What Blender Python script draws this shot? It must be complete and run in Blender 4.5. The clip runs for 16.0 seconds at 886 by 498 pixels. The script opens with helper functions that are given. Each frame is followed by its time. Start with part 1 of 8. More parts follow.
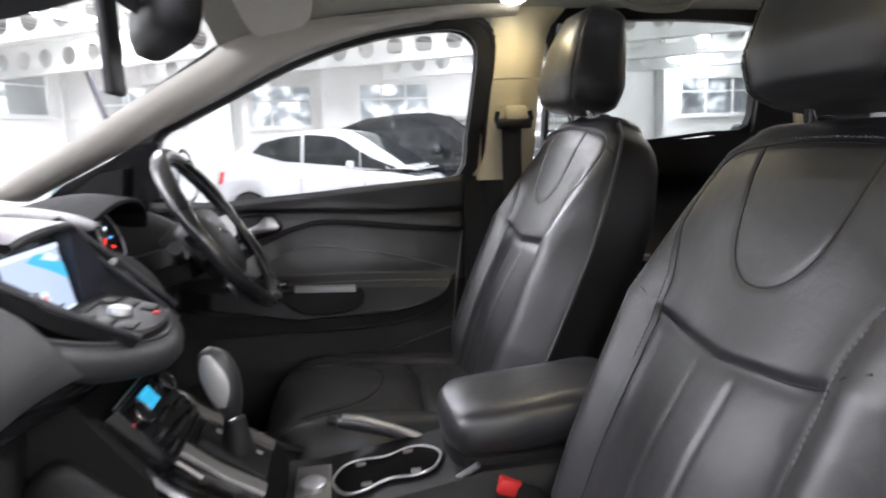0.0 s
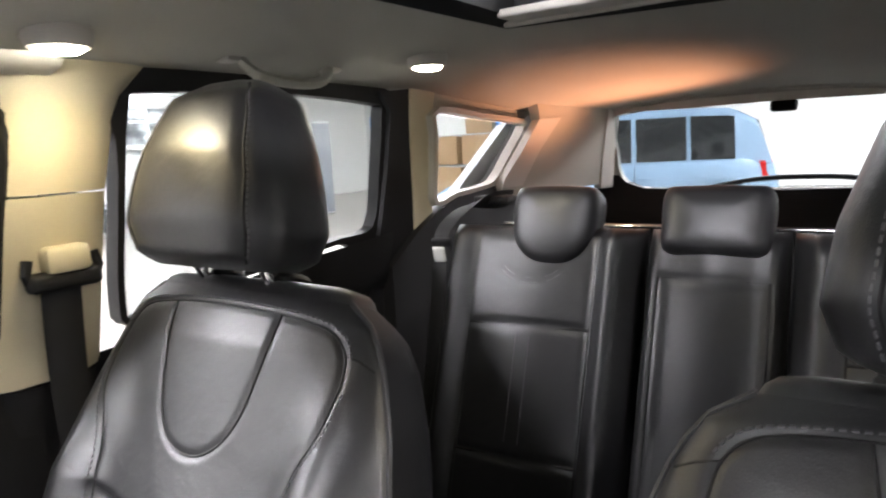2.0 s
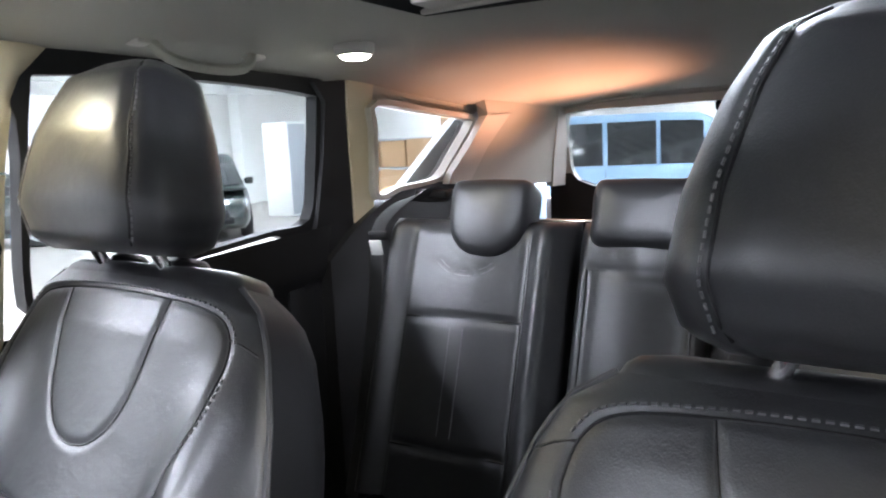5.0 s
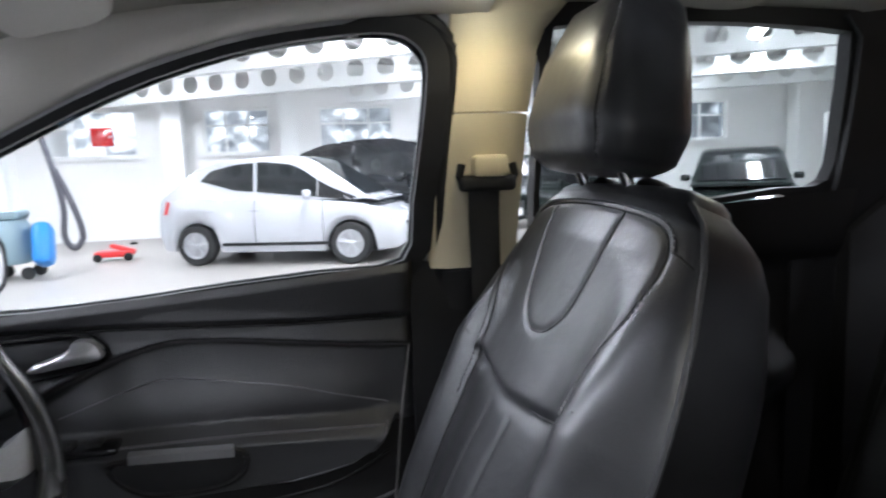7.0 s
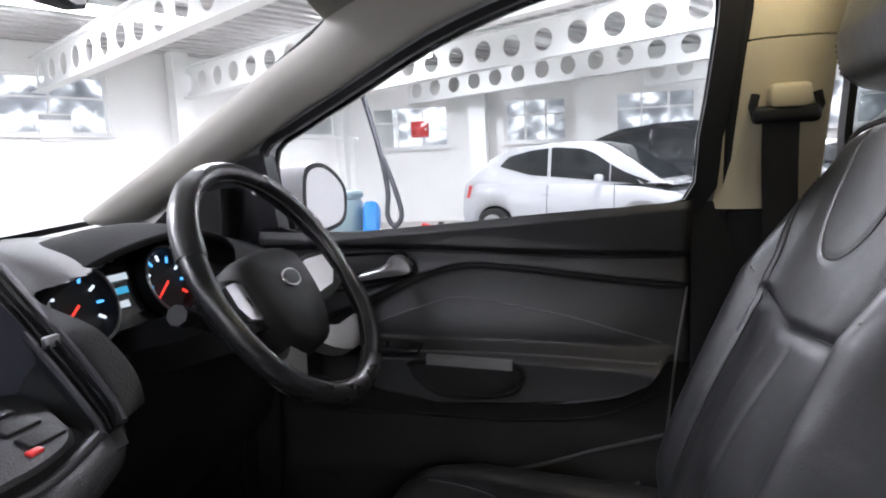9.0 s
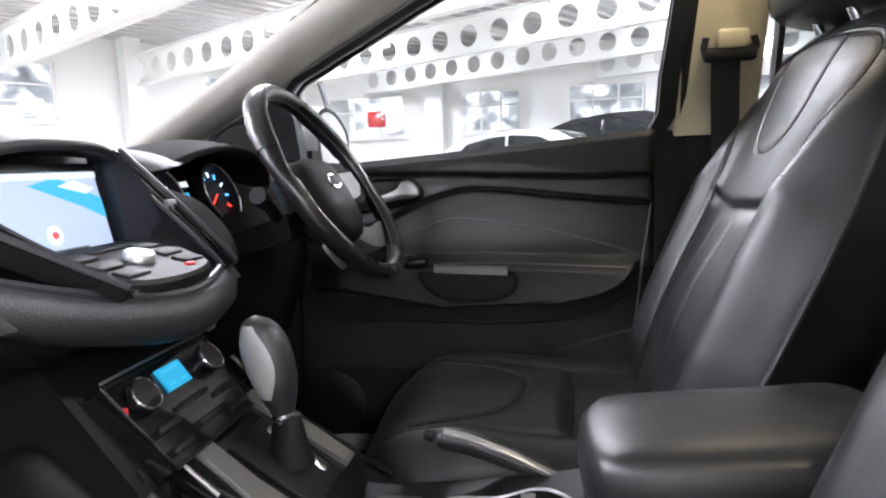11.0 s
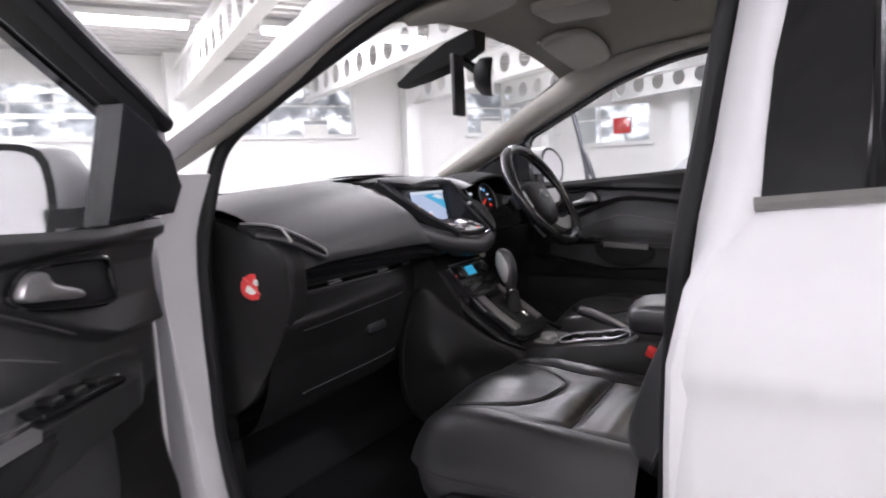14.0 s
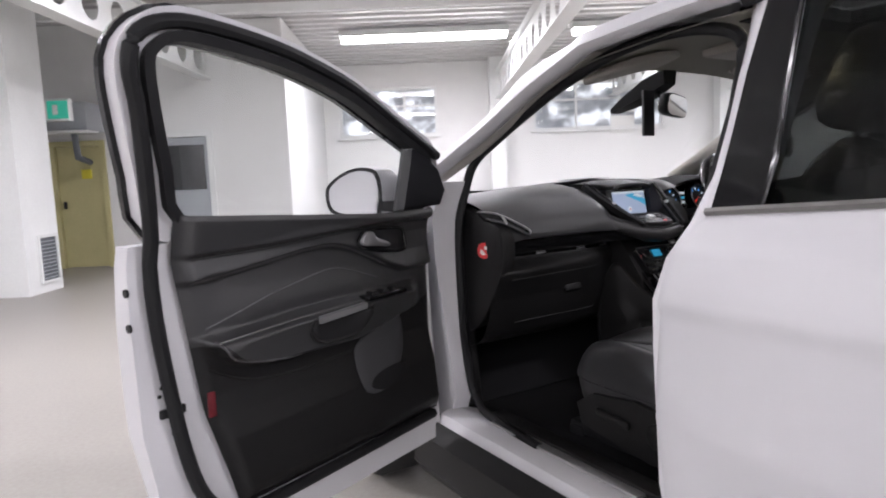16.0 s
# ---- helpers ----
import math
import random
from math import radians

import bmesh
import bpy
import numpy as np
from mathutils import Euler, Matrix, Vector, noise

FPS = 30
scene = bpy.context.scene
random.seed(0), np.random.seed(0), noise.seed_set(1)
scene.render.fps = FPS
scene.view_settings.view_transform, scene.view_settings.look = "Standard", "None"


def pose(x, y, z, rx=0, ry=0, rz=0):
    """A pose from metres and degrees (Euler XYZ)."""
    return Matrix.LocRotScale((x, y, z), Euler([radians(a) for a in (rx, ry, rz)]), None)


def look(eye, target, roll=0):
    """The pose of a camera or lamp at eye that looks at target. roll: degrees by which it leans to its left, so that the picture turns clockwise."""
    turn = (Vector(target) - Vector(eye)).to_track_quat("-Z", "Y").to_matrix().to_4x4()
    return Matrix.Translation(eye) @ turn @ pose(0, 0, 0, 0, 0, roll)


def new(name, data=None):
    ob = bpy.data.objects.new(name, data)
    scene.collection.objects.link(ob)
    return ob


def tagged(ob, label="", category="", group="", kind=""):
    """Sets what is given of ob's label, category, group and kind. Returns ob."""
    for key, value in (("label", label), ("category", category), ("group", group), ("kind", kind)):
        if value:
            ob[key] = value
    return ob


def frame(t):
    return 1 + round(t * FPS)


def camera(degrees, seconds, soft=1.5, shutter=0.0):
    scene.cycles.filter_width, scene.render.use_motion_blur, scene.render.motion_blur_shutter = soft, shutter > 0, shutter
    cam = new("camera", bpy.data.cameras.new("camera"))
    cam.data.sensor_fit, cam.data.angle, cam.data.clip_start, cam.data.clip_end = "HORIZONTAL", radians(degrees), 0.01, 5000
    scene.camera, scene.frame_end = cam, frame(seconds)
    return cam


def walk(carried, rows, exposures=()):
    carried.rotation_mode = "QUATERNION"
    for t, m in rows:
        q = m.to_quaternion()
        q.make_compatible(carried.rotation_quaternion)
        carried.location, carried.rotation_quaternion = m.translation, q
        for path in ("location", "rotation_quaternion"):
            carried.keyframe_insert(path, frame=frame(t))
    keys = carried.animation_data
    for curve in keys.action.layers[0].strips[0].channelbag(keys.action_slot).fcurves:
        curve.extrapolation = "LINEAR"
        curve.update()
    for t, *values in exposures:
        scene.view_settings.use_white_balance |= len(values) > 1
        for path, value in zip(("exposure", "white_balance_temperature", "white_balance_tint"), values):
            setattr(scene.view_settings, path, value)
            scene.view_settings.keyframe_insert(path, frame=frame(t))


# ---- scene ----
cam = camera(69.2, 16.0, 2.0, 0.3)
PATH = [
    (0, (-0.97, -0.208, 1.274), (0.979, -0.528, 0.959), -2.1),
    (0.5, (-0.702, -0.175, 1.287), (1.128, -0.924, 0.987), -1.7),
    (1, (-0.435, -0.165, 1.321), (1.188, -1.293, 1.017), -2.0),
    (1.5, (-0.277, -0.218, 1.398), (1.101, -1.634, 1.092), -2.6),
    (2, (-0.23, -0.253, 1.47), (0.864, -1.898, 1.154), -3.1),
    (2.5, (-0.222, -0.268, 1.502), (0.706, -2.009, 1.173), -2.8),
    (3, (-0.24, -0.284, 1.506), (0.558, -2.087, 1.171), -2.5),
    (5.5, (-0.32, -0.325, 1.418), (0.931, -1.858, 1.13), -2.4),
    (6, (-0.336, -0.357, 1.392), (1.244, -1.553, 1.129), -2.5),
    (6.5, (-0.338, -0.371, 1.37), (1.467, -1.195, 1.117), -2.3),
    (7, (-0.354, -0.373, 1.352), (1.584, -0.796, 1.101), -2.2),
    (7.5, (-0.364, -0.389, 1.327), (1.62, -0.367, 1.08), -2.0),
    (8, (-0.384, -0.395, 1.307), (1.546, 0.067, 1.065), -2.6),
    (10.5, (-0.556, -0.348, 1.183), (1.382, 0.076, 0.928), -2.4),
    (11, (-0.649, -0.326, 1.149), (1.307, -0.008, 0.884), -2.5),
    (11.5, (-0.737, -0.308, 1.12), (1.231, -0.072, 0.853), -2.6),
    (12, (-0.858, -0.302, 1.118), (1.112, -0.083, 0.857), -2.8),
    (12.5, (-1.046, -0.351, 1.145), (0.927, -0.143, 0.89), -2.9),
    (13, (-1.223, -0.436, 1.16), (0.723, -0.05, 0.909), -2.9),
    (13.5, (-1.409, -0.582, 1.178), (0.44, 0.143, 0.942), -2.6),
    (14, (-1.587, -0.773, 1.195), (0.117, 0.251, 0.972), -2.6),
    (14.5, (-1.698, -1.0, 1.207), (-0.192, 0.299, 0.993), -2.6),
    (15, (-1.811, -1.236, 1.229), (-0.469, 0.233, 1.018), -2.4),
    (15.5, (-1.875, -1.404, 1.235), (-0.718, 0.213, 1.021), -2.4),
    (16, (-1.893, -1.489, 1.236), (-0.858, 0.207, 1.015), -2.3),
]
EXPOSURES = [(0.0, 1.70, 6250, 10), (0.5, 1.80, 6300, 10), (1.2, 1.72, 6350, 10), (2.2, 2.38, 6450, 10), (3.2, 2.62, 6350, 10), (5.3, 2.55, 5750, 8), (6.3, 1.98, 5700, 7), (7.2, 1.45, 5880, 9), (8.2, 1.25, 6020, 11), (10.3, 1.5, 6150, 11), (11.5, 1.82, 6200, 11), (12.5, 1.90, 6250, 12), (13.0, 1.76, 6280, 13), (13.5, 1.38, 6330, 14), (14.5, 0.9, 6330, 15), (15.2, 0.75, 6330, 14), (16.0, 0.60, 6330, 14)]
walk(cam, [(t, look(eye, target, roll)) for t, eye, target, roll in PATH], EXPOSURES)

# ---- light, exposure ----
world = bpy.data.worlds.new("world")
scene.world = world
world.use_nodes = True
world.node_tree.nodes["Background"].inputs[0].default_value = (0.75, 0.8, 0.9, 1)
world.node_tree.nodes["Background"].inputs[1].default_value = 0.3

# room axes: E2 looks at the front wall, E1 runs along it
O16 = Vector((-1.893, -1.489, 0.0))
E1 = Vector((0.857, -0.515, 0.0)).normalized()
E2 = Vector((0.515, 0.857, 0.0)).normalized()
ROOM = Matrix((E1, E2, (0, 0, 1))).transposed().to_4x4()
CEIL = 3.85


def rm(a, d, z=0.0):
    """A place in the room: a along the front wall, d towards it."""
    return O16 + E1 * a + E2 * d + Vector((0, 0, z))


# Rows at -3.4, 13.6 and 18.0 are unseen, added to brighten car and wall.
LAMP_ROWS = [(-3.4, 2.8), (-3.4, -2.9), (13.6, 5.6), (13.6, 0.0), (13.6, -5.8), (18.0, 1.5), (18.0, -6.0)] + [(a, d) for d in (11.4, 5.6, 0.0, -5.8, -11.0) for a in (-6.2, -1.2 if d < 11 else -0.1, 3.9, 9.0) if (a > -6 or d < 3) and (a, d) != (-1.2, 0.0)]
for a, d in LAMP_ROWS:
    data = bpy.data.lights.new("tube_light", "AREA")
    data.shape, data.size, data.size_y = "RECTANGLE", 2.8, 0.22
    data.energy, data.color = (78.0 if a == -3.4 else (60.0 if a < -6 else 128.0)) * (1.4 if d < -8 else (0.75 if a > 13 else 1.0)), (0.98, 0.95, 1.0)
    lamp = new("tube_light", data)
    lamp.matrix_world = Matrix.Translation(rm(a, d, CEIL - 0.26)) @ ROOM


def small_light(name, kind, place, target, energy, color, size=0.03, angle=120.0):
    data = bpy.data.lights.new(name, kind)
    data.energy, data.color = energy, color
    if kind == "SPOT":
        data.spot_size, data.spot_blend, data.shadow_soft_size = radians(angle), 0.6, size
    else:
        data.shadow_soft_size = size
    ob = new(name, data)
    ob.matrix_world = look(place, target)
    return ob


small_light("reading_light", "SPOT", (0.507, -0.633, 1.575), (0.50, -0.66, 0.5), 0.5, (1.0, 0.80, 0.44), 0.025, 165)
small_light("reading_light", "SPOT", (-0.545, -0.66, 1.515), (-0.50, -0.69, 0.5), 0.8, (1.0, 0.80, 0.44), 0.025, 165)
small_light("reading_light", "SPOT", (0.424, -1.219, 1.575), (0.42, -1.25, 0.5), 0.22, (1.0, 0.88, 0.62), 0.02, 165)
# Unseen spot, added for the orange glow on the rear headliner; no fixture.
small_light("added_rear_glow", "SPOT", (0.28, -2.05, 1.24), (0.33, -1.95, 1.60), 3.6, (1.0, 0.43, 0.23), 0.05, 98)


# ---- materials ----
def material(name, base, rough=0.5, metal=0.0, bump=0.0, scale=80.0, vary=0.12, coat=0.0, spec=0.5, kind="noise", wear=0.0, coat_rough=0.05, sheen=0.0):
    m = bpy.data.materials.new(name)
    m.use_nodes = True
    t = m.node_tree
    b = t.nodes["Principled BSDF"]
    b.inputs["Roughness"].default_value = rough
    b.inputs["Metallic"].default_value = metal
    b.inputs["Coat Weight"].default_value = coat
    b.inputs["Sheen Weight"].default_value = sheen
    b.inputs["Sheen Roughness"].default_value = 0.45
    b.inputs["Coat Roughness"].default_value = coat_rough
    b.inputs["Specular IOR Level"].default_value = spec
    co = t.nodes.new("ShaderNodeTexCoord")
    big = t.nodes.new("ShaderNodeTexNoise")
    big.inputs["Scale"].default_value = 3.1
    big.inputs["Detail"].default_value = 6
    t.links.new(co.outputs["Object"], big.inputs["Vector"])
    fine = t.nodes.new("ShaderNodeTexVoronoi" if kind == "leather" else "ShaderNodeTexNoise")
    fine.inputs["Scale"].default_value = scale
    t.links.new(co.outputs["Object"], fine.inputs["Vector"])
    add = t.nodes.new("ShaderNodeMath")
    add.operation = "ADD"
    t.links.new(big.outputs[0], add.inputs[0])
    t.links.new(fine.outputs[0], add.inputs[1])
    ramp = t.nodes.new("ShaderNodeValToRGB")
    ramp.color_ramp.elements[0].position, ramp.color_ramp.elements[1].position = 0.25, 0.8
    ramp.color_ramp.elements[0].color = (*[c * (1 - vary) for c in base], 1)
    ramp.color_ramp.elements[1].color = (*[min(1.0, c * (1 + vary)) for c in base], 1)
    half = t.nodes.new("ShaderNodeMath")
    half.operation = "MULTIPLY"
    half.inputs[1].default_value = 0.5
    t.links.new(add.outputs[0], half.inputs[0])
    t.links.new(half.outputs[0], ramp.inputs[0])
    t.links.new(ramp.outputs[0], b.inputs["Base Color"])
    rr = t.nodes.new("ShaderNodeMapRange")
    rr.inputs["To Min"].default_value = max(0.02, rough - 0.08 - wear)
    rr.inputs["To Max"].default_value = min(1.0, rough + 0.08)
    t.links.new(big.outputs[0], rr.inputs["Value"])
    t.links.new(rr.outputs[0], b.inputs["Roughness"])
    if bump:
        bp = t.nodes.new("ShaderNodeBump")
        bp.inputs["Strength"].default_value = bump
        bp.inputs["Distance"].default_value = 0.002
        t.links.new(fine.outputs[0], bp.inputs["Height"])
        t.links.new(bp.outputs[0], b.inputs["Normal"])
        if wear:
            # soft creases of used hide
            crease = t.nodes.new("ShaderNodeTexNoise")
            crease.inputs["Scale"].default_value = 26.0
            crease.inputs["Detail"].default_value = 4
            crease.inputs["Distortion"].default_value = 0.3
            t.links.new(co.outputs["Object"], crease.inputs["Vector"])
            cb = t.nodes.new("ShaderNodeBump")
            cb.inputs["Strength"].default_value = 0.24
            cb.inputs["Distance"].default_value = 0.006
            t.links.new(crease.outputs[0], cb.inputs["Height"])
            t.links.new(cb.outputs[0], bp.inputs["Normal"])
    return m


def glow(name, color, strength):
    m = bpy.data.materials.new(name)
    m.use_nodes = True
    b = m.node_tree.nodes["Principled BSDF"]
    b.inputs["Base Color"].default_value = (*[c * 0.5 for c in color], 1)
    b.inputs["Emission Color"].default_value = (*color, 1)
    b.inputs["Emission Strength"].default_value = strength
    return m


def pane(name, tint, gloss):
    """A thin pane: it lets light through, tinted, and reflects a little."""
    m = bpy.data.materials.new(name)
    m.use_nodes = True
    t = m.node_tree
    t.nodes.remove(t.nodes["Principled BSDF"])
    out = t.nodes["Material Output"]
    a, g, mix = (t.nodes.new(n) for n in ("ShaderNodeBsdfTransparent", "ShaderNodeBsdfGlossy", "ShaderNodeMixShader"))
    a.inputs[0].default_value = (*tint, 1)
    g.inputs["Roughness"].default_value = 0.02
    lw = t.nodes.new("ShaderNodeLayerWeight")
    lw.inputs[0].default_value = 0.5
    pw, ma = t.nodes.new("ShaderNodeMath"), t.nodes.new("ShaderNodeMath")
    pw.operation, ma.operation = "POWER", "MULTIPLY_ADD"
    pw.inputs[1].default_value = 4.0
    ma.inputs[1].default_value, ma.inputs[2].default_value = gloss, 0.03
    t.links.new(lw.outputs["Facing"], pw.inputs[0])
    t.links.new(pw.outputs[0], ma.inputs[0])
    t.links.new(ma.outputs[0], mix.inputs[0])
    t.links.new(a.outputs[0], mix.inputs[1])
    t.links.new(g.outputs[0], mix.inputs[2])
    t.links.new(mix.outputs[0], out.inputs[0])
    return m


SAIL = material("mirror_corner_plastic", (0.018, 0.018, 0.021), 0.24, vary=0.2, spec=0.9)
LEATHER = material("black_leather", (0.018, 0.018, 0.020), 0.42, bump=0.09, scale=700, vary=0.25, kind="leather", spec=0.80, wear=0.05, sheen=0.02)
GRIP = material("polished_wheel_leather", (0.014, 0.014, 0.015), 0.30, bump=0.08, scale=700, vary=0.2, kind="leather", spec=0.8, wear=0.05)
# darker and less glossy than the leather of the seat's front
SEAT_SIDE = material("darker_seat_side", (0.008, 0.008, 0.009), 0.50, bump=0.14, scale=700, vary=0.2, kind="leather", spec=0.28)
LEATHER2 = material("perforated_leather", (0.042, 0.042, 0.045), 0.46, bump=0.2, scale=800, vary=0.2, kind="leather", spec=0.5, wear=0.03)
PIPING = material("grey_thread", (0.11, 0.11, 0.115), 0.6, scale=900, bump=0.4)
SEAM = material("seam_shadow", (0.012, 0.012, 0.013), 0.7)
# Tuned darker to hold the shade low in the cabin.
PLASTIC = material("dark_grained_plastic", (0.0095, 0.0092, 0.0095), 0.48, bump=0.25, scale=600, kind="leather", spec=0.3)
PLASTIC_S = material("soft_dash_plastic", (0.017, 0.017, 0.0185), 0.50, bump=0.3, scale=520, kind="leather", spec=0.7, coat=0.15, coat_rough=0.4)
SWOOP = material("grey_pocket_plastic", (0.045, 0.045, 0.049), 0.5, bump=0.1, scale=500)
# Near-black: holds the shade of the cup wells, which have no depth.
WELL_SHADE = material("cup_well_shade", (0.004, 0.004, 0.004), 0.9, bump=0.1, scale=300, spec=0.05)
# Paler than the trim: the highlight along rounded edges is in this colour.
EDGE_GLINT = material("trim_edge_highlight", (0.075, 0.073, 0.077), 0.30, scale=300, spec=0.7)
BLACK = material("black_rubber", (0.009, 0.009, 0.010), 0.6, bump=0.1, scale=300, spec=0.3)
GLOSSB = material("piano_black", (0.008, 0.008, 0.009), 0.14, coat=0.2, scale=8, spec=0.35)
MATTE = material("matte_visor_plastic", (0.014, 0.014, 0.015), 0.75, bump=0.3, scale=500, kind="leather", spec=0.15)
ALLOYS = material("satin_alloy_inlay", (0.42, 0.42, 0.42), 0.4, 0.25, scale=300)
GRAPHITE = material("satin_graphite_plastic", (0.055, 0.055, 0.06), 0.34, 0.3, bump=0.1, scale=500)
NAVY = material("dark_navy_satin", (0.014, 0.016, 0.026), 0.35, scale=300)
SILVER = material("satin_silver_trim", (0.55, 0.55, 0.56), 0.32, 0.85, scale=300)
CHROME = material("chrome", (0.75, 0.75, 0.76), 0.1, 1.0, scale=20, vary=0.03)
SATIN = material("satin_grey_strip", (0.22, 0.215, 0.21), 0.4, 0.5, scale=60)
CREAM = material("cream_pillar_trim", (0.56, 0.50, 0.35), 0.55, bump=0.15, scale=700)
GREYTRIM = material("light_grey_pillar_trim", (0.50, 0.48, 0.44), 0.55, bump=0.15, scale=700)
FABRIC = material("grey_headliner_fabric", (0.40, 0.39, 0.345), 0.95, bump=0.4, scale=900)
CARPET = material("black_carpet", (0.013, 0.013, 0.014), 0.95, bump=0.8, scale=700, spec=0.1)
BELTM = material("black_belt_webbing", (0.015, 0.015, 0.016), 0.7, bump=0.5, scale=900)
WHITE = material("white_car_paint", (0.62, 0.615, 0.635), 0.48, coat=0.10, coat_rough=0.2, scale=5, vary=0.02)
WHITE2 = material("silver_white_car_paint", (0.43, 0.44, 0.46), 0.25, coat=0.6, scale=5, vary=0.02)
BLACKP = material("black_car_paint", (0.012, 0.013, 0.016), 0.12, coat=1.0, scale=5, spec=0.7)
BLUEP = material("light_blue_car_paint", (0.22, 0.33, 0.46), 0.25, coat=0.7, scale=5, vary=0.04)
DARKP = material("dark_green_car_paint", (0.015, 0.022, 0.02), 0.2, coat=0.7, scale=5)
DGLASS = material("dark_car_glass", (0.014, 0.016, 0.018), 0.05, scale=4, coat=0.5)
TYRE = material("tyre_rubber", (0.018, 0.018, 0.018), 0.85, bump=0.4, scale=120)
ALLOY = material("alloy_wheel", (0.55, 0.56, 0.58), 0.3, 0.8, scale=50)
HEADL = material("headlamp_lens", (0.6, 0.62, 0.65), 0.12, scale=30, coat=0.8)
TAILL = material("red_tail_lamp", (0.45, 0.02, 0.02), 0.15, coat=0.8)
DIMRED = material("dull_red_reflector", (0.13, 0.012, 0.018), 0.35)
RED = material("red_plastic", (0.65, 0.03, 0.03), 0.4)
REDSTICK = material("red_warning_sticker", (0.72, 0.05, 0.05), 0.45)
PAPER = material("white_paper", (0.75, 0.75, 0.72), 0.7)
WALLM = material("white_painted_wall", (0.71, 0.71, 0.70), 0.7, bump=0.2, scale=60, vary=0.05)
STEELW = material("white_painted_steel", (0.72, 0.73, 0.72), 0.45, bump=0.05, scale=40, vary=0.06)
DECK = material("grey_corrugated_deck", (0.52, 0.515, 0.51), 0.45, 0.2, scale=20, vary=0.10)
CONCRETE = material("painted_concrete_floor", (0.29, 0.275, 0.25), 0.40, bump=0.15, scale=45, vary=0.16)
YELLOWD = material("olive_yellow_door_paint", (0.47, 0.43, 0.22), 0.5, bump=0.05, scale=60)
GREYD = material("grey_door_paint", (0.36, 0.38, 0.40), 0.5)
CARD = material("brown_cardboard", (0.40, 0.26, 0.14), 0.85, bump=0.2, scale=120)
BLUEPL = material("bright_blue_plastic", (0.03, 0.22, 0.62), 0.4)
TEALPL = material("grey_teal_plastic", (0.22, 0.30, 0.33), 0.5)
HOSE = material("dark_hose_rubber", (0.05, 0.05, 0.06), 0.6, bump=0.3, scale=200)
BRIGHT = material("bright_metal", (0.72, 0.72, 0.70), 0.35, 0.3)
MIRROR = material("mirror_glass", (0.86, 0.87, 0.88), 0.015, 1.0, vary=0.01, scale=2)
GLASS = pane("clear_glass", (0.95, 0.96, 0.96), 0.4)
TINT = pane("tinted_glass", (0.68, 0.70, 0.70), 0.25)
# The same glass as above, darkened so that the cabin behind looks unlit.
TINT_SHADE = pane("tinted_glass_darkened", (0.28, 0.295, 0.29), 0.5)
ROOFG = pane("dark_roof_glass", (0.52, 0.55, 0.545), 0.5)
TUBE = glow("lit_tube", (1.0, 0.98, 0.96), 9.0)
DOME = glow("lit_lamp_lens", (1.0, 0.93, 0.75), 14.0)
SCREEN_BG = glow("screen_pale_blue", (0.50, 0.60, 0.80), 0.27)
SCREEN_CY = glow("screen_cyan", (0.06, 0.46, 0.74), 0.30)
SCREEN_WH = glow("screen_white", (0.78, 0.86, 0.92), 0.30)
SCREEN_RD = glow("screen_red", (0.75, 0.10, 0.12), 0.3)
LCD = glow("cyan_display", (0.02, 0.36, 0.60), 0.27)
GAUGE_B = glow("gauge_blue", (0.10, 0.40, 0.90), 0.7)
GAUGE_W = glow("gauge_white", (0.75, 0.85, 1.0), 0.6)
GAUGE_R = glow("gauge_red", (1.0, 0.05, 0.03), 0.6)
EXITG = glow("green_exit_sign", (0.03, 0.32, 0.22), 0.5)


def yard():
    """Backdrop behind the windows: soft pale lights and dark shapes at night."""
    m = glow("lit_yard_backdrop", (0.85, 0.88, 0.95), 1.0)
    t = m.node_tree
    co, mp = t.nodes.new("ShaderNodeTexCoord"), t.nodes.new("ShaderNodeMapping")
    mp.inputs["Scale"].default_value = (1.5, 1.5, 1.9)
    nz, rp = t.nodes.new("ShaderNodeTexNoise"), t.nodes.new("ShaderNodeValToRGB")
    nz.inputs["Scale"].default_value, nz.inputs["Detail"].default_value = 1.3, 2.5
    e = rp.color_ramp.elements
    e[0].position, e[0].color = 0.38, (0.03, 0.032, 0.036, 1)
    e[1].position, e[1].color = 0.62, (0.95, 0.96, 1.0, 1)
    mid = rp.color_ramp.elements.new(0.50)
    mid.color = (0.20, 0.205, 0.215, 1)
    t.links.new(co.outputs["Object"], mp.inputs[0])
    t.links.new(mp.outputs[0], nz.inputs["Vector"])
    t.links.new(nz.outputs[0], rp.inputs[0])
    t.links.new(rp.outputs[0], t.nodes["Principled BSDF"].inputs["Emission Color"])
    t.nodes["Principled BSDF"].inputs["Emission Strength"].default_value = 0.8
    return m


OUTSIDE = yard()
OUTDARK = material("dark_outside", (0.10, 0.11, 0.12), 0.6)


# ---- geometry helpers: each gives (verts, faces) ----
def join(*geos):
    V, F = [], []
    for v, f in geos:
        n = len(V)
        V += [tuple(p) for p in v]
        F += [tuple(i + n for i in q) for q in f]
    return V, F


def box(c, s, bevel=0.0, rot=(0, 0, 0), seg=2):
    bm = bmesh.new()
    bmesh.ops.create_cube(bm, size=1.0)
    bmesh.ops.scale(bm, vec=s, verts=bm.verts)
    if bevel:
        bmesh.ops.bevel(bm, geom=bm.edges[:], offset=min(bevel, 0.49 * min(s)), segments=seg, affect="EDGES", profile=0.5)
    m = pose(*c, *rot)
    bm.verts.index_update()
    V = [tuple(m @ v.co) for v in bm.verts]
    F = [tuple(v.index for v in f.verts) for f in bm.faces]
    bm.free()
    return V, F


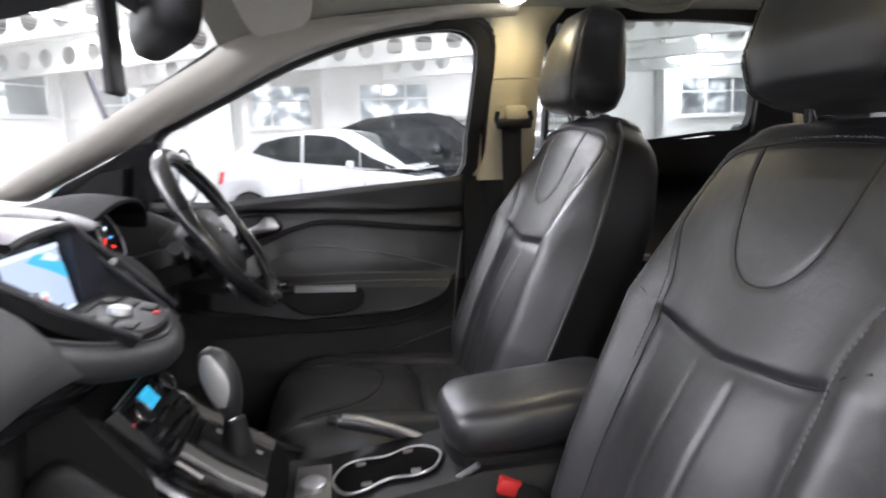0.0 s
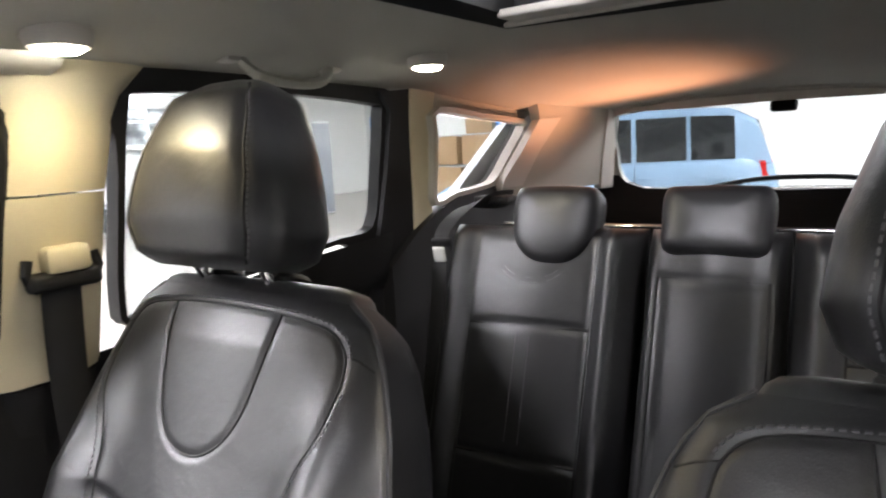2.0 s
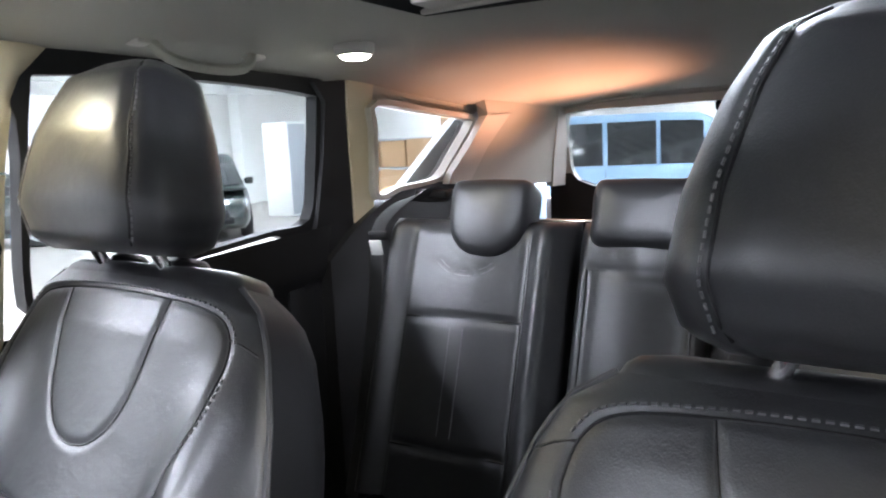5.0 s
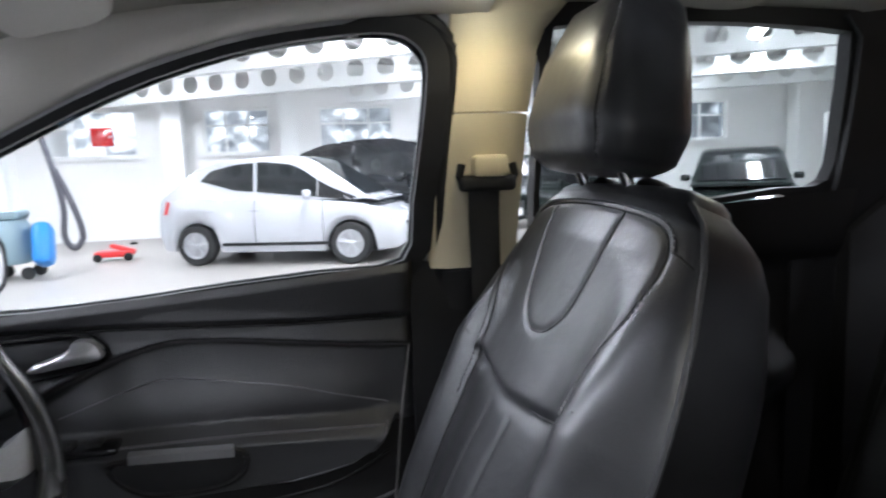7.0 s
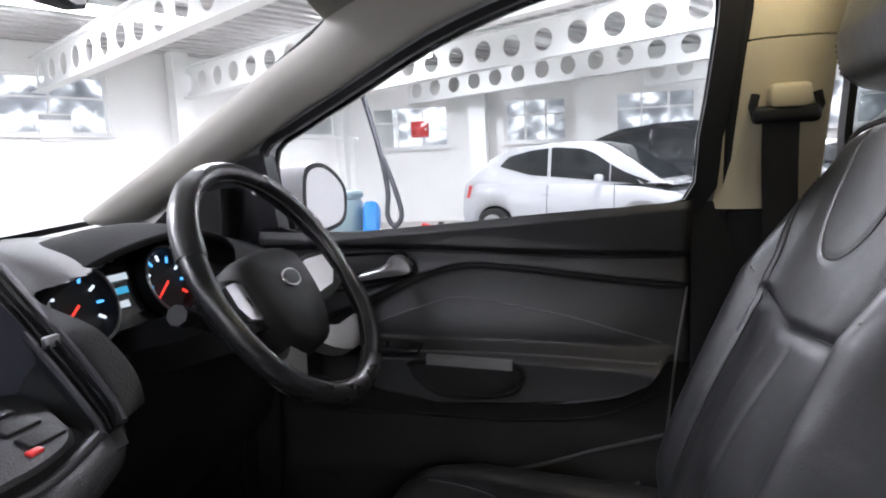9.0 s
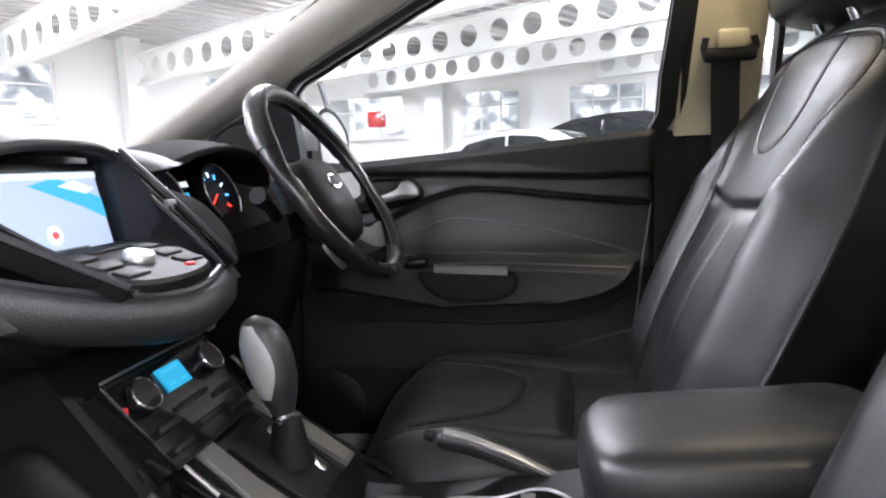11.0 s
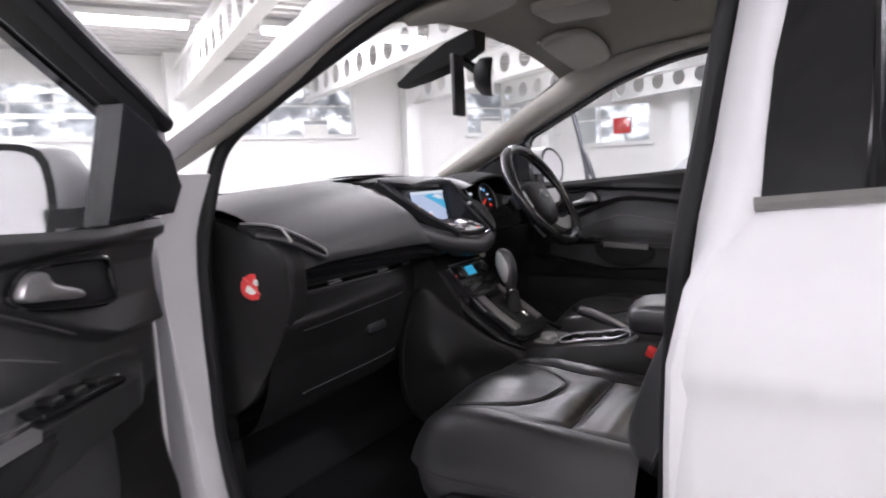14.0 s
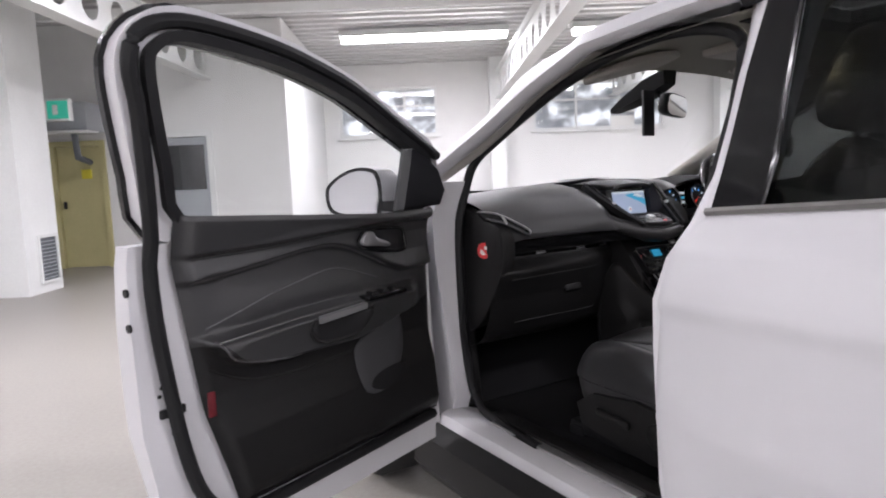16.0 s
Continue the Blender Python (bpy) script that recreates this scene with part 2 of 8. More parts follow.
def loft(loops, close=True, caps=True, ring=False):
    n = len(loops[0])
    V = [tuple(p) for l in loops for p in l]
    F = []
    k = len(loops)
    for i in range(k if ring else k - 1):
        a, b = i * n, ((i + 1) % k) * n
        for j in range(n if close else n - 1):
            j2 = (j + 1) % n
            F.append((a + j, a + j2, b + j2, b + j))
    if caps and close and not ring:
        F.append(tuple(range(n))[::-1])
        F.append(tuple((k - 1) * n + j for j in range(n)))
    return V, F


def grid(fn, nu, nv):
    V = [tuple(fn(i / nu, j / nv)) for i in range(nu + 1) for j in range(nv + 1)]
    F = [(i * (nv + 1) + j, (i + 1) * (nv + 1) + j, (i + 1) * (nv + 1) + j + 1, i * (nv + 1) + j + 1) for i in range(nu) for j in range(nv)]
    return V, F


def smooth_path(pts, n=6, closed=False):
    """Catmull-Rom through the points."""
    P = [Vector(p) for p in pts]
    out = []
    k = len(P)
    for i in range(k if closed else k - 1):
        p0 = P[(i - 1) % k] if closed or i else P[0]
        p1, p2 = P[i], P[(i + 1) % k]
        p3 = P[(i + 2) % k] if closed or i + 2 < k else P[-1]
        for j in range(n):
            t = j / n
            out.append(0.5 * ((2 * p1) + (p2 - p0) * t + (2 * p0 - 5 * p1 + 4 * p2 - p3) * t * t + (3 * p1 - p0 - 3 * p2 + p3) * t ** 3))
    if not closed:
        out.append(P[-1])
    return out


def tube(path, r, n=8, closed=False, flat=1.0, up=None):
    """Sweep of a round or flattened section along a path."""
    P = [Vector(p) for p in path]
    loops = []
    ref = Vector(up) if up else Vector((0.123, 0.31, 0.94))
    for i, p in enumerate(P):
        a = P[(i + 1) % len(P)] if closed or i + 1 < len(P) else p
        b = P[i - 1] if closed or i else p
        d = (a - b).normalized()
        s = d.cross(ref)
        s = s.normalized() if s.length > 1e-4 else d.orthogonal().normalized()
        u = s.cross(d).normalized()
        rr = r[i] if isinstance(r, (list, tuple)) else r
        loops.append([p + s * (math.cos(2 * math.pi * k / n) * rr) + u * (math.sin(2 * math.pi * k / n) * rr * flat) for k in range(n)])
    return loft(loops, ring=closed)


def disc(c, normal, r, thick=0.004, n=24, squash=1.0):
    q = Vector(normal).normalized().to_track_quat("Z", "Y").to_matrix().to_4x4()
    m = Matrix.Translation(c) @ q
    prof = [(r * 0.96, 0.0), (r, thick * 0.3), (r, thick * 0.7), (r * 0.94, thick)]
    return loft([[m @ Vector((math.cos(2 * math.pi * k / n) * a, math.sin(2 * math.pi * k / n) * a * squash, h)) for k in range(n)] for a, h in prof])


def lathe(c, axis, prof, n=24):
    """Turned shape round an axis; prof: (radius, height)."""
    q = Vector(axis).normalized().to_track_quat("Z", "Y").to_matrix().to_4x4()
    m = Matrix.Translation(c) @ q
    return loft([[m @ Vector((math.cos(2 * math.pi * k / n) * a, math.sin(2 * math.pi * k / n) * a, h)) for k in range(n)] for a, h in prof])


def dashes(path, r=0.0011, step=0.0075, gap=0.4):
    """Stitches: short bars along a path."""
    pts = [Vector(p) for p in path]
    cum = [0.0]
    for a, b in zip(pts, pts[1:]):
        cum.append(cum[-1] + (b - a).length)
    at = lambda q: Vector([lerp(cum, [p[i] for p in pts], q) for i in range(3)])
    return join(*[tube([at(q), at(q + step * (1 - gap))], r, 5) for q in np.arange(0.0, cum[-1] - step, step)])


def frame_ring(outer, inner, depth):
    d = Vector(depth)
    return loft([[Vector(p) for p in outer], [Vector(p) for p in inner], [Vector(p) + d for p in inner], [Vector(p) + d for p in outer]], ring=True)


def P(name, geo, mat, parent=None, label="", angle=45.0, sub=0):
    """Links a geometry as one mesh object, under a thing or a part."""
    me = bpy.data.meshes.new(name)
    me.from_pydata([tuple(v) for v in geo[0]], [], geo[1])
    bm = bmesh.new()
    bm.from_mesh(me)
    bmesh.ops.recalc_face_normals(bm, faces=bm.faces)
    bm.to_mesh(me)
    bm.free()
    me.materials.append(mat)
    me.shade_smooth()
    me.set_sharp_from_angle(angle=radians(angle))
    ob = new(name, me)
    if parent is not None:
        ob.parent = parent
        if parent.type == "EMPTY":
            ob.matrix_parent_inverse = Matrix.Translation(parent.location).inverted()
    if label:
        ob["label"] = label
    if mat in (GLASS, TINT, TINT_SHADE, ROOFG):
        ob.visible_shadow = False
    return ob


def thing(name, at, label, category, group="", kind=""):
    e = new(name)
    e.empty_display_size = 0.1
    e.location = at
    return tagged(e, label, category, group, kind)


def pose_thing(e, m):
    """Moves a finished thing by m in the world."""
    e.matrix_basis = m @ e.matrix_basis


def lerp(xs, ys, x):
    return float(np.interp(x, xs, ys))


# ---- the car's shell ----
def X(z):
    """Half width of the cabin's side at height z."""
    return 0.735 - 0.25 * max(0.0, z - 1.10) - 0.10 * max(0.0, 0.75 - z)


LEFT = 0.065   # the cabin's middle lies a little to the driver's side


def wide(s):
    return LEFT if s < 0 else 0.0


def drop(s, z):
    """The passenger's side sits a little lower than the driver's."""
    return -(0.020 + 0.035 * min(1.0, max(0.0, (z - 1.15) / 0.40))) if s < 0 else 0.0


def sd(s, y, z, off=0.0):
    return Vector((s * (X(z) + wide(s) + off), y, z + drop(s, z)))


DWIN = [(0.205, 1.172), (0.10, 1.156), (-0.08, 1.163), (-0.25, 1.178), (-0.40, 1.188), (-0.535, 1.200),
        (-0.553, 1.30), (-0.566, 1.40), (-0.574, 1.495), (-0.563, 1.530), (-0.518, 1.552), (-0.411, 1.545), (-0.284, 1.522),
        (-0.13, 1.472), (0.025, 1.400), (0.14, 1.346), (0.20, 1.312), (0.212, 1.24)]
RWIN = [(-0.80, 1.235), (-0.95, 1.262), (-1.10, 1.276), (-1.25, 1.290), (-1.352, 1.302), (-1.350, 1.42), (-1.333, 1.545),
        (-1.315, 1.562), (-1.15, 1.572), (-0.98, 1.573), (-0.80, 1.566), (-0.775, 1.545), (-0.772, 1.40), (-0.775, 1.26)]
QWIN = [(-1.556, 1.338), (-1.64, 1.352), (-1.76, 1.358), (-1.835, 1.372), (-1.895, 1.440), (-1.950, 1.508), (-1.92, 1.522), (-1.70, 1.535), (-1.500, 1.546), (-1.508, 1.50), (-1.532, 1.41)]


def soften(poly):
    return [(p.x, p.y) for p in smooth_path([(a, b, 0) for a, b in poly], 3, True)]


DWIN, RWIN, QWIN = soften(DWIN), soften(RWIN), soften(QWIN)


def grow(poly, k, ky=None):
    """An outline pushed outwards by k."""
    out = []
    n = len(poly)
    area = sum(poly[i][0] * poly[(i + 1) % n][1] - poly[(i + 1) % n][0] * poly[i][1] for i in range(n))
    sg = 1 if area > 0 else -1
    for i in range(n):
        a, b, c = Vector(poly[i - 1]), Vector(poly[i]), Vector(poly[(i + 1) % n])
        d1, d2 = (b - a).normalized(), (c - b).normalized()
        nn = Vector(((d1 + d2).y, -(d1 + d2).x)).normalized() * sg
        out.append((b.x + nn.x * k, b.y + nn.y * (ky if ky is not None else k)))
    return out


def side_ring(poly_o, poly_i, s, off, th):
    return loft([[sd(s, y, z, off) for y, z in poly_o], [sd(s, y, z, off) for y, z in poly_i],
                 [sd(s, y, z, off - th) for y, z in poly_i], [sd(s, y, z, off - th) for y, z in poly_o]], ring=True)


def side_plate(poly, s, off, th):
    return loft([[sd(s, y, z, off - th) for y, z in poly], [sd(s, y, z, off) for y, z in poly]])


car = thing("white_suv", (0, -0.8, 0.25), "white SUV body with grey cloth headliner and open door", "car")


def roof_edge(y):
    """Height of the headliner's edge above the doors."""
    return lerp([-2.45, -1.9, -1.4, -0.9, -0.5, -0.3, -0.1, 0.05, 0.2], [1.52, 1.56, 1.592, 1.60, 1.59, 1.572, 1.535, 1.50, 1.44], y)


def roof_z(x, y, top=0.0):
    k = min(1.0, abs(x) / 0.62)
    mid = lerp([-2.45, -2.2, -1.6, -1.0, -0.5, -0.1, 0.05], [1.575, 1.595, 1.635, 1.648, 1.64, 1.60, 1.565], y)
    return (mid + top) * (1 - k ** 2.6) + (roof_edge(y) + top * 0.7) * k ** 2.6 - 0.05 * max(0.0, -x / 0.65) ** 2


SUN = (-0.30, 0.228, -1.145, -0.42)   # opening of the glass roof: x0 x1 y0 y1


def roof_sheet(top, xs, ys, hole=True):
    V, F = [], []
    for x in xs:
        for y in ys:
            V.append((x, y, roof_z(x, y, top)))
    n = len(ys)
    for i in range(len(xs) - 1):
        for j in range(n - 1):
            cx, cy = (xs[i] + xs[i + 1]) / 2, (ys[j] + ys[j + 1]) / 2
            if hole and SUN[0] < cx < SUN[1] and SUN[2] < cy < SUN[3]:
                continue
            F.append((i * n + j, (i + 1) * n + j, (i + 1) * n + j + 1, i * n + j + 1))
    return V, F


RXS = [-0.70, -0.66, -0.58, -0.52, -0.44, -0.36, SUN[0], -0.2, -0.1, 0.0, 0.1, 0.18, SUN[1], 0.3, 0.36, 0.44, 0.52, 0.58, 0.62, 0.64]
RYS = [0.03, -0.03, -0.12, -0.2, -0.3, SUN[3], -0.55, -0.7, -0.85, -1.0, SUN[2], -1.2, -1.35, -1.5, -1.7, -1.9, -2.1, -2.25, -2.36]
P("headliner", roof_sheet(0.0, RXS, RYS), FABRIC, car, "grey woven cloth headliner", 60)
RXO = [-0.74] + RXS + [0.70]
P("roof_panel", roof_sheet(0.045, RXO, RYS), WHITE, car, "white painted roof", 60)
# sunroof: lip, glass, blind rail
x0, x1, y0, y1 = SUN
P("sunroof_surround", frame_ring([(x0, y0, roof_z(x0, y0) - 0.004), (x1, y0, roof_z(x1, y0) - 0.004), (x1, y1, roof_z(x1, y1) - 0.004), (x0, y1, roof_z(x0, y1) - 0.004)],
                                 [(x0 + 0.028, y0 + 0.03, 1.646), (x1 - 0.028, y0 + 0.03, 1.646), (x1 - 0.028, y1 - 0.03, 1.646), (x0 + 0.028, y1 - 0.03, 1.646)], (0, 0, 0.035)), BLACK, car, "black rubber sunroof surround")
P("sunroof_blind", join(box((-0.03, -1.095, 1.645), (0.47, 0.05, 0.012), 0.004), box((-0.03, -1.122, 1.641), (0.50, 0.008, 0.014), 0.003)), GREYTRIM, car, "pale rolled sunroof blind edge")
P("sunroof_glass", box((-0.03, -0.75, 1.69), (0.56, 0.72, 0.006)), ROOFG, car, "dark glass sunroof")

# windscreen and its pillars
WS_T = [(-0.650, -0.02, 1.505), (-0.40, 0.02, 1.555), (-0.2, 0.035, 1.588), (0, 0.04, 1.592), (0.2, 0.035, 1.588), (0.40, 0.01, 1.572), (0.605, -0.02, 1.545)]
WS_B = [(-0.755, 0.56, 1.20), (-0.48, 0.66, 1.17), (-0.24, 0.70, 1.16), (0, 0.715, 1.155), (0.24, 0.70, 1.16), (0.48, 0.66, 1.17), (0.70, 0.56, 1.20)]


def ws(u, v):
    i = min(5, int(u * 6))
    f = u * 6 - i
    a = Vector(WS_T[i]).lerp(Vector(WS_T[i + 1]), f)
    b = Vector(WS_B[i]).lerp(Vector(WS_B[i + 1]), f)
    p = a.lerp(b, v)
    p.z += 0.03 * math.sin(math.pi * v) * (1 - abs(2 * u - 1) ** 3)
    return p


P("windscreen", grid(ws, 24, 10), GLASS, car, "clear laminated windscreen", 80)
for s in (-1, 1):
    out_l = [(s * 0.640, -0.30, 1.585), (s * 0.635, -0.10, 1.515), (s * 0.655, 0.06, 1.425), (s * 0.685, 0.23, 1.33), (s * 0.715, 0.42, 1.235), (s * 0.735, 0.54, 1.18)]
    in_l = [(s * 0.57, -0.28, 1.612), (s * 0.595, -0.045, 1.560), (s * 0.618, 0.10, 1.446), (s * 0.640, 0.27, 1.352), (s * 0.67, 0.44, 1.268), (s * 0.70, 0.60, 1.195)]
    A, B = smooth_path(out_l, 5), smooth_path(in_l, 5)
    for v in A + B:
        v.x += s * wide(s)
        v.z += drop(s, v.z)
    TA, TB = A, B
    if s > 0:
        # the driver's pillar trim runs on over the door as far as the centre pillar
        TA = smooth_path([(X(z) - 0.004, y, z) for y, z in ((-0.66, 1.578), (-0.60, 1.579), (-0.52, 1.574), (-0.411, 1.565), (-0.284, 1.543), (-0.13, 1.493), (0.025, 1.420), (0.14, 1.366), (0.24, 1.310), (0.36, 1.252), (0.50, 1.185))], 4)
        TB = smooth_path([(0.555, y, roof_z(0.555, y) - 0.006) for y in (-0.66, -0.60, -0.52, -0.42, -0.30)] + [(0.566, -0.05, 1.552), (0.592, 0.06, 1.492), (0.600, 0.16, 1.438), (0.612, 0.27, 1.376), (0.618, 0.39, 1.304), (0.612, 0.56, 1.205)], 4)
    loops = []
    for a, b in zip(TA, TB):
        mid = (a + b) / 2
        inw = Vector((-s, -0.5, -0.35)).normalized()
        k = lerp([-0.5, -0.1], [0.35, 1.0], a.y) if s > 0 else 1.0
        loops.append([a, a.lerp(b, 0.15) + inw * 0.022 * k, a.lerp(b, 0.5) + inw * 0.034 * k, a.lerp(b, 0.85) + inw * 0.024 * k, b, mid - inw * 0.02])
    P("a_pillar_trim", loft(loops), GREYTRIM, car, "pale grey plastic windscreen pillar trim", 70)
    loops = []
    back_o = smooth_path([(s * 0.640, -0.30, 1.585), (s * 0.640, -0.60, 1.605), (s * 0.640, -1.0, 1.612), (s * 0.635, -1.45, 1.605), (s * 0.62, -2.0, 1.58), (s * 0.58, -2.40, 1.54)], 5)
    back_i = smooth_path([(s * 0.57, -0.28, 1.630), (s * 0.565, -0.60, 1.650), (s * 0.565, -1.0, 1.660), (s * 0.56, -1.45, 1.650), (s * 0.55, -2.0, 1.625), (s * 0.52, -2.40, 1.585)], 5)
    for v in back_o + back_i:
        v.x += s * wide(s)
        v.z += drop(s, v.z)
    for a, b in zip(back_o[::-1] + A[1:], back_i[::-1] + B[1:]):
        o = Vector((s, 0.25, 0.55)).normalized()
        loops.append([a + o * 0.002, a + Vector((s * 0.035, 0.0, -0.006)), a + Vector((s * 0.055, 0.0, 0.012)), a.lerp(b, 0.25) + o * 0.060, a.lerp(b, 0.6) + o * 0.058, b + o * 0.035, b + o * 0.004])
    P("roof_side", loft(loops), WHITE, car, "white painted pillar and roof side", 60)
    P("windscreen_seal", tube([ws(0.012 if s < 0 else 0.988, v / 12) - Vector((0, 0.0, 0.004)) for v in range(13)], 0.006, 6), BLACK, car)
P("windscreen_base_band", grid(lambda u, v: ws(u, 0.965 + 0.035 * v) - Vector((0, 0.004, 0.006)), 30, 3), BLACK, car, "black windscreen edge band", 70)
P("windscreen_header_seal", tube([Vector(p) + Vector((0, 0.0, -0.006)) for p in WS_T], 0.012, 6), BLACK, car)


def skin_off(z):
    """How far the passenger side's outer surface stands out at height z."""
    return lerp([0.44, 0.60, 0.75, 0.90, 0.965, 0.985, 0.995, 1.03, 1.10, 1.166, 1.30, 1.60], [0.050, 0.074, 0.085, 0.086, 0.085, 0.090, 0.092, 0.085, 0.064, 0.038, 0.016, 0.058], z)


def lip(z):
    """Rear edge of the passenger door's opening at height z."""
    return lerp([0.44, 0.95, 1.0, 1.12, 1.25, 1.37, 1.48, 1.60], [-0.600, -0.610, -0.616, -0.628, -0.648, -0.662, -0.678, -0.690], z)


def lip_off(z):
    """How far in that edge lies."""
    return lerp([0.44, 1.0, 1.1, 1.2, 1.4, 1.5, 1.6], [-0.110, -0.112, -0.092, -0.082, -0.078, -0.056, -0.045], z)


def pillar_out(z):
    """Where the pillar meets the rear door and its window cover."""
    return lerp([0.44, 0.95, 1.0, 1.06, 1.12, 1.17, 1.25, 1.34, 1.46, 1.60], [-0.612, -0.626, -0.628, -0.638, -0.660, -0.698, -0.704, -0.711, -0.730, -0.762], z)


for s in (-1, 1):
    # centre pillar: upper cream trim, lower black trim
    def pillar(ya, yb, zs, mat, name, label, out=0.0):
        loops = []
        for z in zs:
            a, b, k = ya(z), yb(z), ((-0.05 if z > 1.18 else -0.075) if s < 0 else 0.0)
            loops.append([sd(s, a, z, 0.012 + k), sd(s, a, z, 0.002 + k), sd(s, a * 0.8 + b * 0.2, z, k - 0.016 - out), sd(s, a * 0.5 + b * 0.5, z, k - 0.02 - out), sd(s, a * 0.2 + b * 0.8, z, k - 0.016 - out), sd(s, b, z, 0.002 + k), sd(s, b, z, 0.012 + k)])
        P(name, loft(loops), mat, car, label, 50)
    lean = 0.07 if s < 0 else 0.0
    fa = lambda z: lerp([1.18, 1.43, 1.60], [-0.594, -0.618, -0.624] if s < 0 else [-0.578, -0.604, -0.612], z) - lean
    fb = lambda z: lerp([1.18, 1.43, 1.55, 1.60], [-0.735, -0.742, -0.755, -0.80], z) - lean * 0.7
    pillar(fa, fb, [1.437, 1.47, 1.50, 1.53, 1.56, 1.58, 1.60], CREAM, "b_pillar_upper_trim", "cream plastic upper door pillar trim")
    pillar(fa, fb, [1.182, 1.22, 1.28, 1.34, 1.40, 1.434], CREAM, "b_pillar_trim", "cream plastic door pillar trim with belt slot", 0.003)
    ga = lambda z: lerp([0.45, 0.9, 1.18], [-0.556, -0.562, -0.590], z) - lean * 0.9
    gb = lambda z: lerp([0.45, 0.9, 1.18], [-0.76, -0.75, -0.735], z)
    pillar(ga, gb, [0.45, 0.6, 0.8, 1.0, 1.10, 1.178], PLASTIC, "b_pillar_lower_trim", "black plastic lower door pillar trim", 0.004)
    if s < 0:
        P("b_pillar", loft([[sd(s, y, z, o) for y, o in ((lip(z), lip_off(z)), (lip(z) - 0.002, lip_off(z) + 0.030), (lip(z) * 0.75 + pillar_out(z) * 0.25 - 0.004, lip_off(z) * 0.5 + skin_off(z) * 0.5), (lip(z) * 0.3 + pillar_out(z) * 0.7, skin_off(z) - 0.014), (pillar_out(z) - 0.004, skin_off(z) - 0.004), (pillar_out(z) - 0.08, skin_off(z) - 0.014), (pillar_out(z) - 0.08, lip_off(z) + 0.03))] for z in (0.44, 0.6, 0.9, 1.0, 1.08, 1.15, 1.25, 1.35, 1.45, 1.54, 1.60)]), WHITE, car, "white painted door pillar", 40)
        P("opening_seal", tube([sd(s, p_.x, p_.y, lip_off(p_.y) * 0.9 if p_.x < -0.57 and p_.y < 1.50 else lerp([-0.69, -0.60, -0.5, -0.3, 0.0, 0.25], [-0.048, -0.025, -0.01, -0.01, -0.03, -0.055], p_.x)) for p_ in smooth_path([(y, z, 0) for y, z in [(-0.50, 0.475), (-0.56, 0.51), (-0.584, 0.6), (-0.594, 0.9), (-0.600, 1.0), (-0.614, 1.12), (-0.634, 1.25), (-0.648, 1.37), (-0.664, 1.48), (-0.668, 1.525), (-0.648, 1.562), (-0.60, 1.582), (-0.53, 1.592), (-0.42, 1.590), (-0.28, 1.566), (-0.12, 1.512), (0.03, 1.442), (0.16, 1.378), (0.262, 1.310), (0.285, 1.18), (0.288, 0.9), (0.275, 0.58), (0.235, 0.50), (0.16, 0.475), (-0.1, 0.470)]], 4)], 0.0145, 8), BLACK, car, "black rubber opening seal")
    # rear pillars
    P("c_pillar_trim", side_plate([(-1.497, 1.265), (-1.470, 1.36), (-1.440, 1.45), (-1.415, 1.53), (-1.400, 1.60), (-1.492, 1.59), (-1.496, 1.55), (-1.520, 1.46), (-1.545, 1.37), (-1.562, 1.30), (-1.569, 1.265)], s, -0.006, 0.012), CREAM, car, "cream rear door pillar trim")
    P("c_pillar_seal", side_plate([(-1.345, 1.12), (-1.362, 1.30), (-1.358, 1.42), (-1.342, 1.55), (-1.30, 1.585), (-1.395, 1.595), (-1.411, 1.53), (-1.436, 1.45), (-1.466, 1.36), (-1.494, 1.265), (-1.50, 1.12)], s, -0.004, 0.012), BLACK, car, "black rubber door seal")
    P("quarter_trim", side_ring(grow(QWIN, 0.016, 0.012), QWIN, s, -0.005, 0.03), GREYTRIM, car, "pale trim round the rear quarter window", 60)
    P("quarter_glass", side_plate(QWIN, s, 0.012, 0.003), TINT, car, "tinted quarter window glass")
    # grey panel between quarter window and tailgate
    dp = [(-1.84, 1.315), (-1.86, 1.375), (-1.97, 1.52), (-1.93, 1.585), (-2.2, 1.58), (-2.36, 1.545), (-2.40, 1.40), (-2.43, 1.315), (-2.1, 1.318)]
    def dpan(p):
        y, z = p
        return Vector((s * (X(z) + wide(s) - 0.04 - 0.22 * max(0.0, -1.75 - y) ** 1.2), y, z))
    P("d_pillar_trim", loft([[dpan(p) for p in dp], [dpan(p) + Vector((s * 0.03, 0, 0)) for p in dp]]), FABRIC, car, "grey cloth covered rear pillar", 50)
    P("quarter_header", side_plate([(-1.38, 1.560), (-1.49, 1.552), (-1.70, 1.541), (-1.90, 1.528), (-1.96, 1.515), (-2.08, 1.60), (-1.70, 1.625), (-1.38, 1.625)], s, -0.004, 0.008), FABRIC, car, "grey cloth above the quarter window")
    dg = [(-1.955, 1.530), (-2.06, 1.535), (-1.985, 1.440), (-1.935, 1.345), (-1.842, 1.345), (-1.847, 1.374), (-1.900, 1.440)]
    P("quarter_strip", loft([[dpan(q_) - Vector((s * 0.004, 0, 0)) for q_ in dg], [dpan(q_) + Vector((s * 0.02, 0, 0)) for q_ in dg]]), GREYTRIM, car, "pale diagonal trim behind the quarter window", 40)
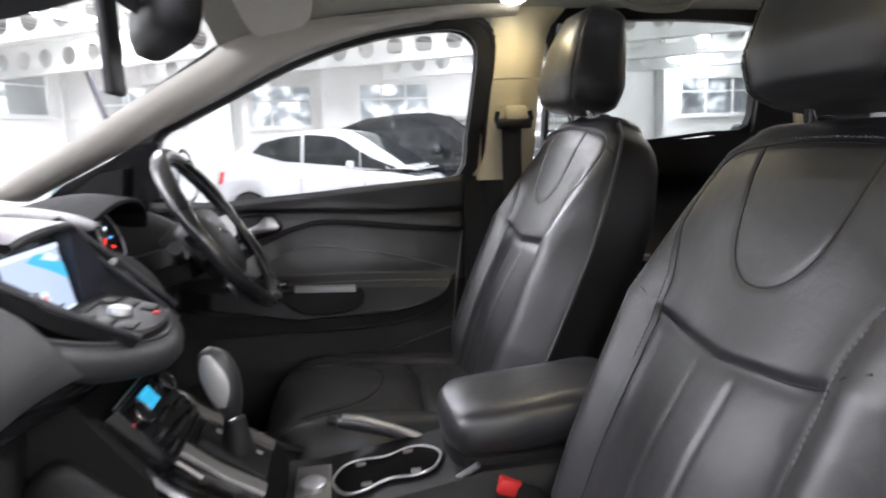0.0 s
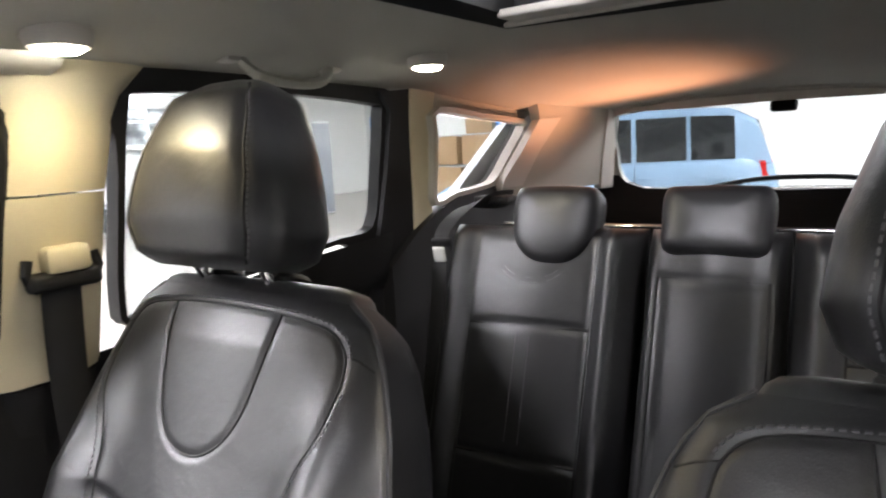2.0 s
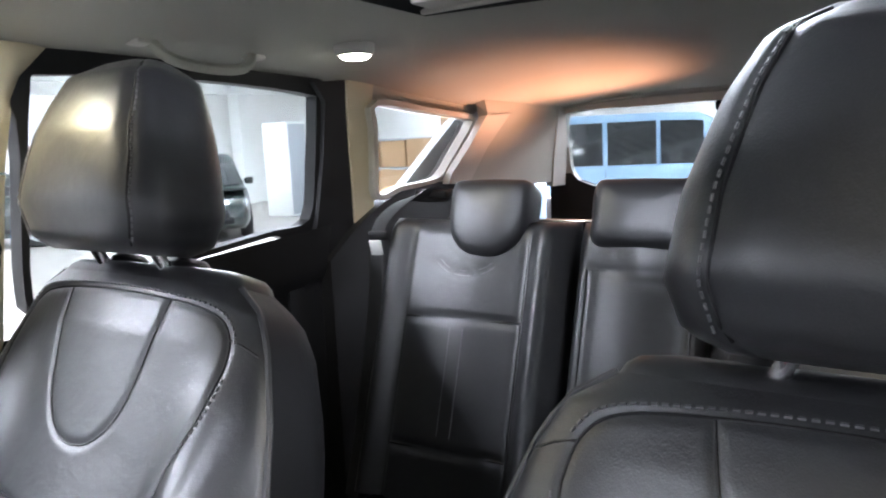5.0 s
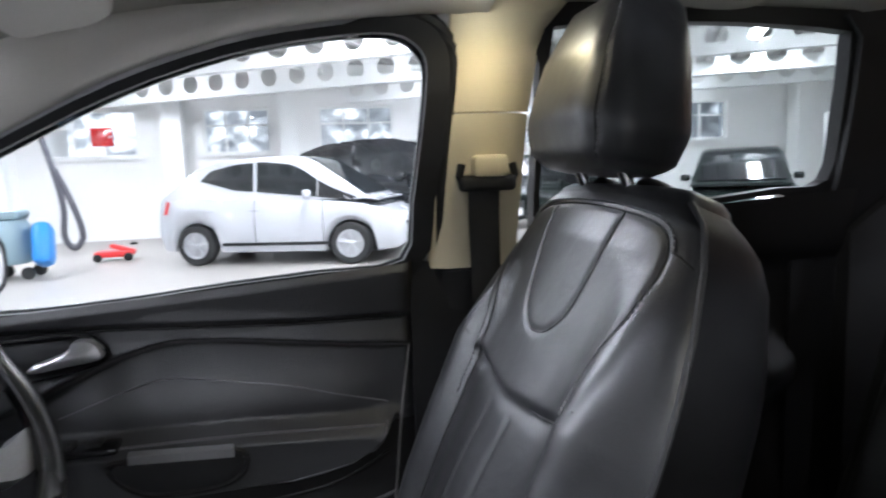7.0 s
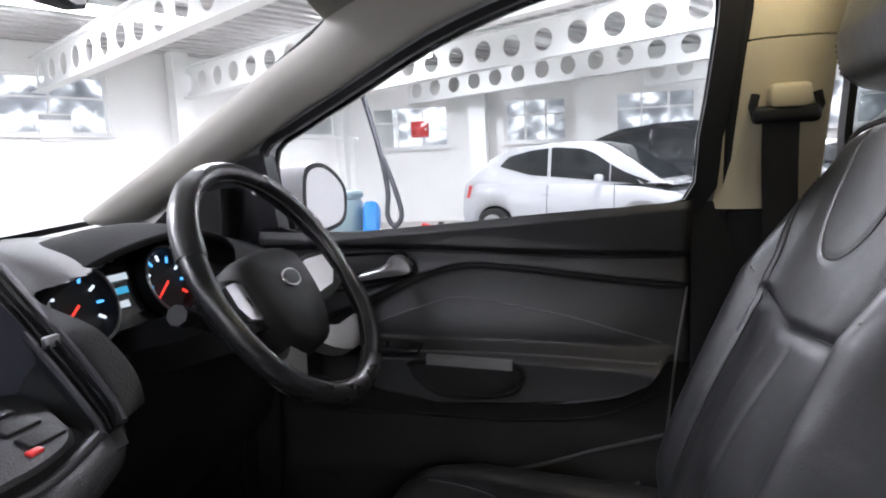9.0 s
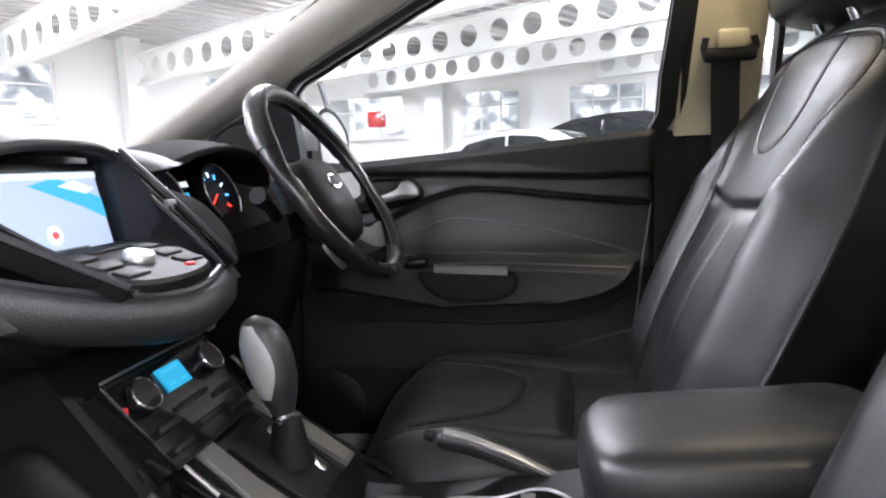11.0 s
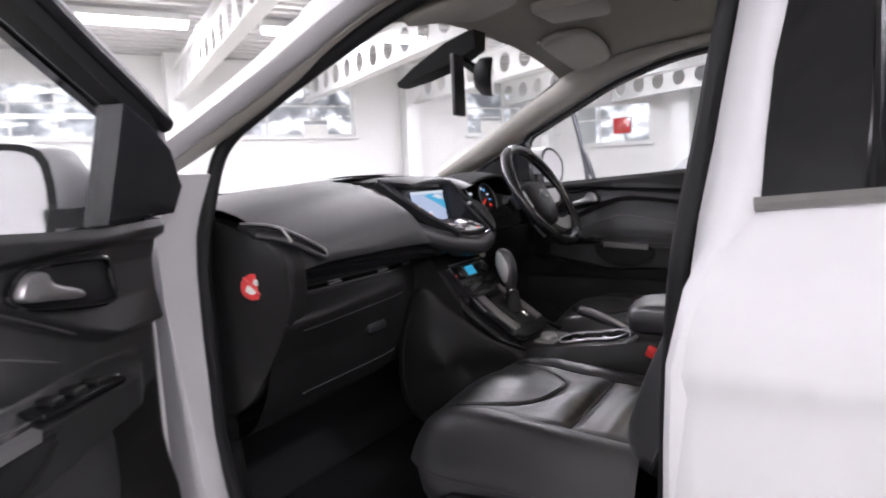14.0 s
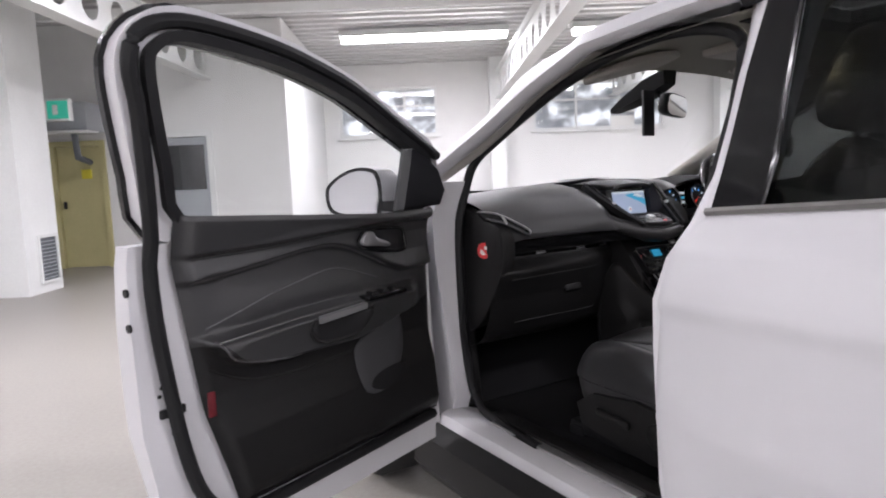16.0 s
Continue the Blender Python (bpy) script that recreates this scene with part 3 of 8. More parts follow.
    P("tailgate_side_strip", loft([[dpan(q_) - Vector((s * 0.005, 0, 0)) for q_ in [(-2.30, 1.56), (-2.37, 1.545), (-2.40, 1.40), (-2.43, 1.30), (-2.36, 1.30), (-2.33, 1.40)]], [dpan(q_) + Vector((s * 0.02, 0, 0)) for q_ in [(-2.30, 1.56), (-2.37, 1.545), (-2.40, 1.40), (-2.43, 1.30), (-2.36, 1.30), (-2.33, 1.40)]]]), GREYTRIM, car, "pale trim beside the tailgate", 40)
    P("rear_side_trim", loft([[Vector((s * (X(z) + wide(s) - 0.035 + o), y, z)) for y, z in [(-1.40, 0.5), (-1.40, 1.20), (-1.490, 1.275), (-1.562, 1.312), (-1.64, 1.338), (-1.76, 1.348), (-1.84, 1.352), (-2.1, 1.326), (-2.5, 1.318), (-2.5, 0.5)]] for o in (0.0, 0.04)]), PLASTIC, car, "black plastic load area side trim")
    # outer side behind the rear door, and roof side rail
    P("rear_quarter_panel", loft([[Vector((s * (X(z) + wide(s) + 0.075), y, z)) for y, z in [(-1.42, 0.30), (-1.42, 1.22), (-1.47, 1.30), (-1.76, 1.34), (-1.98, 1.52), (-2.1, 1.57), (-2.5, 1.54), (-2.66, 1.2), (-2.7, 0.5), (-2.4, 0.32)]] for _ in (0, 1)][:1] +
                             [[Vector((s * (X(z) + wide(s) + 0.045), y, z)) for y, z in [(-1.42, 0.30), (-1.42, 1.22), (-1.47, 1.30), (-1.76, 1.34), (-1.98, 1.52), (-2.1, 1.57), (-2.5, 1.54), (-2.66, 1.2), (-2.7, 0.5), (-2.4, 0.32)]]]), WHITE, car, "white painted rear wing")
    rail_o = [Vector((s * wide(s) * 0.6, 0, drop(s, 1.6))) + Vector(v) for v in [(s * 0.66, -0.28, 1.61), (s * 0.668, -0.6, 1.635), (s * 0.67, -1.0, 1.64), (s * 0.665, -1.5, 1.63), (s * 0.64, -2.0, 1.60), (s * 0.60, -2.4, 1.56)]]
    P("roof_bar", tube([Vector(p) + Vector((0, 0, 0.07)) for p in smooth_path(rail_o, 4)[2:-2]], 0.014, 8), SILVER, car, "silver roof rail")

# tailgate
TG = [(-0.50, -2.34, 1.535), (-0.25, -2.36, 1.545), (0.0, -2.365, 1.548), (0.25, -2.36, 1.545), (0.46, -2.34, 1.535), (0.475, -2.40, 1.42), (0.475, -2.44, 1.34), (0.42, -2.465, 1.297), (0.25, -2.475, 1.290), (0, -2.478, 1.288), (-0.25, -2.475, 1.290), (-0.46, -2.465, 1.297), (-0.515, -2.44, 1.34), (-0.52, -2.40, 1.42)]
TG = [tuple(v) for v in smooth_path(TG, 3, True)]
cg = Vector((-0.02, -2.42, 1.4))
P("tailgate_sill_trim", loft([[Vector((x, -2.44 - o, z)) for x, z in ((-0.60, 1.17), (0.56, 1.17), (0.56, 1.42), (0.50, 1.36), (0.46, 1.315), (0.40, 1.293), (0.0, 1.285), (-0.44, 1.293), (-0.50, 1.315), (-0.54, 1.36), (-0.60, 1.42))] for o in (0.0, 0.05)]), BLACK, car, "black trim below the rear window")
P("tailgate_trim", loft([[cg + (Vector(p) - cg) * 1.16 for p in TG], TG, [Vector(p) + Vector((0, -0.03, 0)) for p in TG], [cg + (Vector(p) - cg) * 1.16 + Vector((0, -0.03, 0)) for p in TG]], ring=True), GREYTRIM, car, "pale tailgate window surround")
P("tailgate_glass", loft([TG, [Vector(p) + Vector((0, -0.004, 0)) for p in TG]]), TINT, car, "tinted rear window")
P("rear_header", loft([[Vector((x, y, roof_z(x, y) + h)) for y, h in ((-2.33, -0.006), (-2.40, -0.016), (-2.44, 0.01), (-2.40, 0.045), (-2.33, 0.04))] for x in RXS[1:-1]]), FABRIC, car, "grey cloth rear header", 60)
P("tailgate", join(box((0, -2.60, 0.85), (1.28, 0.08, 0.80), 0.03)), WHITE, car, "white painted tailgate lower half")
P("tailgate_inner_trim", box((0, -2.54, 0.85), (1.20, 0.04, 0.78), 0.02), PLASTIC, car)
P("rear_wiper", tube(smooth_path([(0.22, -2.50, 1.285), (0.05, -2.505, 1.315), (-0.16, -2.505, 1.318), (-0.28, -2.50, 1.300)], 5), 0.008, 6), BLACK, car, "black rear wiper")
P("rear_camera_pod", box((-0.02, -2.40, 1.535), (0.07, 0.05, 0.035), 0.01), BLACK, car, "small black pod at the rear window")
P("load_floor", box((0.02, -2.02, 0.62), (1.24, 1.10, 0.02), 0.006), CARPET, car, "black carpeted load floor")
P("load_cover_rail", tube([(-0.55, -1.74, 1.262), (0.56, -1.74, 1.262)], 0.005, 8), CHROME, car, "chrome luggage cover rail")

# floor, sills, bulkhead, bonnet, wings
P("cabin_floor", join(box((0, -0.85, 0.405), (1.40, 2.9, 0.03), 0.008), box((0, -0.9, 0.50), (0.24, 2.2, 0.17), 0.05)), CARPET, car, "black carpeted floor with centre tunnel")
P("bulkhead", join(box((0, 0.64, 0.75), (1.40, 0.05, 0.75), 0.01), box((0, 0.50, 0.50), (1.36, 0.30, 0.03), 0.01, (35, 0, 0))), CARPET, car, "black carpeted bulkhead")
for s in (-1, 1):
    P("sill", loft([[Vector((s * (x + wide(s)), y, z)) for x, z in [(0.60, 0.42), (0.655, 0.440), (0.70, 0.448), (0.745, 0.432), (0.775, 0.39), (0.775, 0.33), (0.70, 0.28), (0.60, 0.30)]] for y in (0.34, 0.2, -0.3, -0.58, -1.0, -1.42)]), WHITE, car, "white painted door sill", 30)
    P("scuff_plate", box((s * (0.668 + wide(s)), -0.17, 0.452), (0.045, 0.60, 0.008), 0.003), SILVER, car, "brushed metal scuff plate")
    P("sill_trim", box((s * (0.630 + wide(s)), -0.17, 0.456), (0.06, 0.70, 0.018), 0.006), PLASTIC, car, "black ribbed sill trim")
    P("sill_cladding", loft([[Vector((s * (x + wide(s)), y, z)) for x, z in [(0.768, 0.412), (0.790, 0.402), (0.815, 0.37), (0.825, 0.27), (0.79, 0.22), (0.70, 0.20)]] for y in (0.40, 0.0, -0.7, -1.45)]), PLASTIC, car, "black plastic sill cladding", 30)
    hp = [(0.36, 0.42), (0.325, 0.46), (0.290, 0.52), (0.288, 0.8), (0.298, 1.0), (0.30, 1.13), (0.275, 1.25), (0.33, 1.24), (0.45, 1.16), (0.50, 0.9), (0.50, 0.42)]
    # driver's side: black colour in place of white keeps the door gap dark
    P("hinge_pillar", loft([[sd(s, y, z, o if o < 0 else lerp([0.45, 0.8, 1.1], [0.0, 0.012, 0.045], z)) for y, z in hp] for o in (-0.062, 1)]), WHITE if s < 0 else BLACK, car, "white painted hinge pillar" if s < 0 else "hinge pillar coloured black for the dark door gap", 40)
    P("kick_trim", loft([[Vector((s * (X(z) + wide(s) + o), y, z)) for y, z in [(0.292, 0.47), (0.29, 0.75), (0.30, 0.95), (0.305, 1.06), (0.62, 1.06), (0.62, 0.45)]] for o in (-0.10, -0.066)]), PLASTIC, car, "black plastic footwell side trim")
    P("front_wing", loft([[Vector((s * (X(z) + wide(s) + 0.085 + o - 0.06 * max(0, (y - 0.6))), y, z)) for y, z in [(0.33, 0.36), (0.325, 0.7), (0.325, 1.05), (0.36, 1.12), (0.9, 1.10), (1.5, 0.98), (1.6, 0.7), (1.35, 0.42), (0.55, 0.40)]] for o in (-0.03, 0.0)]), WHITE, car, "white painted front wing", 40)
P("bonnet", grid(lambda u, v: (-0.74 + 1.48 * u, 0.70 + 0.95 * v, 1.135 - 0.10 * v - 0.12 * v ** 4 - 0.06 * abs(2 * u - 1) ** 3), 12, 8), WHITE, car, "white painted bonnet", 70)
P("front_bumper", box((0, 1.72, 0.62), (1.5, 0.16, 0.62), 0.06), WHITE, car)
P("underbody", box((0, -0.5, 0.27), (1.36, 3.9, 0.06), 0.02), BLACK, car)
P("cowl", box((0, 0.70, 1.11), (1.42, 0.10, 0.05), 0.015), BLACK, car, "black plastic scuttle panel")

# cabin lamps, grab handles
for cx, cy in ((0.507, -0.633), (0.424, -1.219), (-0.545, -0.66)):
    z = roof_z(cx, cy) - 0.012
    r = P("reading_lamp", lathe((cx, cy, z - 0.006), (0, 0, 1), [(0.012, 0.0), (0.032, 0.002), (0.036, 0.012), (0.036, 0.03)]), GREYTRIM, car, "round cabin lamp, lit")
    P("lens", lathe((cx, cy, z - 0.011), (0, 0, 1), [(0.004, 0), (0.02, 0.001), (0.026, 0.005), (0.026, 0.012)], 16), DOME, r, "lit warm lens")
gz = lambda y: roof_z(0.55, y) - 0.004
P("grab_handle", tube(smooth_path([(0.548, -0.90, gz(-0.90) + 0.015), (0.535, -0.93, gz(-0.93) - 0.018), (0.528, -1.0, gz(-1.0) - 0.028), (0.535, -1.07, gz(-1.07) - 0.018), (0.548, -1.10, gz(-1.1) + 0.015)], 5), 0.011, 8, flat=0.8), FABRIC, car, "folded grey ceiling grab handle")
for yy in (-0.895, -1.105):
    P("grab_handle_mount", box((0.552, yy, gz(yy) + 0.008), (0.035, 0.03, 0.02), 0.006), GREYTRIM, car)

# wheels of this car
def wheel(cx, cy, r, w, s, parent, mat=ALLOY):
    ax = (s, 0, 0)
    w_ = P("wheel", lathe((cx - s * w / 2, cy, r), ax, [(r * 0.62, 0), (r * 0.93, 0), (r, w * 0.15), (r, w * 0.85), (r * 0.93, w), (r * 0.66, w), (r * 0.64, w * 0.8), (r * 0.3, w * 0.7)], 32), TYRE, parent, "black tyre")
    g = [lathe((cx + s * w * 0.30, cy, r), ax, [(r * 0.64, 0.0), (r * 0.66, w * 0.2), (r * 0.60, w * 0.19), (r * 0.58, 0.0)], 32), lathe((cx + s * w * 0.25, cy, r), ax, [(r * 0.17, 0), (r * 0.17, w * 0.16), (r * 0.08, w * 0.2)], 16)]
    for k in range(5):
        a = 2 * math.pi * k / 5 + 0.3
        for da in (-0.17, 0.17):
            p0 = Vector((cx + s * w * 0.38, cy + math.cos(a) * r * 0.14, r + math.sin(a) * r * 0.14))
            p1 = Vector((cx + s * w * 0.42, cy + math.cos(a + da) * r * 0.61, r + math.sin(a + da) * r * 0.61))
            g.append(tube([p0, p1], r * 0.055, 6))
    P("rim", join(*g), mat, w_, "silver five-spoke alloy rim")


for s in (-1, 1):
    wheel(s * 0.74, 0.95, 0.34, 0.22, s, car)
    wheel(s * 0.74, -1.75, 0.34, 0.22, s, car)


# ---- doors ----
def front_door(s, label):
    """Built shut; x is the car's side s."""
    d = thing("front_door", (s * (0.79 + wide(s)), 0.30, 0.5), label, "car door")
    of = lambda y, z, o=0.0: sd(s, y, z, o)
    # the open door's frame leans back a little more
    leanb = lambda y, z: y - (0.045 * max(0.0, z - 1.16) / 0.38 * lerp([-0.50, -0.15], [1.0, 0.0], y) if s < 0 else 0.0)
    win = [(leanb(y, z), z) for y, z in DWIN]
    # outer skin and inner white shell
    yfz = lambda z: lerp([0.45, 0.55, 0.75, 1.0, 1.10, 1.15], [0.245, 0.272, 0.285, 0.280, 0.270, 0.250], z)
    yrz = lambda z: lerp([0.44, 0.47, 0.52, 0.75, 1.0, 1.165], [-0.53, -0.580, -0.608, -0.635, -0.640, -0.635], z)
    rows_ = []
    for z in (0.436, 0.445, 0.47, 0.52, 0.60, 0.68, 0.75, 0.82, 0.90, 0.97, 0.99, 1.03, 1.08, 1.10, 1.14):
        ys_ = [yfz(z) + (yrz(z) - yfz(z)) * k / 10 for k in range(11)]
        bulge = 0.072 + 0.02 * math.exp(-((z - 0.85) / 0.25) ** 2)
        rows_.append([of(y, z, bulge - (0.012 if k in (0, 10) else 0.0)) for k, y in enumerate(ys_)] + [of(y, z, 0.020) for y in ys_[::-1]])
    P("outer_skin", loft(rows_), WHITE, d, "white painted door skin", 35)
    P("outer_applique", side_ring(grow(win, 0.098 if s > 0 else 0.074), grow(win, 0.004), s, 0.064, 0.008 if s > 0 else 0.016), GLOSSB, d, "gloss black outer window trim")
    P("window_frame", side_ring(grow(win, 0.090 if s > 0 else 0.064), grow(win, 0.012), s, 0.055, 0.042), WHITE, d, "white painted window frame", 35)
    wide_in = [tuple(Vector(i_).lerp(Vector(o_), lerp([-0.56, -0.50, -0.45], [1.0, 0.72, 0.36], i_[0]))) for i_, o_ in zip(DWIN, grow(DWIN, 0.036))]
    P("inner_frame", side_ring(wide_in if s > 0 else grow(win, 0.020), win, s, 0.008 if s > 0 else 0.030, 0.014 if s > 0 else 0.035), BLACK, d, "black inner window frame", 40)
    seal = ([(0.23, 0.49), (-0.30, 0.48), (-0.555, 0.52), (-0.590, 0.75),] if s > 0 else [(0.23, 0.522), (-0.30, 0.518), (-0.43, 0.522), (-0.495, 0.545), (-0.545, 0.62), (-0.573, 0.78),]) + [ (-0.598, 1.0), (-0.600, 1.2), (-0.606, 1.40), (-0.616, 1.50), (-0.595, 1.56), (-0.52, 1.588),
            (-0.40, 1.582), (-0.27, 1.558), (-0.12, 1.507), (0.03, 1.436), (0.16, 1.375), (0.25, 1.33)]
    P("edge_seal", tube([of(leanb(p.x, p.y), p.y, 0.004) for p in smooth_path([(a, b, 0) for a, b in seal], 4)], 0.012 if s > 0 else 0.0145, 8), BLACK, d, "black rubber door seal")
    P("glass", side_plate(grow(win, 0.012), s, 0.020, 0.004), GLASS, d, "clear side window")
    # trim panel: a height field over (y, z)
    zt = lambda y: lerp([-0.56, -0.25, 0.08, 0.25], [1.200, 1.178, 1.157, 1.165], y)
    yf = 0.255
    yr = lambda z: -0.556 + (lerp([0.50, 0.60, 0.78, 1.10], [0.110, 0.090, 0.045, 0.0], z) if s < 0 else 0.0)

    def depth(y, z):
        t = (z - 0.53) / (zt(y) - 0.53)
        base = 0.0
        bell = lambda c, w: math.exp(-((z - c) / w) ** 2)
        pad = 0.017 * min(1.0, max(0.0, (z - lerp([-0.53, -0.36, -0.25, -0.15, -0.05, 0.1], [1.104, 1.108, 1.114, 1.120, 1.124, 1.128], y)) / 0.010))            # top pad
        c2 = lerp([-0.54, -0.436, -0.343, -0.247, -0.178, -0.137, -0.084, -0.018, 0.05, 0.12], [1.046, 1.056, 1.068, 1.081, 1.086, 1.083, 1.069, 1.042, 1.010, 0.985], y)
        wing = 0.026 * min(1.0, max(0.0, (z - c2) / 0.012)) * (1.0 - 0.45 * min(1.0, max(0.0, (z - c2 - 0.012) / 0.05)))
        arm_t = lerp([-0.50, -0.25, -0.05, 0.117], [0.938, 0.952, 0.955, 0.958], y)
        arm_b = lerp([-0.51, -0.47, -0.43, -0.35, -0.1, 0.12], [0.925, 0.880, 0.862, 0.846, 0.838, 0.88], y)
        ends = min(1.0, max(0.0, (y + 0.545) / 0.05)) * min(1.0, max(0.0, (0.20 - y) / 0.08))
        arm = 0.052 * ends * min(1.0, max(0.0, (arm_t - z) / 0.028)) * min(1.0, max(0.0, (z - arm_b + 0.008) / 0.014))
        belly = 0.014 * bell(0.97, 0.05) * min(1.0, max(0.0, (y + 0.52) / 0.1)) * min(1.0, max(0.0, (0.05 - y) / 0.1))
        low = 0.020 * min(1.0, max(0.0, (0.80 - z) / 0.10)) * min(1.0, max(0.0, (z - 0.53) / 0.05))
        edge = min(1.0, (y - yr(z)) / 0.02, (yf - y) / 0.02, max(0.0, (z - 0.537) / 0.02))
        top = min(1.0, max(0.0, (zt(y) - z) / 0.012))
        return (0.012 + pad * (0.4 + 0.6 * top) + wing + arm + belly + low) * max(0.0, edge) + 0.004

    def panel(u, v, low):
        y0 = yf + (yr(1.2) - yf) * u
        split = lerp([-0.51, -0.47, -0.43, -0.35, -0.1, 0.12, 0.25], [0.915, 0.872, 0.854, 0.838, 0.830, 0.86, 0.90], y0)
        z = 0.535 + (split - 0.535) * v if low else split + (zt(y0) - split) * v
        y = yf + (yr(z) - yf) * u
        return of(y, z, 0.012 - depth(y, z))
    P("trim_panel", grid(lambda u, v: panel(u, v, False), 90, 110), PLASTIC_S, d, "black soft plastic door trim with moulded armrest", 60)
    # below the armrest the darker plastic carries the shade there
    P("lower_trim", grid(lambda u, v: panel(u, v, True), 90, 60), PLASTIC, d, "black lower door trim, shade in its darker plastic", 60)
    rim = lambda pts, off, r, mat, name, label="": P(name, tube([of(p.x, p.y, 0.012 - depth(p.x, p.y) - off) for p in smooth_path([(a, b, 0) for a, b in pts], 6)], r, 6), mat, d, label)
    rim([(0.10, 1.125), (-0.05, 1.122), (-0.15, 1.118), (-0.25, 1.112), (-0.36, 1.106), (-0.53, 1.102)], -0.001, 0.0026, SEAM, "trim_seam")
    rim([(0.05, 1.015), (-0.018, 1.047), (-0.084, 1.075), (-0.137, 1.089), (-0.178, 1.092), (-0.247, 1.088), (-0.343, 1.075), (-0.436, 1.063), (-0.53, 1.053)], -0.0015, 0.0030, EDGE_GLINT, "trim_ridge", "rounded trim ridge, highlight in its paler colour")
    rim([(0.10, 0.940), (-0.05, 0.937), (-0.25, 0.934), (-0.40, 0.926), (-0.49, 0.920)], -0.001, 0.0028, EDGE_GLINT, "armrest_edge", "rounded armrest edge, highlight in its paler colour")
    rim([(-0.282, 0.846), (-0.339, 0.852), (-0.432, 0.868), (-0.468, 0.884), (-0.487, 0.908), (-0.496, 0.924)], -0.001, 0.0024, EDGE_GLINT, "armrest_lower_edge", "rounded armrest edge, highlight in its paler colour")
    rim([(0.02, 0.982), (-0.03, 1.000), (-0.07, 1.013), (-0.128, 1.029), (-0.19, 1.025), (-0.25, 1.014), (-0.342, 0.997), (-0.43, 0.972), (-0.50, 0.950)], 0.0005, 0.0016, PIPING, "stitching", "thin grey stitching")
    rim([(0.10, 0.80), (-0.05, 0.80), (-0.25, 0.795), (-0.40, 0.812), (-0.50, 0.86)], 0.0, 0.003, PLASTIC, "trim_rib")
    if s > 0:
        rim([(-0.22, 0.705), (-0.296, 0.723), (-0.385, 0.750), (-0.46, 0.770), (-0.51, 0.784)], 0.0, 0.0035, EDGE_GLINT, "pocket_lip")
        P("edge_strip", tube([of(y, z, -0.012) for y, z in ((-0.541, 1.05), (-0.530, 0.98), (-0.522, 0.924), (-0.510, 0.817), (-0.495, 0.70))], 0.0026, 6), SATIN, d, "pale strip along the door trim edge")
    # interior handle in its bezel
    def pt(y, z, o):
        return of(y, z, -0.022 - o)
    bez = [(0.110, 1.050), (0.112, 1.080), (0.100, 1.112), (0.04, 1.119), (-0.036, 1.119), (-0.056, 1.106), (-0.066, 1.084), (-0.04, 1.070), (0.02, 1.058)]
    bz = smooth_path([(a, b, 0) for a, b in bez], 4, True)
    P("handle_recess", loft([[pt(p.x, p.y, 0.006) for p in bz], [pt(0.022 + (p.x - 0.022) * 0.94, 1.085 + (p.y - 1.085) * 0.9, 0.010) for p in bz]]), BLACK, d, "black handle recess")
    P("handle_bezel", tube([pt(p.x, p.y, 0.010) for p in bz], 0.0045, 6, True), GLOSSB, d)
    hd = smooth_path([(a_, b_, 0) for a_, b_ in [(0.040, 1.068), (0.036, 1.080), (-0.010, 1.096), (-0.026, 1.113), (-0.050, 1.113), (-0.063, 1.092), (-0.056, 1.080), (-0.010, 1.074)]], 3, True)
    hm = Vector((-0.022, 1.090, 0))
    P("door_handle", loft([[pt(hm.x + (p.x - hm.x) * k, hm.y + (p.y - hm.y) * k, 0.012 + o) for p in hd] for k, o in ((1.0, 0.0), (1.0, 0.008), (0.93, 0.013), (0.5, 0.016))]), SILVER, d, "satin silver interior door handle", 50)
    # armrest grab and switches
    cup = smooth_path([(a, b, 0) for a, b in [(-0.055, 0.915), (-0.09, 0.922), (-0.16, 0.924), (-0.245, 0.920), (-0.264, 0.900), (-0.25, 0.874), (-0.21, 0.861), (-0.13, 0.860), (-0.085, 0.878)]], 4, True)
    P("grab_recess", loft([[of(p.x, p.y, 0.012 - 0.070) for p in cup], [of(-0.16 + (p.x + 0.16) * 0.93, 0.892 + (p.y - 0.892) * 0.86, 0.012 - 0.076) for p in cup]]), BLACK, d, "black grab recess")
    P("grab_recess_lip", tube([of(p.x, p.y, 0.012 - 0.073) for p in cup], 0.005, 6, True), PLASTIC, d)
    P("pull_bar", loft([[of(y, lerp([-0.245, -0.09], [0.922, 0.930], y) + dz, -0.066 - o) for dz, o in ((-0.010, 0.0), (-0.008, 0.012), (0.006, 0.013), (0.009, 0.0))] for y in (-0.092, -0.098, -0.17, -0.238, -0.245)]), SILVER, d, "brushed silver pull bar")
    sw = P("switch_panel", box(tuple(of(0.0, 0.942, -0.044)), (0.05, 0.15, 0.012), 0.004), GLOSSB, d, "gloss black window switch panel")
    for k in range(3):
        P("window_switch", box(tuple(of(0.04 - 0.04 * k, 0.951, -0.046)), (0.026, 0.022, 0.010), 0.003), PLASTIC, sw)
    if s > 0:
        P("speaker_grille", disc(of(0.16, 0.62, -0.026), (-s, 0, 0), 0.075, 0.006, 28), PLASTIC, d, "round speaker grille")
    rel = lambda y, z, o: of(y, z, 0.012 - depth(y, z) - o)
    sw2 = [(p.x, p.y) for p in smooth_path([(a_, b_, 0) for a_, b_ in [(0.101, 0.862), (0.116, 0.80), (0.090, 0.735), (0.0, 0.672), (-0.066, 0.684), (-0.082, 0.757), (-0.063, 0.815), (0.04, 0.850)]], 5, True)]
    swm = (0.015, 0.765)
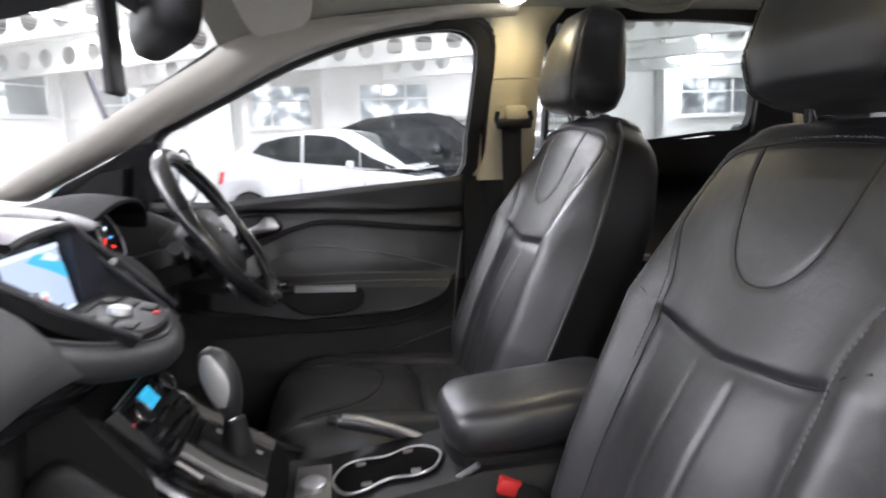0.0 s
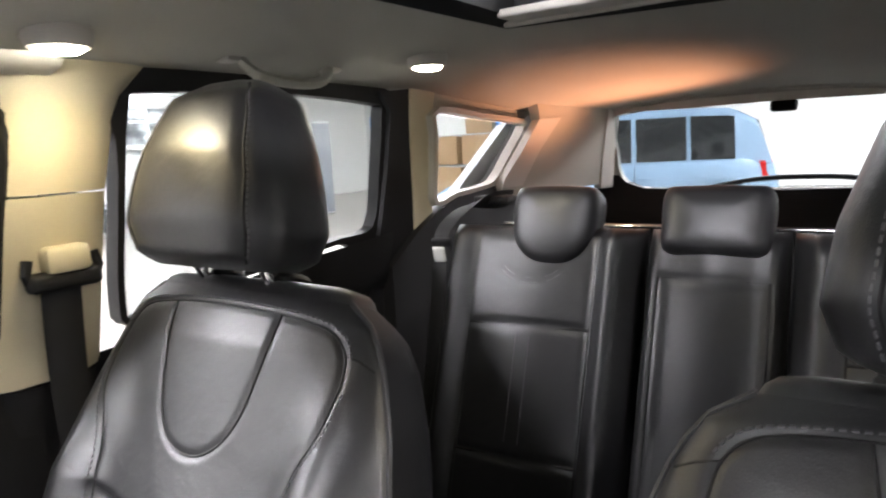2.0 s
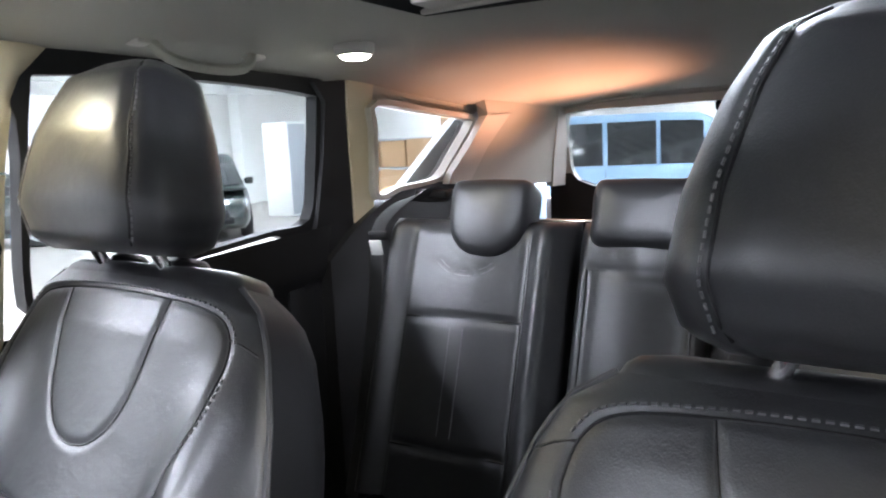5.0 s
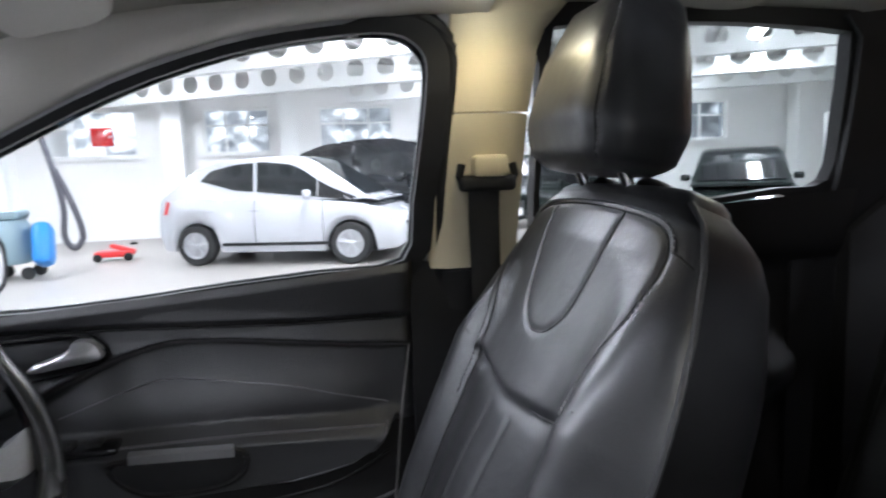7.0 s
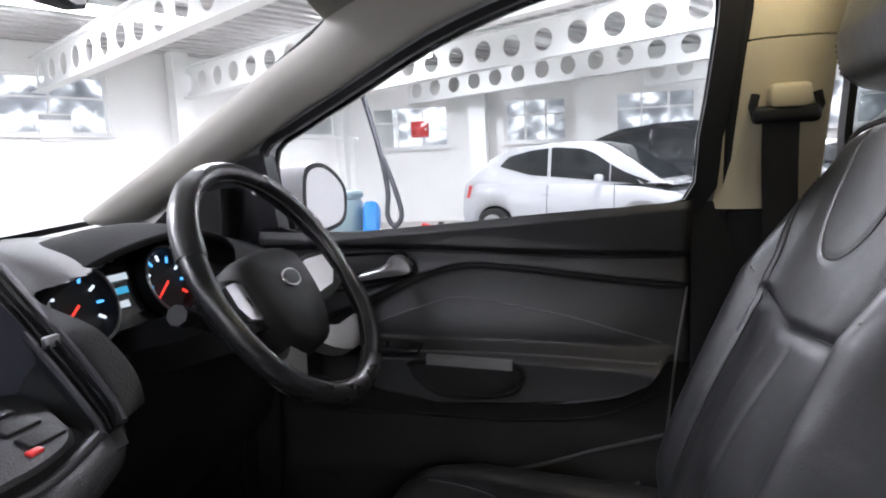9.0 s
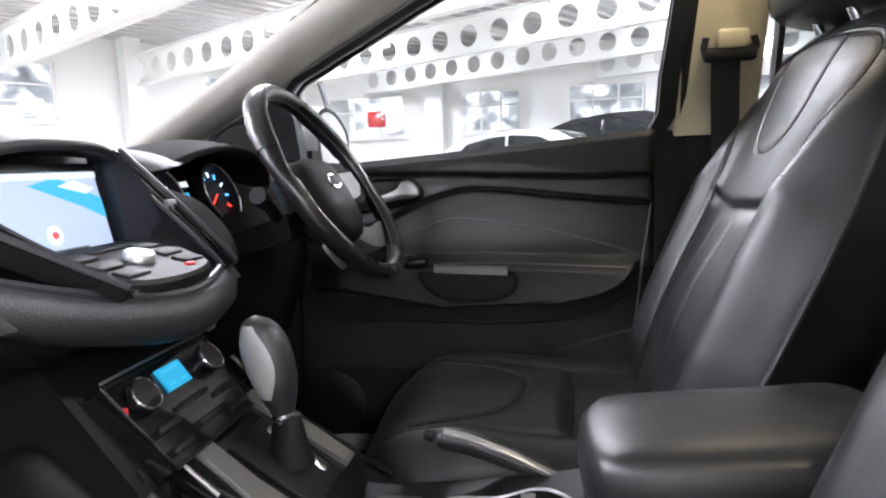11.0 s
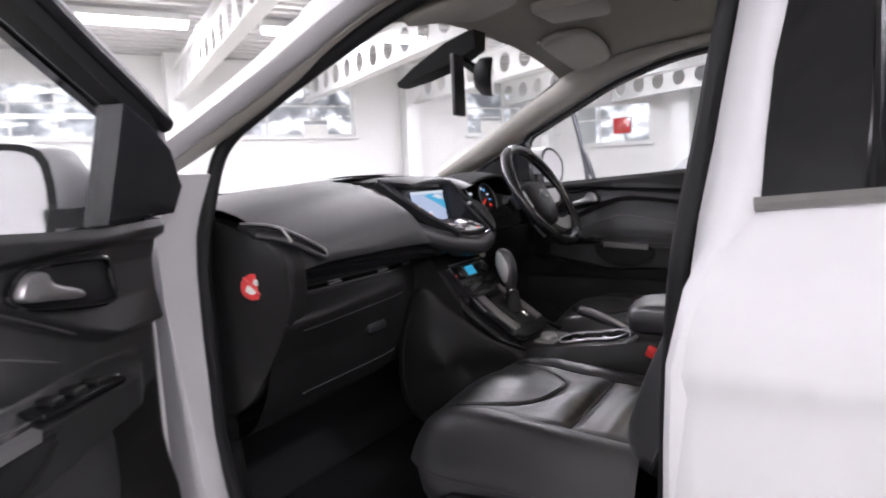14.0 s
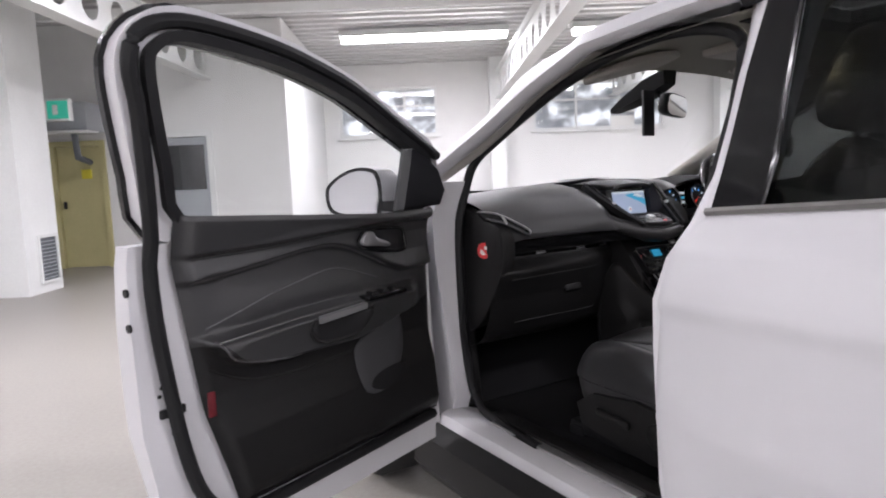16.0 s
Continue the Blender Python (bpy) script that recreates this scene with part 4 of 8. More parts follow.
    if s < 0:
        P("pocket_swoop", loft([[rel(swm[0] + (y - swm[0]) * k, swm[1] + (z - swm[1]) * k, o) for y, z in sw2] for k, o in ((1.0, -0.004), (1.0, 0.003), (0.94, 0.006), (0.5, 0.006), (0.1, 0.006))]), SWOOP, d, "smooth grey pocket front", 60)
        sl2 = [(p.x, p.y) for p in smooth_path([(a_, b_, 0) for a_, b_ in [(-0.050, 0.690), (-0.02, 0.718), (0.05, 0.728), (0.098, 0.722), (0.085, 0.700), (0.015, 0.668)]], 4, True)]
        P("pocket_slot", loft([[rel(y, z, 0.003) for y, z in sl2], [rel(0.02 + (y - 0.02) * 0.95, 0.70 + (z - 0.70) * 0.93, 0.008) for y, z in sl2]]), BLACK, d, "dark slot in the door pocket")
    if s > 0:
        rim([(-0.06, 0.60), (-0.20, 0.625), (-0.36, 0.66), (-0.46, 0.70)], -0.001, 0.003, EDGE_GLINT, "pocket_rim", "pocket rim, highlight in its paler colour")
    P("tweeter_trim", loft([[of(y, z, o) for y, z in ([(0.125, 1.160), (0.118, 1.352), (0.19, 1.322), (0.25, 1.285), (0.30, 1.22), (0.29, 1.17)] if s < 0 else [(0.20, 1.150), (0.203, 1.312), (0.25, 1.302), (0.33, 1.262), (0.43, 1.215), (0.50, 1.165), (0.50, 1.12)])] for o in (0.03, -0.012)]), SAIL, d, "glossy black mirror corner trim", 30)
    P("reflector", box(tuple(of(-0.545, 0.62, -0.012) if s > 0 else of(yr(0.78) + 0.012, 0.785, -0.006)), (0.006, 0.018, 0.055), 0.002), DIMRED, d, "dull red door edge reflector")
    P("door_latch", box(tuple(of(-0.634, 0.80, 0.035) if s > 0 else of(-0.572, 0.790, 0.018)), (0.05, 0.012, 0.10) if s > 0 else (0.012, 0.055, 0.020), 0.004), BLACK, d, "black door latch")
    if s < 0:
        for yy, zz in ((-0.590, 0.845), (-0.574, 0.832), (-0.596, 0.828), (-0.580, 0.852), (-0.574, 0.742)):
            P("fixing_hole", disc(of(yy, zz, 0.0215), (1, 0, 0), 0.0042, 0.004, 10), BLACK, d)
    for yy, zz in ((-0.637, 1.05), (-0.637, 0.98)):
        P("grommet", disc(of(yy - 0.003, zz, 0.02), (0, -1, 0), 0.009, 0.005, 10), BLACK, d)
    # black plates added over the pale shell, for the dark of the gaps
    if s > 0:
        P("front_gap_plate", side_plate([(0.235, 0.45), (0.235, 1.15), (0.31, 1.15), (0.31, 0.45)], s, 0.008, 0.006), BLACK, d, "black plate added to darken the front gap")
        P("shut_gap_plate", side_plate([(-0.545, 0.45), (-0.545, 1.195), (-0.78, 1.195), (-0.78, 0.45)], s, 0.008, 0.006), BLACK, d, "black plate added to darken the shut gap")
    # door mirror
    mb = of(0.215 if s > 0 else 0.165, 1.190, 0.05)
    P("mirror_stalk", loft([[mb + Vector((s * t * 0.07, 0.01, dz)) + Vector((0, dy, 0)) for dy, dz in ((-0.03, -0.03), (0.03, -0.03), (0.03, 0.0), (-0.03, 0.0))] for t in (0, 1)]), BLACK, d)
    sh = [(0.055, -0.055), (0.050, 0.06), (0.10, 0.090), (0.18, 0.085), (0.26, 0.050), (0.285, 0.015), (0.265, -0.045), (0.16, -0.062)]
    shs = smooth_path([(a, b, 0) for a, b in sh], 3, True)
    mc = Vector((0.165, 0.012, 0))
    def ml(k, dy):
        return [mb + Vector((s * (mc.x + (p.x - mc.x) * k), dy, 0.012 + (p.y - mc.y) * k + mc.y)) for p in shs]
    P("mirror_housing", loft([ml(1.0, -0.02), ml(1.03, 0.0), ml(1.0, 0.05), ml(0.8, 0.09), ml(0.45, 0.11)]), WHITE, d, "white door mirror housing", 50)
    P("mirror_rim", loft([ml(1.0, -0.021), ml(0.87, -0.021), ml(0.87, -0.012), ml(1.0, -0.012)], ring=True), BLACK, d)
    P("mirror_glass", loft([ml(0.89, -0.014), ml(0.89, -0.016)]), MIRROR, d, "door mirror glass")
    return d


driver_door = front_door(1, "closed driver's door with black trim and silver pull bar")
passenger_door = front_door(-1, "open white front passenger door with black trim")
DOOR_TURN = 67.8
hinge = Matrix.Translation((-0.86, 0.30, 0))
pose_thing(passenger_door, Matrix.Translation((-0.027, -0.007, 0.006)) @ hinge @ Matrix.Rotation(radians(-DOOR_TURN), 4, "Z") @ Matrix.Diagonal((1, 1.04, 1, 1)) @ hinge.inverted())


def rear_door(s, label):
    d = thing("rear_door", (s * 0.79, -0.63, 0.5), label, "car door")
    of = lambda y, z, o=0.0: sd(s, y, z, o)
    waist = lambda y: lerp([-1.42, -1.2, -1.0, -0.70, -0.62], [1.222, 1.204, 1.188, 1.166, 1.160], y)
    front = lambda z: lerp([0.44, 0.50, 0.95, 1.0, 1.06, 1.12, 1.17], [-0.60, -0.622, -0.634, -0.636, -0.646, -0.670, -0.704], z)
    back = lambda z: lerp([0.44, 0.50, 0.70, 1.0, 1.25], [-1.20, -1.25, -1.36, -1.412, -1.40], z)

    def skin(u, v):
        z = 0.44 + (1.166 - 0.44) * v
        y = front(z) + (back(z) - front(z)) * u
        z += (waist(y) - 1.166) * max(0.0, (v - 0.5) / 0.5) ** 2
        edge = 0.010 * math.exp(-u / 0.012) + 0.010 * math.exp(-(1 - u) / 0.012)
        return of(y, z, skin_off(z) - edge + 0.004 * math.sin(math.pi * u))
    g = grid(skin, 60, 72)
    inner = grid(lambda u, v: skin(u, v) - Vector((s * 0.025, 0, 0)), 30, 24)
    P("outer_skin", join(g, inner), WHITE, d, "white painted door skin with a pressed crease", 60)
    ol = (lambda z: skin_off(z)) if s < 0 else (lambda z: 0.03)
    black = [(-0.712, 1.170), (-0.760, 1.173), (-0.806, 1.176), (-0.811, 1.28), (-0.813, 1.40), (-0.827, 1.56), (-0.830, 1.605), (-0.772, 1.60), (-0.740, 1.46), (-0.720, 1.34), (-0.714, 1.25)]
    if s < 0:
      P("window_applique", loft([[of(y, z, ol(z) - 0.012) for y, z in black], [of(y, z, ol(z) + 0.002) for y, z in black]]), GLOSSB, d, "gloss black window pillar cover", 40)
      P("window_divider", tube([of(y, z, ol(z) + 0.003) for y, z in ((-0.811, 1.178), (-0.816, 1.28), (-0.818, 1.40), (-0.835, 1.59))], 0.0055, 6), GLOSSB, d, "gloss black window divider")
    P("waist_trim", tube([of(y, waist(y) + 0.006, ol(1.17) + 0.004) for y in (-0.706, -0.80, -0.9, -1.0, -1.1, -1.2, -1.3, -1.40)], 0.0085, 6), SATIN, d, "thin satin waist strip")
    if s > 0:
        wide_in = [tuple(Vector(i_).lerp(Vector(o_), max(lerp([-1.32, -1.25], [1.0, 0.3], i_[0]), lerp([1.48, 1.54], [0.0, 1.0], i_[1])))) for i_, o_ in zip(RWIN, grow(RWIN, 0.036))]
        P("window_surround", side_ring(wide_in, RWIN, s, 0.03, 0.03), BLACK, d, "black window surround", 40)
        P("glass", side_plate(grow(RWIN, 0.01), s, 0.034, 0.004), TINT, d, "tinted rear side window")
    else:
        out = [(-0.806, 1.178), (-1.0, 1.192), (-1.2, 1.208), (-1.40, 1.226), (-1.40, 1.45), (-1.37, 1.585), (-1.1, 1.605), (-0.838, 1.60), (-0.820, 1.40), (-0.816, 1.28)]
        P("glass", loft([[of(y, z, ol(z) - 0.010) for y, z in out], [of(y, z, ol(z) - 0.006) for y, z in out]]), TINT_SHADE, d, "tinted rear side window, dark cabin put into its tint")
    P("window_top_frame", tube([of(y, z, ol(z)) for y, z in [(-0.72, 1.600), (-0.8, 1.612), (-1.0, 1.618), (-1.2, 1.615), (-1.37, 1.60)]], 0.012, 6), BLACK, d)
    zt = lambda y: lerp([-1.40, -1.0, -0.75], [1.285, 1.262, 1.228], y)

    def panel(u, v):
        y = -0.76 + (-1.40 + 0.76) * u
        z = 0.50 + (zt(y) - 0.50) * v
        dd = 0.02 + 0.018 * min(1.0, max(0.0, (z - 1.14) / 0.03)) + 0.05 * math.exp(-((z - 0.93) / 0.05) ** 2) * min(1, max(0, (y + 1.35) / 0.1))
        return of(y, z, 0.012 - dd)
    P("trim_panel", grid(panel, 30, 40), PLASTIC, d, "black plastic rear door trim", 60)
    # filler over the pale skin, its black standing for the dark gap
    P("edge_filler", side_plate([(-1.30, 0.45), (-1.30, 1.26), (-1.50, 1.30), (-1.50, 0.45)], s, 0.022, 0.008), BLACK, d, "black filler added to darken the rear edge gap")
    P("pull_bar", box(tuple(of(-0.98, 0.95, -0.065)), (0.016, 0.16, 0.02), 0.006), SILVER, d)
    P("outer_handle", tube(smooth_path([tuple(of(-1.18, 1.02, 0.09)), tuple(of(-1.22, 1.03, 0.115)), tuple(of(-1.32, 1.035, 0.115)), tuple(of(-1.36, 1.035, 0.09))], 4), 0.012, 8), WHITE, d, "white outer door handle")
    return d


rear_door(1, "closed white rear door with tinted window, driver's side")
rear_door(-1, "closed white rear door with tinted window, passenger's side")


# ---- seats ----
def dist_to(lines, x, y):
    """Distance of (x, y) from a set of polylines."""
    best = 1e9
    for L in lines:
        for (ax, ay), (bx, by) in zip(L, L[1:]):
            dx, dy = bx - ax, by - ay
            q = dx * dx + dy * dy
            t = 0.0 if q == 0 else max(0.0, min(1.0, ((x - ax) * dx + (y - ay) * dy) / q))
            h = (x - ax - t * dx) ** 2 + (y - ay - t * dy) ** 2
            if h < best:
                best = h
    return math.sqrt(best)


def flat_path(pts, n=6):
    return [(p.x, p.y) for p in smooth_path([(a, b, 0) for a, b in pts], n)]


SB_LEN, SB_Z, SB_Y = 0.635, 0.72, -0.517
UPV, FWD = Vector((0, -0.39, 0.921)), Vector((0, 0.921, 0.39))
WV, WW = [0, 0.06, 0.25, 0.45, 0.60, 0.70, 0.80, 0.90, 0.96, 1.0], [0.205, 0.238, 0.266, 0.272, 0.270, 0.262, 0.248, 0.226, 0.206, 0.168]
U_LINE = flat_path([(-0.094, 0.612), (-0.086, 0.56), (-0.068, 0.49), (-0.038, 0.453), (0, 0.442), (0.038, 0.453), (0.068, 0.49), (0.086, 0.56), (0.094, 0.612)], 5)
H_LINE = [(-0.150, 0.372), (-0.10, 0.362), (0, 0.352), (0.10, 0.362), (0.150, 0.372)]
B_LINES = [flat_path([(q * 0.148, 0.0), (q * 0.152, 0.15), (q * 0.150, 0.30), (q * 0.152, 0.40), (q * 0.168, 0.455), (q * 0.188, 0.50), (q * 0.194, 0.55)], 4) for q in (-1, 1)]
ARCH = flat_path([(-0.194, 0.55), (-0.186, 0.582), (-0.158, 0.604), (-0.09, 0.613), (0, 0.616), (0.09, 0.613), (0.158, 0.604), (0.186, 0.582), (0.194, 0.55)], 6)
S_LINES = [[(q * 0.150, 0.372), (q * 0.18, 0.390), (q * 0.205, 0.402)] for q in (-1, 1)] + [[(q * 0.187, 0.580), (q * 0.205, 0.576), (q * 0.222, 0.568)] for q in (-1, 1)]
PLEATS = [[(q * 0.035, 0.33), (q * 0.035, 0.02)] for q in (-1, 1)]
BACK_LINES = [U_LINE, H_LINE, ARCH] + B_LINES
GROOVES = [U_LINE, ARCH] + B_LINES


def back_front(x, s):
    """Forward bulge of the backrest at x across and s up."""
    v = s / SB_LEN
    w = lerp(WV, WW, v)
    u = min(1.0, abs(x) / w)
    bol = 0.052 * math.exp(-((abs(x) - 0.205) / 0.048) ** 2) * lerp([0, 0.1, 0.6, 0.75, 0.9], [0.6, 1, 1, 0.5, 0.0], v)
    mid = 0.020 * math.exp(-(x / 0.13) ** 2) * lerp([0.40, 0.70], [1.0, 0.6], v)
    lumbar = 0.016 * math.exp(-((v - 0.28) / 0.2) ** 2) * math.exp(-(x / 0.14) ** 2)
    edge = (1 - u ** 5) ** 0.5 if u < 1 else 0.0
    topr = lerp([0.9, 0.97, 1.0], [1, 0.85, 0.55], v)
    groove = 0.0027 * math.exp(-(dist_to(GROOVES, x, s) / 0.0038) ** 2) if u < 0.97 else 0.0
    groove += 0.0015 * math.exp(-(dist_to([H_LINE], x, s) / 0.008) ** 2)
    groove += 0.0025 * math.exp(-(dist_to(PLEATS, x, s) / 0.005) ** 2)
    hs = s - lerp([0.0, 0.10, 0.15], [0.352, 0.362, 0.372], abs(x))
    fold = 0.0
    if abs(x) < 0.165:
        side = min(1.0, (0.165 - abs(x)) / 0.02)
        fold = (0.006 * min(1.0, max(0.0, hs / 0.010)) * math.exp(-max(0.0, hs) / 0.07) - 0.003 * math.exp(-((hs + 0.006) / 0.012) ** 2)) * side
    return (0.030 + mid + lumbar) * edge * topr + bol * edge - groove + fold


def front_seat(at, label, hx=0.006, crown=0.020):
    """Seat with its middle at at.x; heights and depths in the car's frame."""
    c = Vector(at)
    d = thing("bucket_seat", (c.x, c.y - 0.28, 0.43 + c.z), label, "car seat", "front seats")
    base = Vector((c.x, SB_Y + c.y, SB_Z + c.z))
    NX, NS = 150, 150

    def bp(x, s, n):
        return base + Vector((x, 0, 0)) + UPV * s + FWD * n

    def skin(u, v):
        s = v * SB_LEN
        w = lerp(WV, WW, v)
        x = w * (2 * u - 1 if abs(2 * u - 1) < 0.9 else math.copysign(0.9 + 0.1 * math.sin(math.pi / 2 * (abs(2 * u - 1) - 0.9) / 0.1), u - 0.5))
        return bp(x, s, back_front(x, s))
    f = grid(skin, NX, NS)

    def rear(u, v):
        s = v * SB_LEN
        w = lerp(WV, WW, v)
        a = math.pi * u
        x = -w * math.cos(a)
        return bp(x, s, -0.17 * lerp([0, 0.4, 0.75, 0.9, 0.96, 1], [0.85, 1.0, 0.92, 0.80, 0.68, 0.52], v) * math.sin(a) ** 0.45)
    r = grid(rear, 36, 40)
    b = P("backrest", f, LEATHER, d, "black leather backrest with stitched bolsters", 80)
    P("backrest_shell", r, SEAT_SIDE, b, "darker black seat back and sides", 80)
    arc = [math.pi * k / 24 for k in range(25)]
    P("backrest_top", loft([[bp(-0.168 * r_ * math.cos(a), SB_LEN + h, back_front(-0.168 * math.cos(a), SB_LEN) * q - (1 - q) * 0.03) for a in arc] +
                            [bp(0.168 * r_ * math.cos(a), SB_LEN + h, -0.088 * math.sin(a) ** 0.45 * q - (1 - q) * 0.03) for a in arc[1:-1]] for h, q, r_ in ((0, 1, 1), (0.008, 0.95, 0.975), (0.015, 0.82, 0.92), (0.019, 0.55, 0.78), (0.020, 0.1, 0.4))]), LEATHER, b, "black leather seat top", 80)
    for L in BACK_LINES + S_LINES:
        pts = [bp(x, s, back_front(x, s) + 0.0008) for x, s in L]
        P("seam_thread", tube(pts, 0.0012, 5), SEAM, b)
    for q in (-1, 1):
        # piping round the outer edge
        P("edge_piping", tube([bp(q * lerp(WV, WW, v / 30), v / 30 * SB_LEN, 0.004) for v in range(1, 31)], 0.0035, 6), LEATHER2, b, "leather edge piping")
        L = [(x + q * 0.006, s) for x, s in B_LINES[0 if q < 0 else 1]][8:]
        P("stitching", dashes([bp(x, s, back_front(x, s) + 0.0012) for x, s in L]), PIPING, b, "grey double stitching")
    P("top_stitching", dashes([bp(x * 1.03, q + 0.006, back_front(x * 1.03, q + 0.006) + 0.0012) for x, q in ARCH[4:-4]], 0.0014), PIPING, b, "grey stitched top seam")
    # headrest
    hc = bp(0.012, SB_LEN + 0.135, -0.035) + Vector((hx, 0.080, 0.032))
    HUP = Vector((0, -0.22, 0.975))
    HF = Vector((0, 0.975, 0.22))

    def hr(u, v):
        a, t = 2 * math.pi * u, v
        hh = -0.112 + 0.222 * t
        w = lerp([0, 0.05, 0.2, 0.45, 0.75, 0.92, 1], [0.098, 0.126, 0.139, 0.131, 0.108, 0.086, 0.052], t)
        dp = lerp([0, 0.06, 0.25, 0.6, 0.9, 1], [0.040, 0.060, 0.074, 0.068, 0.050, 0.022], t)
        ca, sa = math.cos(a), math.sin(a)
        e = 0.55
        x = w * math.copysign(abs(ca) ** e, ca)
        n = dp * math.copysign(abs(sa) ** e, sa)
        n += 0.012 * math.sin(math.pi * t) * (1 if sa < 0 else 0.2)
        g = 0.004 * math.exp(-((abs(x) - w * 0.76) / 0.005) ** 2) if sa > 0 else 0.0
        return hc + Vector((x, 0, 0)) + HUP * hh + HF * (n - g)
    V, F = grid(hr, 64, 30)
    k = 31
    F.append(tuple(i * k for i in range(64)))
    F.append(tuple(i * k + 30 for i in range(64))[::-1])
    h = P("headrest", (V, F), LEATHER, d, "black leather headrest on chrome posts", 70)
    for q in (-1, 1):
        us = 0.5 / math.pi * math.acos(0.76 ** (1 / 0.55))
        us = us if q > 0 else 0.5 - us
        P("headrest_seam", tube([hr(us, 0.04 + 0.93 * t / 20) + HF * 0.0012 for t in range(21)], 0.0016, 5), SEAM, h, "headrest seam")
        P("headrest_stitching", dashes([hr(us - q * 0.012, 0.06 + 0.88 * t / 20) + HF * 0.0010 for t in range(21)]), PIPING, h, "grey headrest stitching")
        p0 = bp(0.012 + q * 0.06, SB_LEN - 0.02, -0.02)
        p1 = hc + Vector((q * 0.06, 0, 0)) - HUP * 0.10
        P("headrest_post", tube([p0, p1], 0.0075, 10), CHROME, d, "chrome headrest post")
        P("post_collar", lathe(bp(0.012 + q * 0.06, SB_LEN - 0.004, -0.02), UPV, [(0.024, 0.012), (0.023, 0.028), (0.016, 0.034), (0.009, 0.034)], 16), BLACK, d, "black plastic post collar")
    # cushion
    yb = -0.50 + c.y

    CU = flat_path([(-0.155, 0.385), (-0.118, 0.285), (-0.065, 0.230), (0, 0.213), (0.065, 0.230), (0.118, 0.285), (0.155, 0.385)], 5)
    CL = [flat_path([(q * 0.150, 0.0), (q * 0.152, 0.15), (q * 0.158, 0.30), (q * 0.175, 0.42)], 4) for q in (-1, 1)] + []
    CX = [(-0.152, 0.145), (0, 0.135), (0.152, 0.145)]
    CLEN = 0.47

    def cush(x, t):
        """Height over the cushion's base plane; t runs from the rear to the front."""
        w = 0.255 - 0.05 * max(0.0, (t - 0.36) / 0.11) ** 2
        u = min(1.0, abs(x) / w)
        z = 0.080 - (crown - 0.018) * 0.6 + 0.030 * math.exp(-((abs(x) - 0.205) / 0.045) ** 2) * lerp([0, 0.3, 0.47], [1, 1, 0.5], t)
        z += crown * math.exp(-(x / 0.125) ** 2) + 0.028 * min(1, t / 0.3)
        mid = max(0.0, 1 - (abs(x) / 0.158) ** 6)
        z += mid * (0.006 * math.exp(-((t - 0.075) / 0.035) ** 2) + 0.006 * math.exp(-((t - 0.18) / 0.03) ** 2) - 0.011 * math.exp(-(dist_to([CX], x, t) / 0.012) ** 2) + 0.0012 * math.sin(t * 210 + 14 * x) * math.exp(-((t - 0.06) / 0.04) ** 2))
        z *= (1 - u ** 6) ** 0.5 if u < 1 else 0
        z *= (1 - max(0.0, (t - 0.33) / 0.14) ** 3.2) ** 0.5 if t < 0.47 else 0
        z -= 0.005 * math.exp(-(dist_to(CL, x, t) / 0.007) ** 2) + 0.0035 * math.exp(-(dist_to([CU], x, t) / 0.005) ** 2) if u < 0.95 and t < 0.45 else 0
        return z
    zb = 0.655 + c.z

    def cs(u, v):
        t = CLEN * (1 - (1 - v) ** 1.0)
        w = 0.255 - 0.05 * max(0.0, (t - 0.36) / 0.11) ** 2
        x = -w * math.cos(math.pi * u)
        return Vector((c.x + x, yb + t, zb + cush(x, t)))
    cu = P("cushion", grid(cs, 110, 110), LEATHER, d, "black leather seat cushion with stitched thigh panel", 80)
    for L in CL + [CU, CX]:
        P("seam_thread", tube([Vector((c.x + x, yb + t, zb + cush(x, t) + 0.0015)) for x, t in L], 0.0017, 5), SEAM, cu)
    P("stitching", tube([Vector((c.x + x * 0.94, yb + 0.325 + (t - 0.325) * 0.94, zb + cush(x * 0.94, 0.325 + (t - 0.325) * 0.94) + 0.001)) for x, t in CU], 0.0009, 5), PIPING, cu, "grey stitching")
    rim = [(-0.252, 0.02), (-0.255, 0.30), (-0.235, 0.42), (-0.15, 0.462), (0, 0.468), (0.15, 0.462), (0.235, 0.42), (0.255, 0.30), (0.252, 0.02)]
    rp = smooth_path([(a, b, 0) for a, b in rim], 5)
    P("cushion_skirt", loft([[Vector((c.x + p.x * k, yb + p.y * k2, zb + h)) for p in rp] for k, k2, h in ((1.0, 1.0, 0.012), (1.02, 1.005, -0.01), (1.0, 0.99, -0.05), (0.96, 0.97, -0.075))], close=False, caps=False), LEATHER, d, "black leather cushion skirt", 60)
    P("cushion_piping", tube([Vector((c.x + p.x * 1.012, yb + p.y * 1.004, zb + 0.004)) for p in rp], 0.0028, 6), LEATHER2, cu)
    # base with side valances, recliner and rails
    for q in (-1, 1):
        poly = [(0.03, -0.09), (0.03, -0.02), (0.20, 0.0), (0.36, -0.02), (0.42, -0.06), (0.40, -0.12), (0.15, -0.155), (0.0, -0.15)]
        P("side_valance", loft([[Vector((c.x + q * (0.248 + o), yb + a - 0.02, zb + b)) for a, b in poly] for o in (0.0, 0.026)]), PLASTIC, d, "black plastic seat side cover", 35)
        P("recline_knob", lathe((c.x + q * 0.272, yb + 0.10, zb - 0.07), (q, 0, 0), [(0.034, 0), (0.034, 0.012), (0.026, 0.018)], 18), PLASTIC, d)
